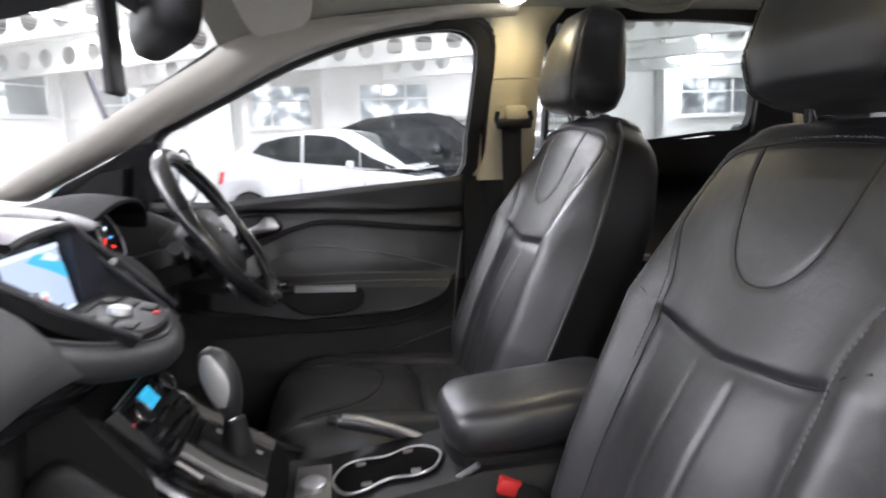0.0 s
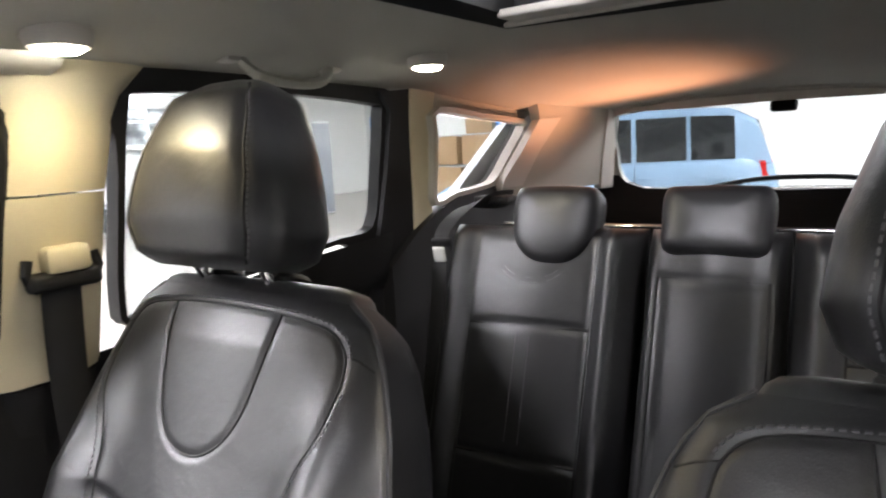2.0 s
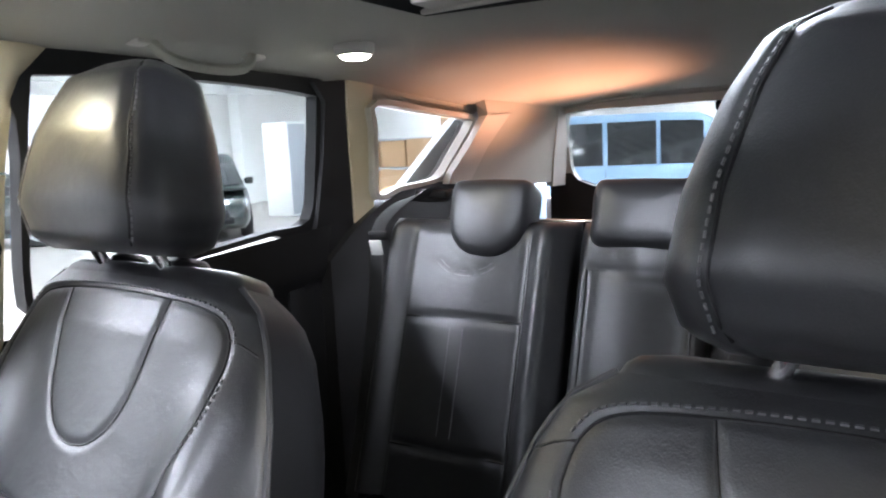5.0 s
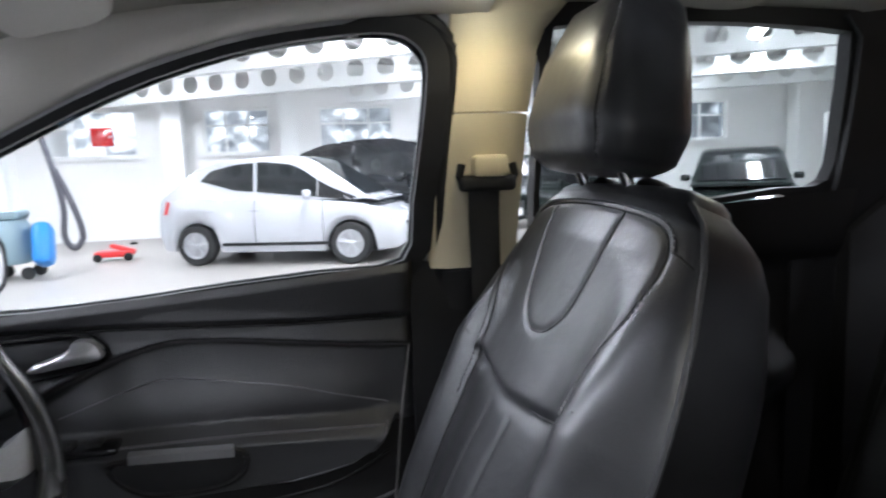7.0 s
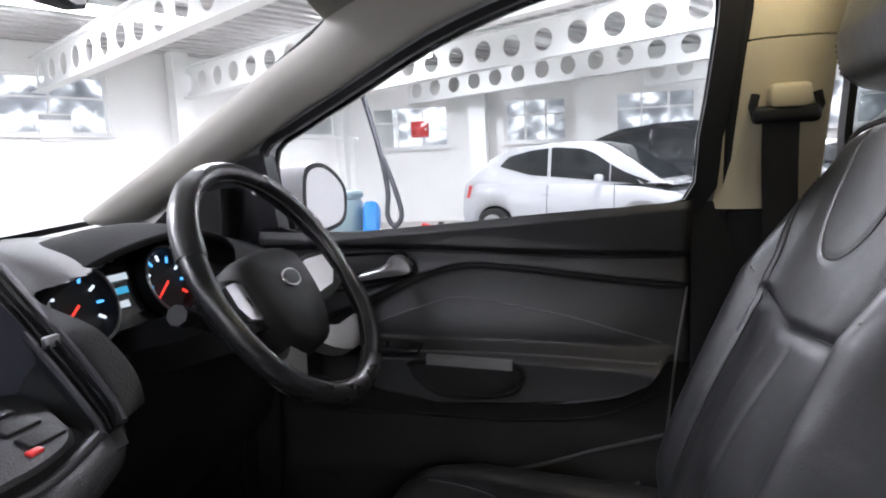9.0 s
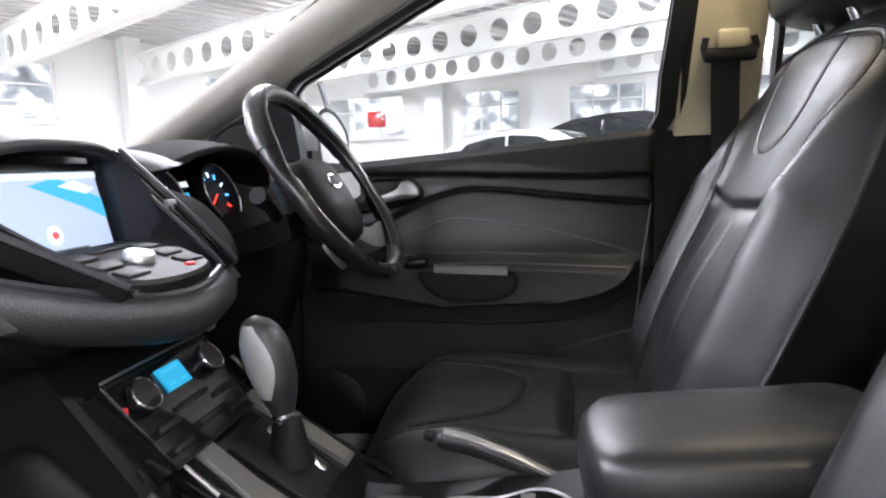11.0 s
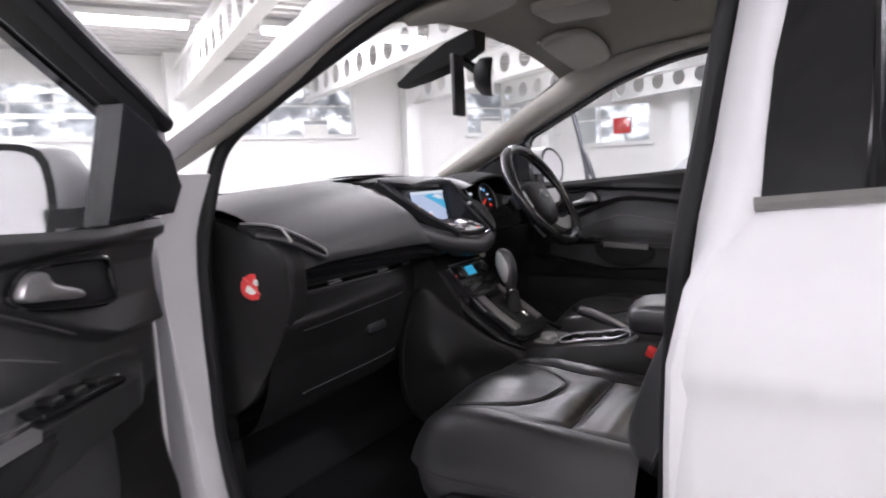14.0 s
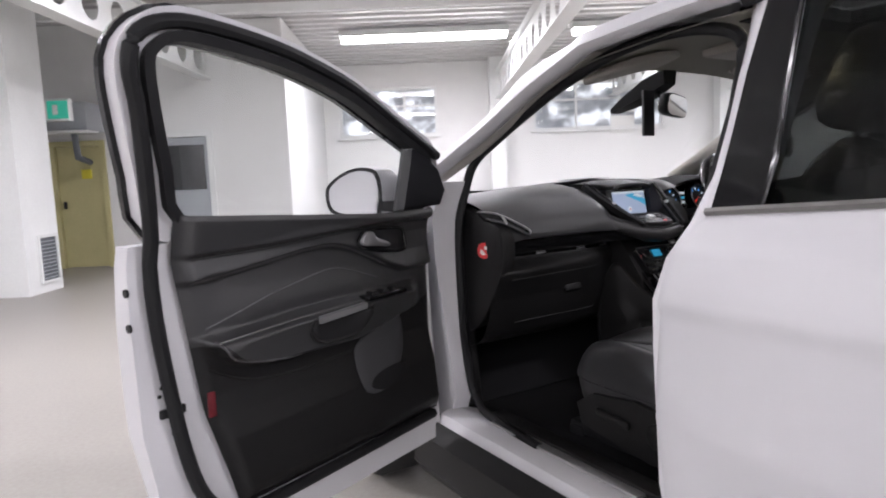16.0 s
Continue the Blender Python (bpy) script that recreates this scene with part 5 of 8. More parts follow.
        P("adjust_lever", box((c.x + q * 0.282, yb + 0.25, zb - 0.065), (0.016, 0.12, 0.022), 0.006, (6, 0, 0)), PLASTIC, d)
        P("seat_rail", box((c.x + q * 0.19, yb + 0.20, 0.445), (0.04, 0.60, 0.035), 0.006), BLACK, d)
        P("rail_foot", box((c.x + q * 0.19, yb + 0.47, 0.435), (0.05, 0.06, 0.03), 0.006), BLACK, d)
    P("seat_base", box((c.x, yb + 0.20, (zb - 0.06 + 0.45) / 2), (0.40, 0.38, zb - 0.06 - 0.45), 0.03), BLACK, d, "black seat frame")
    return d


front_seat((0.398, 0.0, 0.0), "black leather driver's seat with bolsters and headrest", crown=0.032)
front_seat((-0.335, -0.012, -0.036), "black leather front passenger seat with bolsters and headrest", -0.022)


def rear_bench():
    d = thing("rear_bench", (0.02, -1.45, 0.43), "black leather rear bench with three headrests", "car seat")
    UP2, FW2 = Vector((0, -0.33, 0.944)), Vector((0, 0.944, 0.33))
    base = Vector((0.0, -1.33, 0.72))
    for cx, hw, nm in ((0.345, 0.222, "outer"), (-0.005, 0.122, "middle"), (-0.345, 0.215, "outer")):
        L = 0.60
        lines = [[(-hw * 0.60, 0.0), (-hw * 0.60, 0.56)], [(hw * 0.60, 0.0), (hw * 0.60, 0.56)], [(-hw * 0.6, 0.385), (hw * 0.6, 0.378)], [(-hw * 0.6, 0.12), (hw * 0.6, 0.11)]]
        if nm == "middle":
            lines = [[(-hw * 0.78, 0.0), (-hw * 0.78, 0.50), (hw * 0.78, 0.50), (hw * 0.78, 0.0)]]
        arc = flat_path([(-0.065, 0.505), (-0.04, 0.487), (0, 0.480), (0.04, 0.487), (0.065, 0.505)], 4)
        arc2 = [(x * 1.05, s - 0.010) for x, s in arc]
        ex = [arc, arc2] if nm == "outer" else []

        def fr(x, s, hw=hw, lines=lines, ex=ex, nm=nm, L=L):
            u = min(1.0, abs(x) / hw)
            bol = (0.040 if nm == "outer" else 0.008) * math.exp(-((u - 0.80) / 0.13) ** 2)
            g = 0.007 * math.exp(-(dist_to(lines, x, s) / 0.005) ** 2)
            if ex:
                g += 0.003 * math.exp(-(dist_to(ex, x, s) / 0.003) ** 2)
            puff = 0.014 * math.exp(-(x / (hw * 0.5)) ** 2)
            e = ((1 - u ** 8) ** 0.5 if u < 1 else 0) * ((1 - max(0.0, (s - L + 0.06) / 0.06) ** 2.5) ** 0.5 if s < L else 0)
            return (0.045 + bol + puff) * e - g * e

        def bp(x, s, n, cx=cx):
            return base + Vector((cx + x, 0, 0)) + UP2 * s + FW2 * n
        b = P("backrest", grid(lambda u, v: bp(-hw * math.cos(math.pi * u), v * L, fr(-hw * math.cos(math.pi * u), v * L)), 48, 64), LEATHER, d, "black leather %s rear backrest" % nm, 80)
        P("backrest_shell", grid(lambda u, v: bp(-hw * math.cos(math.pi * u), v * L, -0.09 * math.sin(math.pi * u) ** 0.4 * (1 - v ** 12 * 0.7)), 16, 10), BLACK, b)
        for ln in lines:
            P("seam_thread", tube([bp(x, s, fr(x, s) + 0.001) for x, s in ln], 0.0030, 5), SEAM, b)
        for ln in ex + ([[(-hw * 0.6, 0.392), (hw * 0.6, 0.385)]] if nm == "outer" else []):
            P("stitching", tube([bp(x, s, fr(x, s) + 0.001) for x, s in ln], 0.0010, 5), PIPING, b, "grey stitching")
        if nm == "outer":
            for q in (-0.015, 0.015):
                P("pleat_thread", tube([bp(q, s / 10 * 0.36, fr(q, s / 10 * 0.36) + 0.0006) for s in range(4, 11)], 0.001, 5), PIPING, b)
        # comma-shaped headrest resting over the top
        hc = bp(-0.035 * (1 if cx > 0.1 else (-1 if cx < -0.1 else 0)), L + 0.005, 0.02)
        if nm == "outer":
            out = [(-0.088, 0.062), (-0.092, 0.0), (-0.080, -0.055), (-0.045, -0.090), (0, -0.098), (0.045, -0.090), (0.080, -0.055), (0.092, 0.0), (0.088, 0.062), (0.05, 0.072), (-0.05, 0.072)]
        else:
            out = [(-0.092, 0.062), (-0.096, 0.0), (-0.09, -0.055), (-0.04, -0.064), (0.04, -0.064), (0.09, -0.055), (0.096, 0.0), (0.092, 0.062), (0.05, 0.070), (-0.05, 0.070)]
        o = smooth_path([(a, b2, 0) for a, b2 in out], 4, True)
        h = P("headrest", loft([[hc + Vector((p.x * k, 0, 0)) + UP2 * (p.y * k) + FW2 * n for p in o] for k, n in ((0.75, -0.045), (0.97, -0.03), (1.0, 0.0), (0.98, 0.03), (0.90, 0.044), (0.72, 0.052), (0.3, 0.056))]), LEATHER, d, "black leather rear headrest", 60)
        for q in (-1, 1):
            P("headrest_post", tube([hc + Vector((q * 0.045, 0, 0)) - UP2 * 0.06, hc + Vector((q * 0.045, 0, 0)) - UP2 * 0.14 - FW2 * 0.03], 0.006, 6), CHROME, h)
    # cushions
    for cx, hw in ((0.30, 0.285), (-0.30, 0.285)):
        def cs(u, v, cx=cx, hw=hw):
            x, t = -hw * math.cos(math.pi * u), v * 0.46
            w = min(1.0, abs(x) / hw)
            z = (0.11 + 0.02 * math.exp(-(x / 0.12) ** 2) + 0.02 * math.exp(-((w - 0.8) / 0.15) ** 2)) * ((1 - w ** 8) ** 0.5 if w < 1 else 0) * ((1 - max(0.0, (t - 0.36) / 0.10) ** 2.6) ** 0.5 if t < 0.46 else 0)
            return Vector((cx + x, -1.40 + t, 0.64 + z - 0.06 * (1 - v)))
        P("cushion", grid(cs, 32, 28), LEATHER, d, "black leather rear cushion", 80)
    P("bench_base", box((0, -1.20, 0.55), (1.16, 0.40, 0.22), 0.03), CARPET, d)
    return d


rear_bench()

# rear belt with its tongue, by the driver's side
belt = thing("rear_seat_belt", (0.56, -1.50, 1.35), "black rear seat belt with bright metal tongue", "seat belt")
P("webbing", tube(smooth_path([(0.50, -1.66, 1.335), (0.525, -1.52, 1.335), (0.548, -1.44, 1.295), (0.555, -1.42, 1.24), (0.565, -1.41, 1.10), (0.58, -1.36, 0.85), (0.575, -1.30, 0.70)], 6), 0.024, 8, flat=0.12, up=(0.3, 1, 0.1)), BELTM, belt)
P("belt_guide", box((0.51, -1.60, 1.338), (0.09, 0.05, 0.02), 0.006), BLACK, belt)
P("tongue", box((0.547, -1.406, 1.236), (0.028, 0.005, 0.036), 0.002, (-18, 0, 12)), BRIGHT, belt, "bright metal belt tongue")
P("tongue_grip", box((0.543, -1.412, 1.262), (0.046, 0.012, 0.020), 0.004, (-18, 0, 12)), BLACK, belt)

# front belts on the centre pillars
for s, oz in ((1, 0.0), (-1, -0.03)):
    b = thing("front_seat_belt", (s * 0.68, -0.66, 1.33), "black front seat belt with cream height adjuster", "seat belt", "front belts")
    ky, ko = (-0.06, -0.055) if s < 0 else (0.0, 0.0)
    pb = lambda y, z, o: sd(s, y + ky, z, o + ko)
    P("height_adjuster", box(tuple(pb(-0.672, 1.352 + oz, -0.030)), (0.030, 0.058, 0.036), 0.008), CREAM, b, "cream belt height adjuster")
    P("belt_loop", box(tuple(pb(-0.668, 1.325 + oz, -0.036)), (0.024, 0.094, 0.026), 0.008), BLACK, b, "black belt loop")
    for q in (-1, 1):
        P("loop_arm", tube([pb(-0.668 + q * 0.040, 1.322 + oz, -0.036), pb(-0.668 + q * 0.046, 1.338 + oz, -0.034), pb(-0.668 + q * 0.042, 1.356 + oz, -0.028)], 0.007, 6), BLACK, b)
    P("webbing", tube(smooth_path([pb(-0.660, 1.325 + oz, -0.042), pb(-0.664, 1.25, -0.042), pb(-0.672, 1.15, -0.045), pb(-0.68, 0.95, -0.05), pb(-0.68, 0.60, -0.06)], 5), 0.026, 8, flat=0.09, up=(1, 0, 0)), BELTM, b)

for bx in (-0.099, 0.135):
    b = thing("belt_buckle", (bx, -0.448, 0.66), "red-buttoned black belt buckle beside the seat", "seat belt buckle", "belt buckles")
    P("buckle_body", box((bx, -0.455, 0.722 if bx < 0 else 0.71), (0.028, 0.045, 0.095), 0.006, (20, 0, 0)), BLACK, b)
    P("release_button", box((bx, -0.437, 0.768 if bx < 0 else 0.756), (0.024, 0.036, 0.026), 0.005, (20, 0, 0)), RED, b, "red release button")
    P("stalk", tube([(bx, -0.47, 0.70), (bx, -0.50, 0.55)], 0.012, 8), BLACK, b)

# ---- dashboard ----
dash = thing("dashboard", (0, 0.3, 1.0), "black soft-touch dashboard with silver-rimmed vents and centre screen", "dashboard")
PY = [0.72, 0.55, 0.38, 0.27, 0.19, 0.135, 0.108, 0.108, 0.130, 0.160, 0.166, 0.160, 0.178, 0.205, 0.26, 0.45]
PZ = [1.150, 1.180, 1.192, 1.182, 1.155, 1.110, 1.062, 1.025, 0.990, 0.972, 0.958, 0.930, 0.840, 0.745, 0.68, 0.62]


DASH_SECTION = [(p_.x, p_.y) for p_ in smooth_path([(a_, b_, 0) for a_, b_ in zip(PY, PZ)], 10)]
DASH_K = [i / 10 for i in range(len(DASH_SECTION))]


def dash_pt(x, k):
    """Point k of the dash's section at x."""
    y, z = (lerp(DASH_K, [p_[i] for p_ in DASH_SECTION], k) for i in (0, 1))
    cen = math.exp(-((x + 0.03) / 0.20) ** 4)
    low = 1.0 if z < 1.11 else max(0.0, 1 - (z - 1.11) / 0.06)
    y -= 0.045 * cen * low * (1.0 if z > 0.985 else -0.6)
    z += (0.014 * math.exp(-((x + 0.05) / 0.30) ** 2) - 0.030 * (abs(x) / 0.7) ** 3) * (1 if z > 1.05 else 0)
    drv = 1 / (1 + math.exp((abs(x - 0.368) - 0.205) / 0.006)) if x > 0.1 else 0.0
    zc = 1.160 + 0.10 * min(0.30, max(0.0, x - 0.20))
    if x > 0.16 and z < zc:
        y += 0.21 * max(drv, min(1.0, (x - 0.16) / 0.06) * 0.45 * min(1.0, max(0.0, (1.08 - z) / 0.06))) * min(1.0, (zc - z) / 0.012)
    inner = 1 / (1 + math.exp((abs(x + 0.04) - lerp([0.97, 1.02, 1.09, 1.16, 1.19], [0.105, 0.13, 0.165, 0.185, 0.195], z)) / 0.014))
    if 1.03 < z and y < 0.34:
        y += inner * 0.13 * min(1.0, (z - 1.03) / 0.03)
        z -= inner * 0.035 * min(1.0, max(0.0, (z - 1.10) / 0.04))
    if x > 0:
        y += 0.05 * max(0.0, (x - 0.60) / 0.12) ** 2 * (1 if y < 0.4 else 0)
    else:
        # the glovebox's brow stands out, more so towards the door
        y -= 0.056 * min(1.0, max(0.0, (-0.20 - x) / 0.42)) * lerp([0.70, 0.84, 0.928, 0.962], [0.2, 0.45, 1.0, 0.0], z)
    return Vector((x, y, z))


def dash_s(u, v):
    return dash_pt(-0.715 + 1.43 * u, v * (len(PY) - 1))


P("dash_pad", grid(lambda u, v: dash_s(u, min(1.0, v / 0.94) * 6.8 / 15) + Vector((0, 0.022, -0.004)) * max(0.0, (v - 0.94) / 0.06), 140, 100), PLASTIC_S, dash, "black soft dashboard pad", 70)
P("dash_band", grid(lambda u, v: dash_s(u, (6.75 + 2.95 * v) / 15) + Vector((0, 0.016 * (1 - v) + 0.004, 0)), 140, 30), GLOSSB, dash, "gloss black band below the dash pad", 60)
P("lower_dash", grid(lambda u, v: dash_s(u, (9.6 + 5.4 * v) / 15), 120, 54), PLASTIC, dash, "black plastic lower dash and glovebox, shade in its colour", 50)
P("dash_end_cap", loft([[Vector((o, p.y, p.z)) for p in [dash_pt(0.70, k * 0.5) for k in range(31)]] for o in (0.712, 0.690)]), PLASTIC, dash, "black dash end panel", 40)
ep = [(p.x, p.y) for p in smooth_path([(0.60, 1.135, 0), (0.36, 1.140, 0), (0.235, 1.114, 0), (0.140, 1.086, 0), (0.098, 1.056, 0), (0.090, 1.01, 0), (0.094, 0.96, 0), (0.118, 0.90, 0), (0.165, 0.83, 0), (0.24, 0.74, 0), (0.40, 0.68, 0), (0.60, 0.68, 0)], 4, True)]
P("dash_end_cap", loft([[Vector((x, 0.30 + (y - 0.30) * k, 0.95 + (z - 0.95) * k)) for y, z in ep] for x, k in ((-0.66, 0.96), (-0.690, 0.985), (-0.704, 1.0), (-0.712, 0.985), (-0.7145, 0.95), (-0.7145, 0.3))]), PLASTIC, dash, "black dash end panel", 40)
# passenger vent
def vent(path_a, path_b, name, label, out, slats):
    """A slatted vent between two edges, standing out along out."""
    A, B = [Vector(p) for p in path_a], [Vector(p) for p in path_b]
    o = Vector(out)
    loop = A + B[::-1]
    v = P(name, loft([[p - o * 0.006 for p in loop], [p + o * 0.003 for p in loop]]), BLACK, dash, label)
    P("vent_bezel", tube([p + o * 0.004 for p in loop], 0.0026, 6, True), GLOSSB, v)
    P("vent_line", tube([p + o * 0.0075 for p in A], 0.0016, 6), SILVER, v, "thin silver vent rim")
    P("vent_line", tube([p + o * 0.0075 for p in B], 0.0012, 6), SILVER, v)
    for k in range(1, slats):
        t = k / slats
        P("vent_slat", tube([a.lerp(b, t) + o * 0.005 for a, b in zip(A, B)], 0.0024, 6), BLACK, v)


pv_a = smooth_path([(-0.735, 0.190, 1.122), (-0.70, 0.152, 1.116), (-0.66, 0.128, 1.097), (-0.62, 0.110, 1.072), (-0.600, 0.101, 1.058)], 4)
pv_b = smooth_path([(-0.722, 0.165, 1.098), (-0.69, 0.133, 1.088), (-0.655, 0.113, 1.070), (-0.622, 0.100, 1.050), (-0.604, 0.096, 1.042)], 4)
pvo = Vector((-0.25, -0.85, 0.45))
pv = P("passenger_vent", loft([[p - pvo * 0.012 for p in pv_a + pv_b[::-1]], [p + pvo * 0.001 for p in pv_a + pv_b[::-1]]]), BLACK, dash, "slatted vent with silver rim")
P("vent_rim", tube([p + pvo * 0.004 for p in pv_a] + [pv_a[-1].lerp(pv_b[-1], 0.5) + pvo * 0.004 + Vector((0.004, 0, 0)), pv_b[-1] + pvo * 0.004], 0.0040, 8, flat=0.55, up=(0, 0.5, 1)), SILVER, pv, "broad silver vent rim")
P("vent_lip", tube([p + pvo * 0.004 for p in pv_b], 0.005, 8), PLASTIC_S, pv)
P("vent_tab", tube([pv_a[6] + pvo * 0.006, pv_b[6] + pvo * 0.006], 0.006, 8, flat=0.5, up=(0, 0, 1)), SILVER, pv, "silver vent tab")
for t in (0.3, 0.55, 0.8):
    P("vent_slat", tube([a.lerp(b, t) + pvo * 0.002 for a, b in zip(pv_a, pv_b)], 0.0018, 6), GLOSSB, pv)
dv_a = [(0.60, 0.155, 1.125), (0.66, 0.165, 1.118), (0.70, 0.20, 1.11)]
dv_b = [(0.60, 0.145, 1.06), (0.66, 0.155, 1.055), (0.695, 0.185, 1.05)]
vent(dv_a, dv_b, "driver_vent", "slatted vent with silver rim", (0.2, -0.9, 0.3), 4)
# glovebox lines, trim darts
def dline(xs, k, r, mat, name, label=""):
    P(name, tube([dash_pt(x, k) + Vector((0, -0.001, 0)) for x in np.linspace(*xs, 24)], r, 6), mat, dash, label)


dline((-0.70, -0.16), 9.6, 0.005, SEAM, "dash_crease")
dline((-0.66, -0.24), 11.35, 0.0018, SEAM, "glovebox_seam")
dline((-0.60, -0.22), 13.0, 0.0025, SEAM, "glovebox_seam")
for xx in (-0.52, -0.34, -0.215):
    P("trim_dart", tube([dash_pt(xx, 9.0) + Vector((0, 0.003, 0)), dash_pt(xx + 0.035, 8.9) + Vector((0, 0.002, 0.001))], 0.0022, 6), SILVER, dash, "small silver trim dart")
P("glovebox_latch", box(tuple(dash_pt(-0.36, 12.0)), (0.075, 0.020, 0.024), 0.006, (-12, 0, 0)), BLACK, dash, "glovebox latch")
P("speaker_cover", grid(lambda u, v: dash_pt(-0.14 + 0.20 * u, 1.3 + 0.9 * v) + Vector((0, 0, 0.005)), 10, 6), BLACK, dash, "black centre speaker cover", 70)
P("demist_slot", tube([dash_pt(x, 0.6) + Vector((0, 0, 0.002)) for x in np.linspace(-0.6, 0.6, 30)], 0.008, 6), BLACK, dash)

# centre stack: shield-shaped surround with hooded screen
CXS = -0.045
def shield(w, k, out=0.0):
    """Point across (w) and down (k 0..1) on the stack's sloping face."""
    p = Vector((CXS, 0.232, 1.178)).lerp(Vector((CXS + 0.004, 0.045, 1.022)), k)
    hw = lerp([0, 0.25, 0.6, 0.85, 1.0], [0.195, 0.180, 0.140, 0.100, 0.075] if w < 0 else [0.180, 0.172, 0.155, 0.140, 0.120], k)
    n = Vector((0, -0.63, 0.777)).normalized()
    return p + Vector((w * hw, 0, 0)) + n * out


P("stack_face", grid(lambda u, v: shield(-1 + 2 * u, v, -0.065 / (1 + math.exp((abs(2 * u - 1) - 0.74) / 0.02)) / (1 + math.exp((v - 0.90) / 0.02))), 24, 24), PLASTIC, dash, "black centre stack face", 60)
for q in (-1, 1):
    A = [shield(q * (1.04 if q < 0 else 0.98), k / 14, 0.016 if q < 0 else 0.004) for k in range(0, 14)]
    B = [shield(q * 0.80, k / 14, 0.004 if q < 0 else -0.002) for k in range(0, 14)]
    vv = P("centre_vent", loft([A + B[::-1], [p - Vector((0, -0.63, 0.777)) * 0.02 for p in A + B[::-1]]]), BLACK, dash, "tall slanted centre vent")
    for t in (0.0, 0.33, 0.66, 1.0):
        P("vent_slat", tube([a.lerp(b, t) + Vector((0, -0.003, 0.004)) for a, b in zip(A, B)], 0.0036 if t in (0.0, 1.0) else 0.0022, 6), GRAPHITE if t in (0.0, 1.0) else GLOSSB, vv)
    P("vent_tab", box(tuple(shield(q * 0.90, 0.45, 0.014 if q < 0 else 0.006)), (0.018, 0.008, 0.012), 0.002), SILVER, vv)
chin = smooth_path([(-0.330, 0.172, 1.118), (-0.268, 0.132, 1.092), (-0.205, 0.092, 1.060), (-0.130, 0.062, 1.036), (-0.045, 0.038, 1.022), (0.045, 0.052, 1.028), (0.096, 0.082, 1.036), (0.118, 0.125, 1.058), (0.130, 0.175, 1.095)], 6)
loops = []
for v in chin:
    o_ = Vector((v.x + 0.045, v.y - 0.16, 0)).normalized()
    k_ = lerp([-0.33, -0.20], [0.35, 1.0], v.x)
    loops.append([v + o_ * a_ * k_ + Vector((0, 0, h_ * k_)) for a_, h_ in ((-0.035, -0.004), (-0.012, 0.005), (0.003, 0.004), (0.012, -0.004), (0.016, -0.014), (0.014, -0.028), (0.002, -0.040), (-0.030, -0.047), (-0.075, -0.049))])
P("stack_chin", loft(loops, close=False, caps=False), PLASTIC_S, dash, "padded black chin under the screen", 70)
P("stack_lip", tube([v + Vector((0, 0.004, 0.006)) for v in chin[9:-3]], 0.0055, 8), GRAPHITE, dash, "rounded lower lip")
# screen: hood, bezel, display
SC = Vector((CXS, 0.190, 1.106))
SU, SN = Vector((0, 0.20, 0.98)).normalized(), Vector((0, -0.98, 0.20)).normalized()
def scr(x, h, o=0.0):
    return SC + Vector((x, 0, 0)) + SU * h + SN * o


P("screen_housing", loft([[scr(x, h, o) for x, h in ((-0.105, -0.062), (0.105, -0.062), (0.112, 0.062), (-0.112, 0.062))] for o in (-0.03, -0.002)]), GLOSSB, dash, "gloss black screen housing")
def visor(u, v, low=0.0):
    """Hood over the screen: u across, v from its lip back to the dash."""
    x = -0.100 + 0.195 * u
    arch = 1 - abs(2 * u - 1) ** 3
    return Vector((CXS + x * (1 + 0.45 * v ** 1.5), 0.164 + 0.012 * (1 - arch) + 0.20 * v, 1.178 + 0.012 * arch + 0.012 * math.sin(math.pi * v * 0.8) - low))


P("screen_hood", join(grid(visor, 24, 10), grid(lambda u, v: visor(u, v, 0.011), 24, 10), grid(lambda u, v: visor(u, 0.0, 0.011 * v) - Vector((0, 0.004 * math.sin(math.pi * v), 0)), 24, 3)), PLASTIC_S, dash, "dark hood over the screen", 60)
for q in (1,):
    P("screen_cheek", loft([[scr(q * x, h, o) for x, h, o in ((0.095, 0.072, 0.022), (0.118, 0.066, 0.020), (0.158, -0.045, 0.050), (0.150, -0.066, 0.050), (0.100, -0.064, 0.002))], [scr(q * x, h, o) for x, h, o in ((0.094, 0.072, -0.01), (0.125, 0.066, -0.01), (0.165, -0.045, -0.01), (0.155, -0.066, -0.01), (0.098, -0.064, -0.01))]]), NAVY, dash)
sb = P("screen", loft([[scr(x, h, 0.0005 * o) for x, h in ((-0.084, -0.050), (0.084, -0.050), (0.084, 0.052), (-0.084, 0.052))] for o in (0, 2)]), SCREEN_BG, dash, "lit pale blue touch screen")
def spanel(pts, mat, name, o=0.002):
    P(name, loft([[scr(x, h, o) for x, h in pts], [scr(x, h, o + 0.0006) for x, h in pts]]), mat, sb)


spanel([(-0.02, 0.038), (0.02, 0.046), (0.083, 0.02), (0.083, -0.004), (0.05, 0.012)], SCREEN_CY, "screen_swoosh")
spanel([(-0.083, 0.044), (0.083, 0.044), (0.083, 0.051), (-0.083, 0.051)], SCREEN_WH, "screen_status_bar", 0.0028)
spanel([(0.02, 0.036), (0.045, 0.042), (0.075, 0.032), (0.06, 0.026)], SCREEN_WH, "screen_highlight", 0.0028)
ring12 = [(math.cos(a), math.sin(a)) for a in np.linspace(0, 2 * math.pi, 15)[:-1]]
spanel([(-0.004 + 0.011 * a, -0.016 + 0.011 * b) for a, b in ring12], SCREEN_WH, "screen_disc", 0.0028)
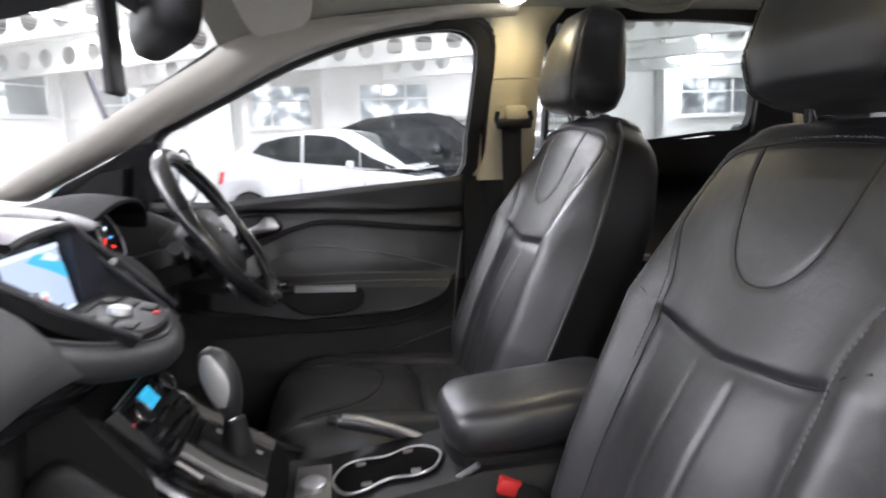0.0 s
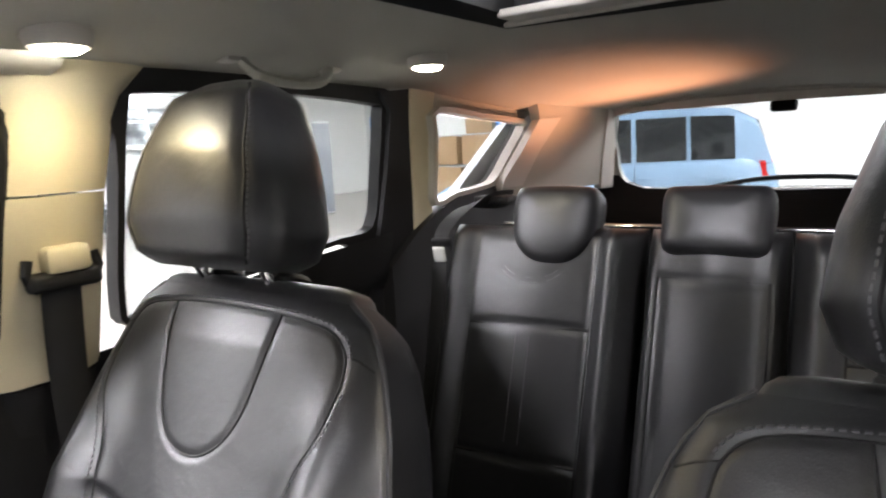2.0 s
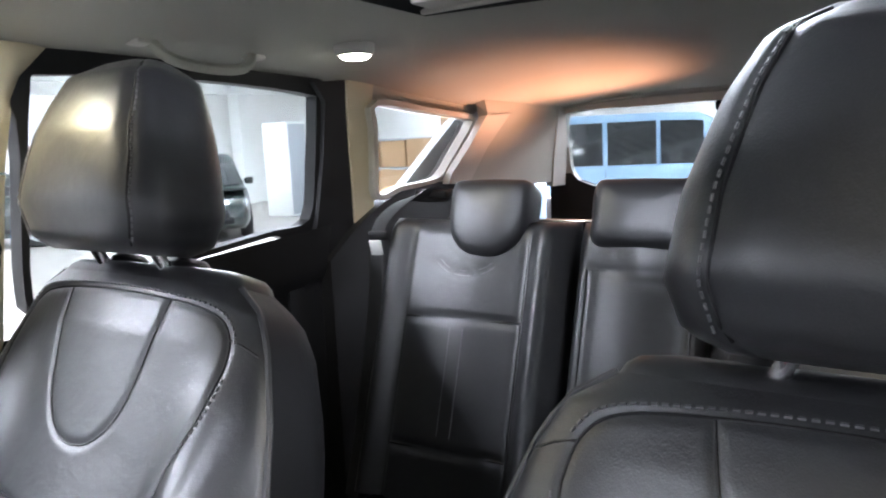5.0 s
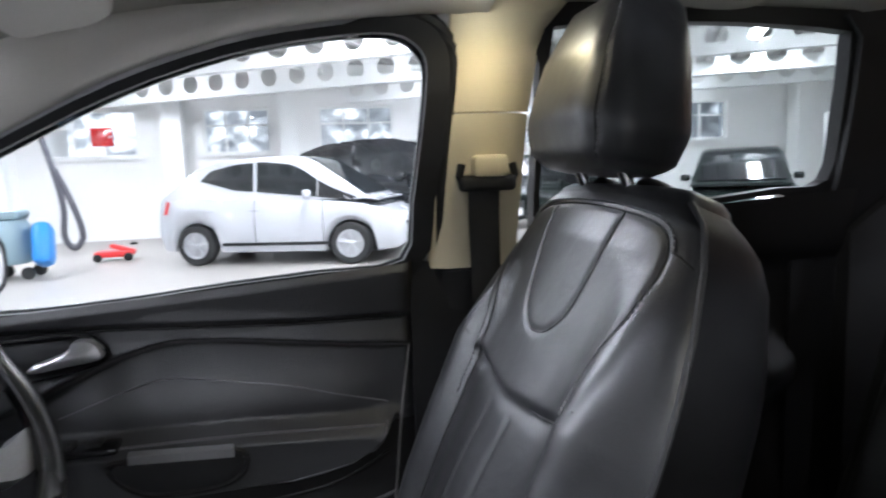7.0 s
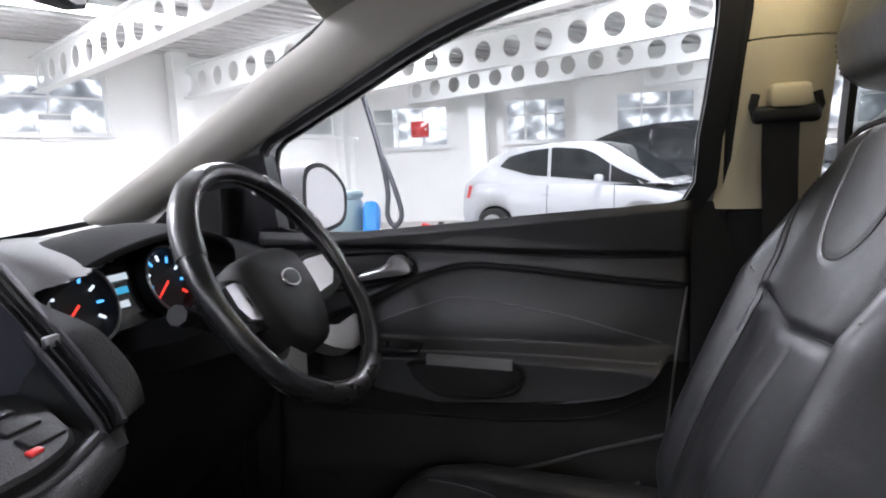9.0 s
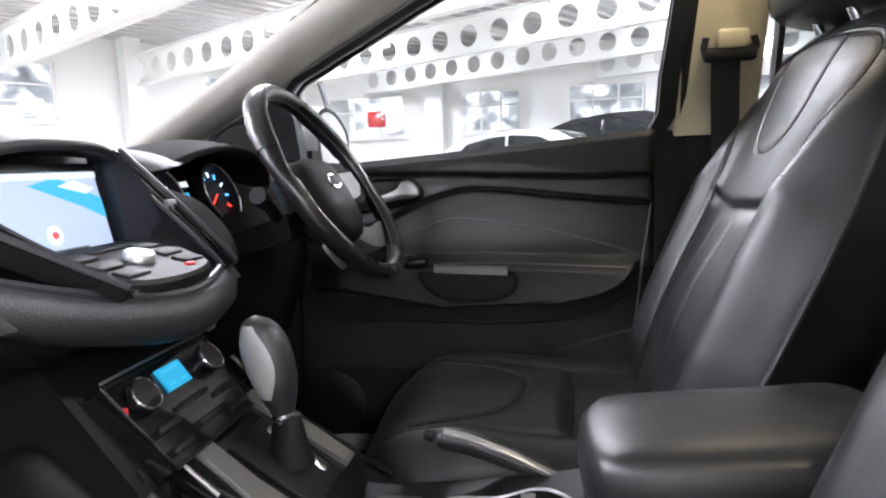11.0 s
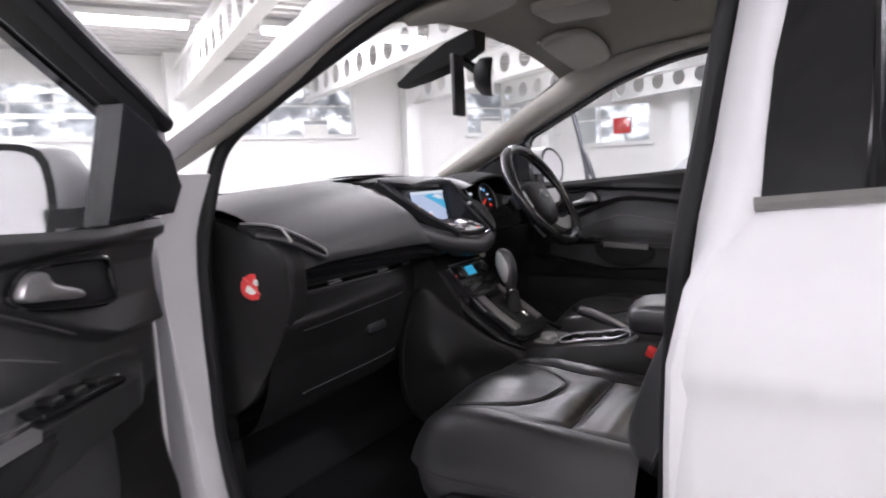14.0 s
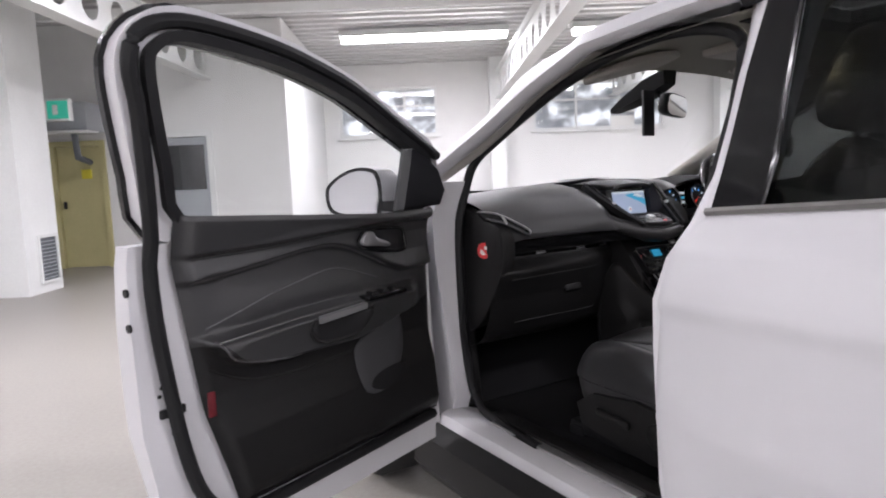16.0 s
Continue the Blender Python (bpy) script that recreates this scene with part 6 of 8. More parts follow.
spanel([(-0.004 + 0.0042 * a, -0.016 + 0.0042 * b) for a, b in ring12], SCREEN_RD, "screen_mark", 0.0036)
for k, (xa, xb, hh) in enumerate(((-0.070, -0.030, -0.044), (-0.02, 0.03, -0.044), (0.04, 0.075, -0.044), (-0.03, 0.04, -0.036))):
    spanel([(xa, hh), (xb, hh), (xb, hh + 0.004), (xa, hh + 0.004)], OUTDARK if k == 3 else SCREEN_WH, "screen_caption", 0.0028)
# control ledge
LC = Vector((CXS + 0.004, 0.096, 1.046))
LN = Vector((0, -0.25, 0.968)).normalized()
LU = Vector((0, 0.968, 0.25)).normalized()
lp = lambda x, h, o=0.0: LC + Vector((x, 0, 0)) + LU * h + LN * o
oo = smooth_path([lp(-0.10, 0.058), lp(-0.085, -0.01), lp(-0.06, -0.045), lp(0, -0.056), lp(0.06, -0.045), lp(0.085, -0.01), lp(0.10, 0.058), lp(0, 0.066)], 4, True)
P("control_ledge", loft([[p - LN * 0.02 for p in oo], [p + LN * 0.012 for p in oo], [LC + (p - LC) * 0.94 + LN * 0.016 for p in oo]]), PLASTIC, dash, "audio control panel", 40)
P("volume_knob", lathe(lp(0, 0.004, 0.014), LN, [(0.0165, 0), (0.016, 0.009), (0.014, 0.011), (0.004, 0.0105)], 24), SILVER, dash, "silver volume knob")
for q in (-1, 1):
    for h in (0.034, 0.006, -0.022):
        P("button_gap", box(tuple(lp(q * (0.052 - 0.1 * max(0.0, -h)), h, 0.0145)), (0.0385, 0.0225, 0.004), 0.002, (14, 0, 0)), SEAM, dash)
        P("audio_button", box(tuple(lp(q * (0.052 - 0.1 * max(0.0, -h)), h, 0.016)), (0.036, 0.020, 0.006), 0.002, (14, 0, 0)), PLASTIC, dash)
P("button_row", box(tuple(lp(0, 0.044, 0.016)), (0.06, 0.010, 0.005), 0.002, (14, 0, 0)), PLASTIC, dash)
P("hazard_button", box(tuple(lp(0.030, -0.036, 0.016)), (0.014, 0.008, 0.005), 0.002, (14, 0, 0)), RED, dash)
# climate panel in its tower
P("stack_tower", loft([[Vector((x, y, z)) for y, z in ((0.30, 1.0), (0.14, 0.985), (0.110, 0.944), (0.048, 0.861), (0.03, 0.80), (0.30, 0.80))] for x in (-0.148, -0.140, 0.062, 0.070)]), PLASTIC, dash, "black lower centre stack", 30)
KC = Vector((-0.040, 0.068, 0.922))
KN = Vector((0, -0.80, 0.60)).normalized()
KU = Vector((0, 0.60, 0.80)).normalized()
kp = lambda x, h, o=0.0: KC + Vector((x, 0, 0)) + KU * h + KN * o
kq = [kp(-0.092, 0.036), kp(0.092, 0.036), kp(0.080, -0.066), kp(-0.080, -0.066)]
cp = P("climate_panel", loft([[p - KN * 0.03 for p in kq], [p + KN * 0.004 for p in kq]]), GLOSSB, dash, "gloss black climate panel")
P("climate_brow", tube([kp(-0.090, 0.041, 0.006), kp(-0.03, 0.0415, 0.007), kp(0.03, 0.0415, 0.007), kp(0.088, 0.041, 0.006)], 0.0017, 6), SILVER, cp, "thin silver trim above the climate panel")
P("climate_rim", tube([p + KN * 0.005 for p in kq], 0.0022, 6, True), PLASTIC, cp)
P("climate_display", loft([[kp(x, h, o) for x, h in ((-0.021, 0.0), (0.021, 0.0), (0.021, 0.027), (-0.021, 0.027))] for o in (0.0045, 0.0075)]), LCD, cp, "lit cyan climate display")
for xa, xb, hh, th in ((-0.016, 0.016, 0.021, 0.0022), (-0.016, -0.004, 0.005, 0.0022), (0.006, 0.016, 0.005, 0.0022)):
    P("display_bar", loft([[kp(x, h, o) for x, h in ((xa, hh), (xb, hh), (xb, hh + th), (xa, hh + th))] for o in (0.0078, 0.0082)]), SCREEN_CY, cp)
for q in (-1, 1):
    P("climate_knob", lathe(kp(q * 0.062, 0.010, 0.004), KN, [(0.018, 0), (0.018, 0.010), (0.0165, 0.013), (0.004, 0.013)], 20), GLOSSB, cp, "chrome-ringed temperature knob")
    P("knob_ring", tube([kp(q * 0.062 + math.cos(a) * 0.0172, 0.010 + math.sin(a) * 0.0172, 0.0165) for a in np.linspace(0, 2 * math.pi, 25)[:-1]], 0.0012, 5, True), CHROME, cp)
    for h in (-0.028, -0.052):
        P("climate_button", box(tuple(kp(q * 0.058, h, 0.006)), (0.034, 0.008, 0.015), 0.002, (53, 0, 0)), PLASTIC, cp)
for xx in (-0.02, 0.0, 0.02):
    P("climate_button", box(tuple(kp(xx, -0.018, 0.006)), (0.015, 0.006, 0.010), 0.002, (53, 0, 0)), PLASTIC, cp)
P("climate_button", box(tuple(kp(0, -0.045, 0.006)), (0.05, 0.008, 0.022), 0.002, (53, 0, 0)), PLASTIC, cp)
P("seat_heat_light", box(tuple(kp(-0.086, 0.006, 0.004)), (0.004, 0.005, 0.009), 0.001), RED, cp)
P("starter_button", lathe(kp(0.102, 0.052, 0.010), KN, [(0.015, 0), (0.015, 0.006), (0.010, 0.008)], 18), SILVER, dash, "round silver start button")

# instrument cluster under its hood
def hood(u, v, drop_=0.0):
    """The visor: u across, v from its front lip to the dash."""
    arch = math.sin(math.pi * min(1.0, max(0.0, u))) ** 0.45
    x = 0.165 + 0.41 * u
    lip_z = 1.128 + (0.056 + 0.020 * u) * arch
    return Vector((x, 0.222 - 0.018 * arch + 0.20 * v, lip_z + (0.016 * math.sin(math.pi * min(1.0, v * 1.1)) - 0.006 * v) * arch - drop_))


P("cluster_hood", join(grid(hood, 40, 10), grid(lambda u, v: hood(u, v, 0.010), 40, 10), grid(lambda u, v: hood(u, 0.0, 0.010 * v) - Vector((0, 0.004 * math.sin(math.pi * v), 0)), 40, 3)), MATTE, dash, "dark visor over the instruments", 60)
CL0 = Vector((0.372, 0.285, 1.103))
CN = Vector((0, -0.94, 0.34)).normalized()
CUp = Vector((0, 0.34, 0.94)).normalized()
ip = lambda x, h, o=0.0: CL0 + Vector((x, 0, 0)) + CUp * h + CN * o
P("cluster_face", loft([[ip(x, h, o) for x, h in ((-0.185, -0.07), (0.185, -0.07), (0.19, 0.05), (0.10, 0.075), (-0.10, 0.075), (-0.19, 0.05))] for o in (-0.02, 0.0)]), GLOSSB, dash, "black instrument cluster")
for q in (-1, 1):
    gc = ip(q * 0.092, 0.002, 0.004)
    g = P("gauge", lathe(gc, CN, [(0.058, 0.0), (0.058, 0.016), (0.053, 0.020), (0.050, 0.012), (0.046, 0.002)], 28), BLACK, dash, "round gauge with lit blue ticks")
    P("gauge_rim", tube([gc + CN * 0.020 + Vector((math.cos(a) * 0.056, 0, 0)) + CUp * (math.sin(a) * 0.056) for a in np.linspace(0, 2 * math.pi, 30)[:-1]], 0.0022, 6, True), SILVER, g)
    for k in range(9):
        a = radians(215 - 31 * k)
        r0, r1 = 0.035, 0.045
        mt = GAUGE_R if k == 0 or (q > 0 and k == 8) else (GAUGE_B if k % 2 else GAUGE_W)
        P("gauge_tick", tube([gc + CN * 0.006 + Vector((math.cos(a) * r, 0, 0)) + CUp * (math.sin(a) * r) for r in (r0, r1)], 0.0022, 5), mt, g)
    P("gauge_needle", tube([gc + CN * 0.009, gc + CN * 0.009 + Vector((-0.028, 0, 0)) - CUp * 0.018], 0.0018, 5), GAUGE_R, g)
P("trip_display", loft([[ip(x, h, o) for x, h in ((-0.026, -0.030), (0.026, -0.030), (0.026, 0.044), (-0.026, 0.044))] for o in (0.002, 0.006)]), GLOSSB, dash, "small trip display")
for k, mt in enumerate((SCREEN_WH, SCREEN_CY, SCREEN_WH)):
    P("trip_line", loft([[ip(x, 0.028 - k * 0.020 + h, o) for x, h in ((-0.02, -0.005), (0.018 - 0.008 * k, -0.005), (0.018 - 0.008 * k, 0.005), (-0.02, 0.005))] for o in (0.0065, 0.0075)]), mt, dash)
P("column_shroud", loft([[Vector((0.373 + x, y, zc + z)) for x, z in ((-0.055, -0.03), (0.055, -0.03), (0.065, 0.01), (0.04, 0.042), (-0.04, 0.042), (-0.065, 0.01))] for y, zc in ((0.26, 1.02), (0.14, 1.05), (0.075, 1.07))]), PLASTIC, dash, "black steering column shroud", 40)
for q in (-1, 1):
    P("stalk", tube(smooth_path([(0.373 + q * 0.05, 0.10, 1.07), (0.373 + q * 0.10, 0.085, 1.09), (0.373 + q * 0.165, 0.075, 1.115)], 5), [0.010] * 8 + [0.013] * 3, 8), BLACK, dash, "black column stalk")
P("knee_panel", loft([[Vector((x, y, z)) for y, z in ((0.225, 1.035), (0.20, 1.0), (0.20, 0.95), (0.25, 0.80), (0.32, 0.72), (0.40, 0.80), (0.36, 1.035))] for x in (0.14, 0.70)]), PLASTIC, dash, "black lower dash panel", 30)

# warning sticker on the dash end
stk = thing("warning_sticker", (-0.716, 0.191, 0.995), "round red airbag warning sticker on the dash end", "sticker")
sn = Vector((-0.93, -0.36, 0.05)).normalized()
sc0 = Vector((-0.716, 0.186, 0.998))
P("sticker_disc", disc(sc0, sn, 0.026, 0.002, 28), REDSTICK, stk)
P("sticker_pad", disc(sc0 + Vector((0.004, 0.002, 0)), sn, 0.031, 0.003, 24), PLASTIC, stk)
su = Vector((0, 0, 1))
sr = sn.cross(su).normalized()
for pts in ([(-0.012, 0.012), (-0.004, 0.016), (0.0, 0.008), (-0.006, 0.002), (-0.014, 0.004)], [(-0.002, -0.002), (0.012, 0.004), (0.016, -0.008), (0.004, -0.016), (-0.006, -0.012)]):
    P("sticker_symbol", loft([[sc0 + sn * (0.0022 + o) + sr * x + su * z for x, z in pts] for o in (0, 0.0006)]), PAPER, stk)
P("sticker_bar", tube([sc0 + sn * 0.003 + sr * x + su * x for x in (-0.019, 0.019)], 0.0022, 5), RED, stk)

# ---- steering wheel ----
wh = thing("steering_wheel", (0.374, 0.027, 1.10), "black leather steering wheel with silver spoke trims", "steering wheel")
WC = Vector((0.390, 0.027, 1.125))
WUp = Vector((0.0, 0.53, 0.848)).normalized()
WN = Vector((0, -0.848, 0.53)).normalized()
wp = lambda x, h, o=0.0: WC + Vector((x, 0, 0)) + WUp * h + WN * o
hp = lambda x, h, o=0.0: wp(x, h, o - 0.034)   # the hub lies behind the rim
RW = 0.178
P("rim", tube([wp(math.cos(a) * RW, math.sin(a) * RW) for a in np.linspace(0, 2 * math.pi, 73)[:-1]], 0.0165, 12, True, flat=0.86), GRIP, wh, "black leather rim")
P("rim_seam", tube([wp(math.cos(a) * (RW - 0.0155), math.sin(a) * (RW - 0.0155), 0.003) for a in np.linspace(0, 2 * math.pi, 73)[:-1]], 0.0013, 5, True), PIPING, wh)
for a0, a1 in ((20, 60), (120, 160)):
    P("grip_pad", tube([wp(math.cos(radians(a)) * RW, math.sin(radians(a)) * RW) for a in np.linspace(a0, a1, 12)], 0.0185, 12, flat=0.86), GRIP, wh, "thumb grip pad")
hubp = smooth_path([(a, b, 0) for a, b in [(-0.080, 0.036), (-0.045, 0.058), (0.045, 0.058), (0.080, 0.036), (0.078, -0.030), (0.048, -0.082), (0, -0.096), (-0.048, -0.082), (-0.078, -0.030)]], 4, True)
P("airbag_cover", loft([[hp(p.x * k, p.y * k - 0.005, o) for p in hubp] for k, o in ((1.0, -0.025), (1.04, 0.0), (1.0, 0.022), (0.85, 0.032), (0.4, 0.037))]), PLASTIC, wh, "black airbag cover", 60)
P("badge", disc(hp(0, 0.0, 0.036), WN, 0.024, 0.005, 28, 0.62), CHROME, wh, "oval chrome badge")
P("badge_field", disc(hp(0, 0.0, 0.0405), WN, 0.020, 0.002, 28, 0.56), OUTDARK, wh)
for q in (-1, 1):
    sp = [(0.062, 0.026), (0.120, 0.030), (0.172, 0.022), (0.172, -0.030), (0.120, -0.046), (0.066, -0.048)]
    P("spoke", loft([[hp(q * x, h, o + 0.28 * max(0.0, x - 0.08)) for x, h in sp] for o in (-0.018, 0.004, 0.010)]), GLOSSB, wh, "gloss black side spoke", 40)
    st = [(0.074, 0.016), (0.105, 0.022), (0.140, 0.018), (0.142, -0.012), (0.125, -0.030), (0.084, -0.034), (0.074, -0.020)]
    P("spoke_trim", loft([[hp(q * x, h, o + 0.28 * max(0.0, x - 0.08)) for x, h in st] for o in (0.011, 0.017)]), SILVER, wh, "silver spoke trim", 40)
    P("thumb_button", lathe(hp(q * 0.106, -0.006, 0.016), WN, [(0.017, 0), (0.016, 0.005), (0.006, 0.006)], 18), BLACK, wh)
    lo = [(v.x, v.y) for v in smooth_path([(0.020, -0.092, 0), (0.050, -0.080, 0), (0.090, -0.092, 0), (0.134, -0.090, 0), (0.126, -0.114, 0), (0.100, -0.134, 0), (0.064, -0.126, 0)], 3, True)]
    P("lower_spoke", loft([[hp(q * x, h, o + 0.20 * max(0.0, x - 0.04)) for x, h in lo] for o in (-0.012, 0.006, 0.010)]), SILVER, wh, "silver lower spoke", 40)
P("hub_boss", lathe(hp(0, 0, -0.075), WN, [(0.05, 0), (0.055, 0.03), (0.06, 0.06)], 20), BLACK, wh)

# ---- centre console ----
con = thing("centre_console", (0, -0.2, 0.45), "black centre console with gear lever, cup holders and silver trim", "console")
cz = [(0.16, 0.845), (0.10, 0.835), (0.05, 0.800), (0.0, 0.770), (-0.10, 0.752), (-0.16, 0.750), (-0.26, 0.765), (-0.37, 0.782), (-0.40, 0.79), (-0.62, 0.79), (-0.68, 0.70), (-0.70, 0.45)]
P("console_body", loft([[Vector((x * w, y, z)) for x, z in ((-1, 0.43), (-1, h - 0.05), (-0.95, h - 0.012), (-0.84, h), (0.84, h), (0.95, h - 0.012), (1, h - 0.05), (1, 0.43))] for y, h, w in
                        [(y, h, lerp([-0.7, -0.1, 0.05, 0.16], [0.105, 0.110, 0.125, 0.135], y)) for y, h in cz]]), PLASTIC, con, "black console body", 40)
for q in (-1, 1):
    fl = smooth_path([(0.122, -0.12, 0.735), (0.134, -0.02, 0.785), (0.146, 0.08, 0.850), (0.152, 0.15, 0.905), (0.160, 0.20, 0.86), (0.168, 0.235, 0.72), (0.160, 0.225, 0.57), (0.145, 0.12, 0.50), (0.130, -0.03, 0.52), (0.120, -0.12, 0.60)], 5, True)
    fm = Vector((0.150, 0.07, 0.70))
    P("console_flank", loft([[Vector((q * (0.10 if k > 1.0 else x_ + o), y_, z_)) for x_, y_, z_ in [(fm.x + (p_.x - fm.x), fm.y + (p_.y - fm.y) * min(k, 1.0), fm.z + (p_.z - fm.z) * min(k, 1.0)) for p_ in fl]] for k, o in ((1.1, 0.0), (1.0, 0.002), (0.97, 0.010), (0.90, 0.014), (0.5, 0.018), (0.05, 0.020))]), PLASTIC, con, "soft knee pad beside the console", 60)
    P("flank_seam", tube([Vector((q * (p_.x + 0.0155), fm.y + (p_.y - fm.y) * 0.86, fm.z + (p_.z - fm.z) * 0.86)) for p_ in fl[20:48]], 0.0016, 5), SEAM, con)
    P("flank_trim", tube(smooth_path([(q * 0.128, 0.095, 0.905), (q * 0.132, 0.03, 0.835), (q * 0.130, -0.06, 0.775), (q * 0.122, -0.125, 0.752)], 5), [0.005] * 3 + [0.010] * 8 + [0.007] * 5, 8), GLOSSB, con, "gloss black side trim")
# gear selector
gs = smooth_path([(-0.082, -0.100, 0.772), (0.082, -0.100, 0.772), (0.090, -0.04, 0.812), (0.080, 0.045, 0.872), (-0.086, 0.045, 0.872), (-0.092, -0.04, 0.812)], 4, True)
GSN = Vector((0, -0.55, 0.83))
gin = lambda p, k, o: Vector((p.x * k, -0.03 + (p.y + 0.03) * k, 0.818 + (p.z - 0.818) * k)) + GSN * o
P("gear_surround", loft([[gin(p, 1.02, -0.06) for p in gs], [gin(p, 1.03, -0.008) for p in gs], [gin(p, 0.985, 0.003) for p in gs]]), GLOSSB, con, "gloss black gear surround", 40)
for q in (-1, 1):
    sl = [(q * 0.086, -0.080, 0.788), (q * 0.090, -0.03, 0.820), (q * 0.078, 0.046, 0.874), (q * 0.052, 0.046, 0.874), (q * 0.058, -0.02, 0.826), (q * 0.060, -0.080, 0.788)]
    P("gear_side_trim", loft([[Vector(v_) + GSN * 0.001 for v_ in sl], [Vector(v_) + GSN * 0.006 for v_ in sl], [gin(Vector(v_), 0.985, 0.008) for v_ in sl]]), SATIN, con, "satin grey gear side trim", 40)
P("gear_surround_trim", tube([gin(p, 1.03, -0.008) for p in gs], 0.0020, 6, True), GLOSSB, con, "gloss gear surround edge")
P("gear_surround_foot", tube([gin(p, 1.06, -0.020) for p in gs], 0.0022, 6, True), GLOSSB, con)
P("gear_line", tube([Vector((-0.098, 0.048, 0.880)), Vector((-0.100, 0.022, 0.858)), Vector((-0.101, -0.004, 0.836))], 0.0022, 6), SILVER, con, "short silver accent beside the gear lever")
P("gear_gate", box((0.0, -0.032, 0.824), (0.085, 0.115, 0.008), 0.003, (35, 0, 0)), BLACK, con)
P("gate_slot", box((0.022, -0.036, 0.828), (0.016, 0.085, 0.008), 0.003, (35, 0, 0)), CHROME, con, "bright selector slot")
KNOB = [(-0.040, 0.815, 0.008, 0.008), (-0.036, 0.860, 0.009, 0.010), (-0.032, 0.884, 0.012, 0.016), (-0.029, 0.900, 0.017, 0.024), (-0.026, 0.920, 0.021, 0.030), (-0.021, 0.945, 0.023, 0.033), (-0.017, 0.965, 0.022, 0.031), (-0.013, 0.980, 0.018, 0.025), (-0.010, 0.989, 0.011, 0.015), (-0.009, 0.992, 0.003, 0.004)]


def knob_pt(z, a, k=1.0):
    y, rx, ry = (lerp([r[1] for r in KNOB], [r[i] for r in KNOB], z) for i in (0, 2, 3))
    return Vector((-0.002 + math.cos(a) * rx * k, y + math.sin(a) * ry * 0.86 * k, z))


gl = P("gear_lever", loft([[knob_pt(z, a) for a in np.linspace(0, 2 * math.pi, 25)[:-1]] for z in np.linspace(0.815, 0.992, 30)]), LEATHER, con, "black leather gear knob", 60)
P("gear_inlay", grid(lambda u, v: knob_pt(0.902 + 0.082 * v, math.pi + (u - 0.5) * 1.6 * math.sin(math.pi * (0.12 + 0.74 * v)) - 0.30, 1.05), 16, 18), ALLOYS, gl, "silver gear knob inlay", 60)
P("gear_gaiter", loft([[Vector((math.cos(a) * r, -0.036 + math.sin(a) * r * 1.3, z)) for a in np.linspace(0, 2 * math.pi, 17)[:-1]] for r, z in ((0.022, 0.822), (0.019, 0.836), (0.017, 0.846), (0.014, 0.864), (0.012, 0.878))]), BLACK, gl, "leather gaiter", 60)
P("knob_ring", lathe((-0.002, -0.0335, 0.877), (0, 0.12, 1), [(0.0125, 0), (0.0135, 0.002), (0.0125, 0.005)], 16), CHROME, gl)
# switches, cup holders, parking brake, armrest
P("console_knob", lathe((-0.018, -0.146, 0.757), (0, -0.05, 1), [(0.022, 0), (0.021, 0.010), (0.016, 0.014), (0.004, 0.014)], 20), SILVER, con, "round silver rotary switch")
P("switch_plate", box((0.0, -0.146, 0.754), (0.11, 0.056, 0.008), 0.003), SATIN, con, "satin grey switch plate")
cup = smooth_path([(x_ + 0.042, y_ + 0.022, 0) for x_, y_ in [(-0.095, -0.215), (-0.100, -0.245), (-0.086, -0.285), (-0.095, -0.325), (-0.085, -0.357), (-0.045, -0.372), (-0.012, -0.352), (-0.002, -0.325), (-0.012, -0.285), (-0.002, -0.245), (-0.010, -0.215), (-0.05, -0.198)]], 5, True)
cupz = lambda y: lerp([-0.37, -0.26, -0.16], [0.785, 0.768, 0.752], y)
P("cup_holder_rim", tube([Vector((p.x, p.y, cupz(p.y) + 0.003)) for p in cup], 0.0026, 8, True), SILVER, con, "silver cup holder rim")
# thin flat plate; its black stands for the shaded wells
P("cup_holder", loft([[Vector((p.x, p.y, cupz(p.y) + 0.002)) for p in cup], [Vector((-0.010 + (p.x + 0.010) * 0.95, -0.263 + (p.y + 0.263) * 0.95, cupz(p.y) + 0.0035)) for p in cup]]), WELL_SHADE, con, "double cup holder, shade of its depth in the black")
for xx, yy in ((-0.046, -0.228), (0.022, -0.222), (-0.044, -0.305), (0.024, -0.300)):
    P("cup_grip", box((xx, yy, cupz(yy) + 0.005), (0.010, 0.016, 0.005), 0.002), SATIN, con, "grey cup grip")
br = P("parking_brake", tube(smooth_path([(0.103, -0.188, 0.810), (0.103, -0.225, 0.804), (0.102, -0.28, 0.784), (0.100, -0.33, 0.762)], 4), [0.011, 0.013, 0.014, 0.014, 0.0145, 0.0145, 0.014, 0.013, 0.013, 0.012, 0.012, 0.011, 0.010], 10), LEATHER, con, "black leather parking brake lever")
P("brake_trim", tube([(0.092, -0.196, 0.821), (0.091, -0.225, 0.816), (0.089, -0.28, 0.796), (0.087, -0.33, 0.772)], 0.0055, 8), SILVER, br, "silver lever trim")
P("brake_button", lathe((0.103, -0.182, 0.811), (0, 1, 0.2), [(0.007, 0), (0.007, 0.010), (0.004, 0.013)], 12), BLACK, br)
ar = smooth_path([(a, b, 0) for a, b in [(-0.092, -0.40), (-0.07, -0.362), (0, -0.352), (0.07, -0.362), (0.092, -0.40), (0.096, -0.55), (0.085, -0.66), (-0.085, -0.66), (-0.096, -0.55)]], 4, True)
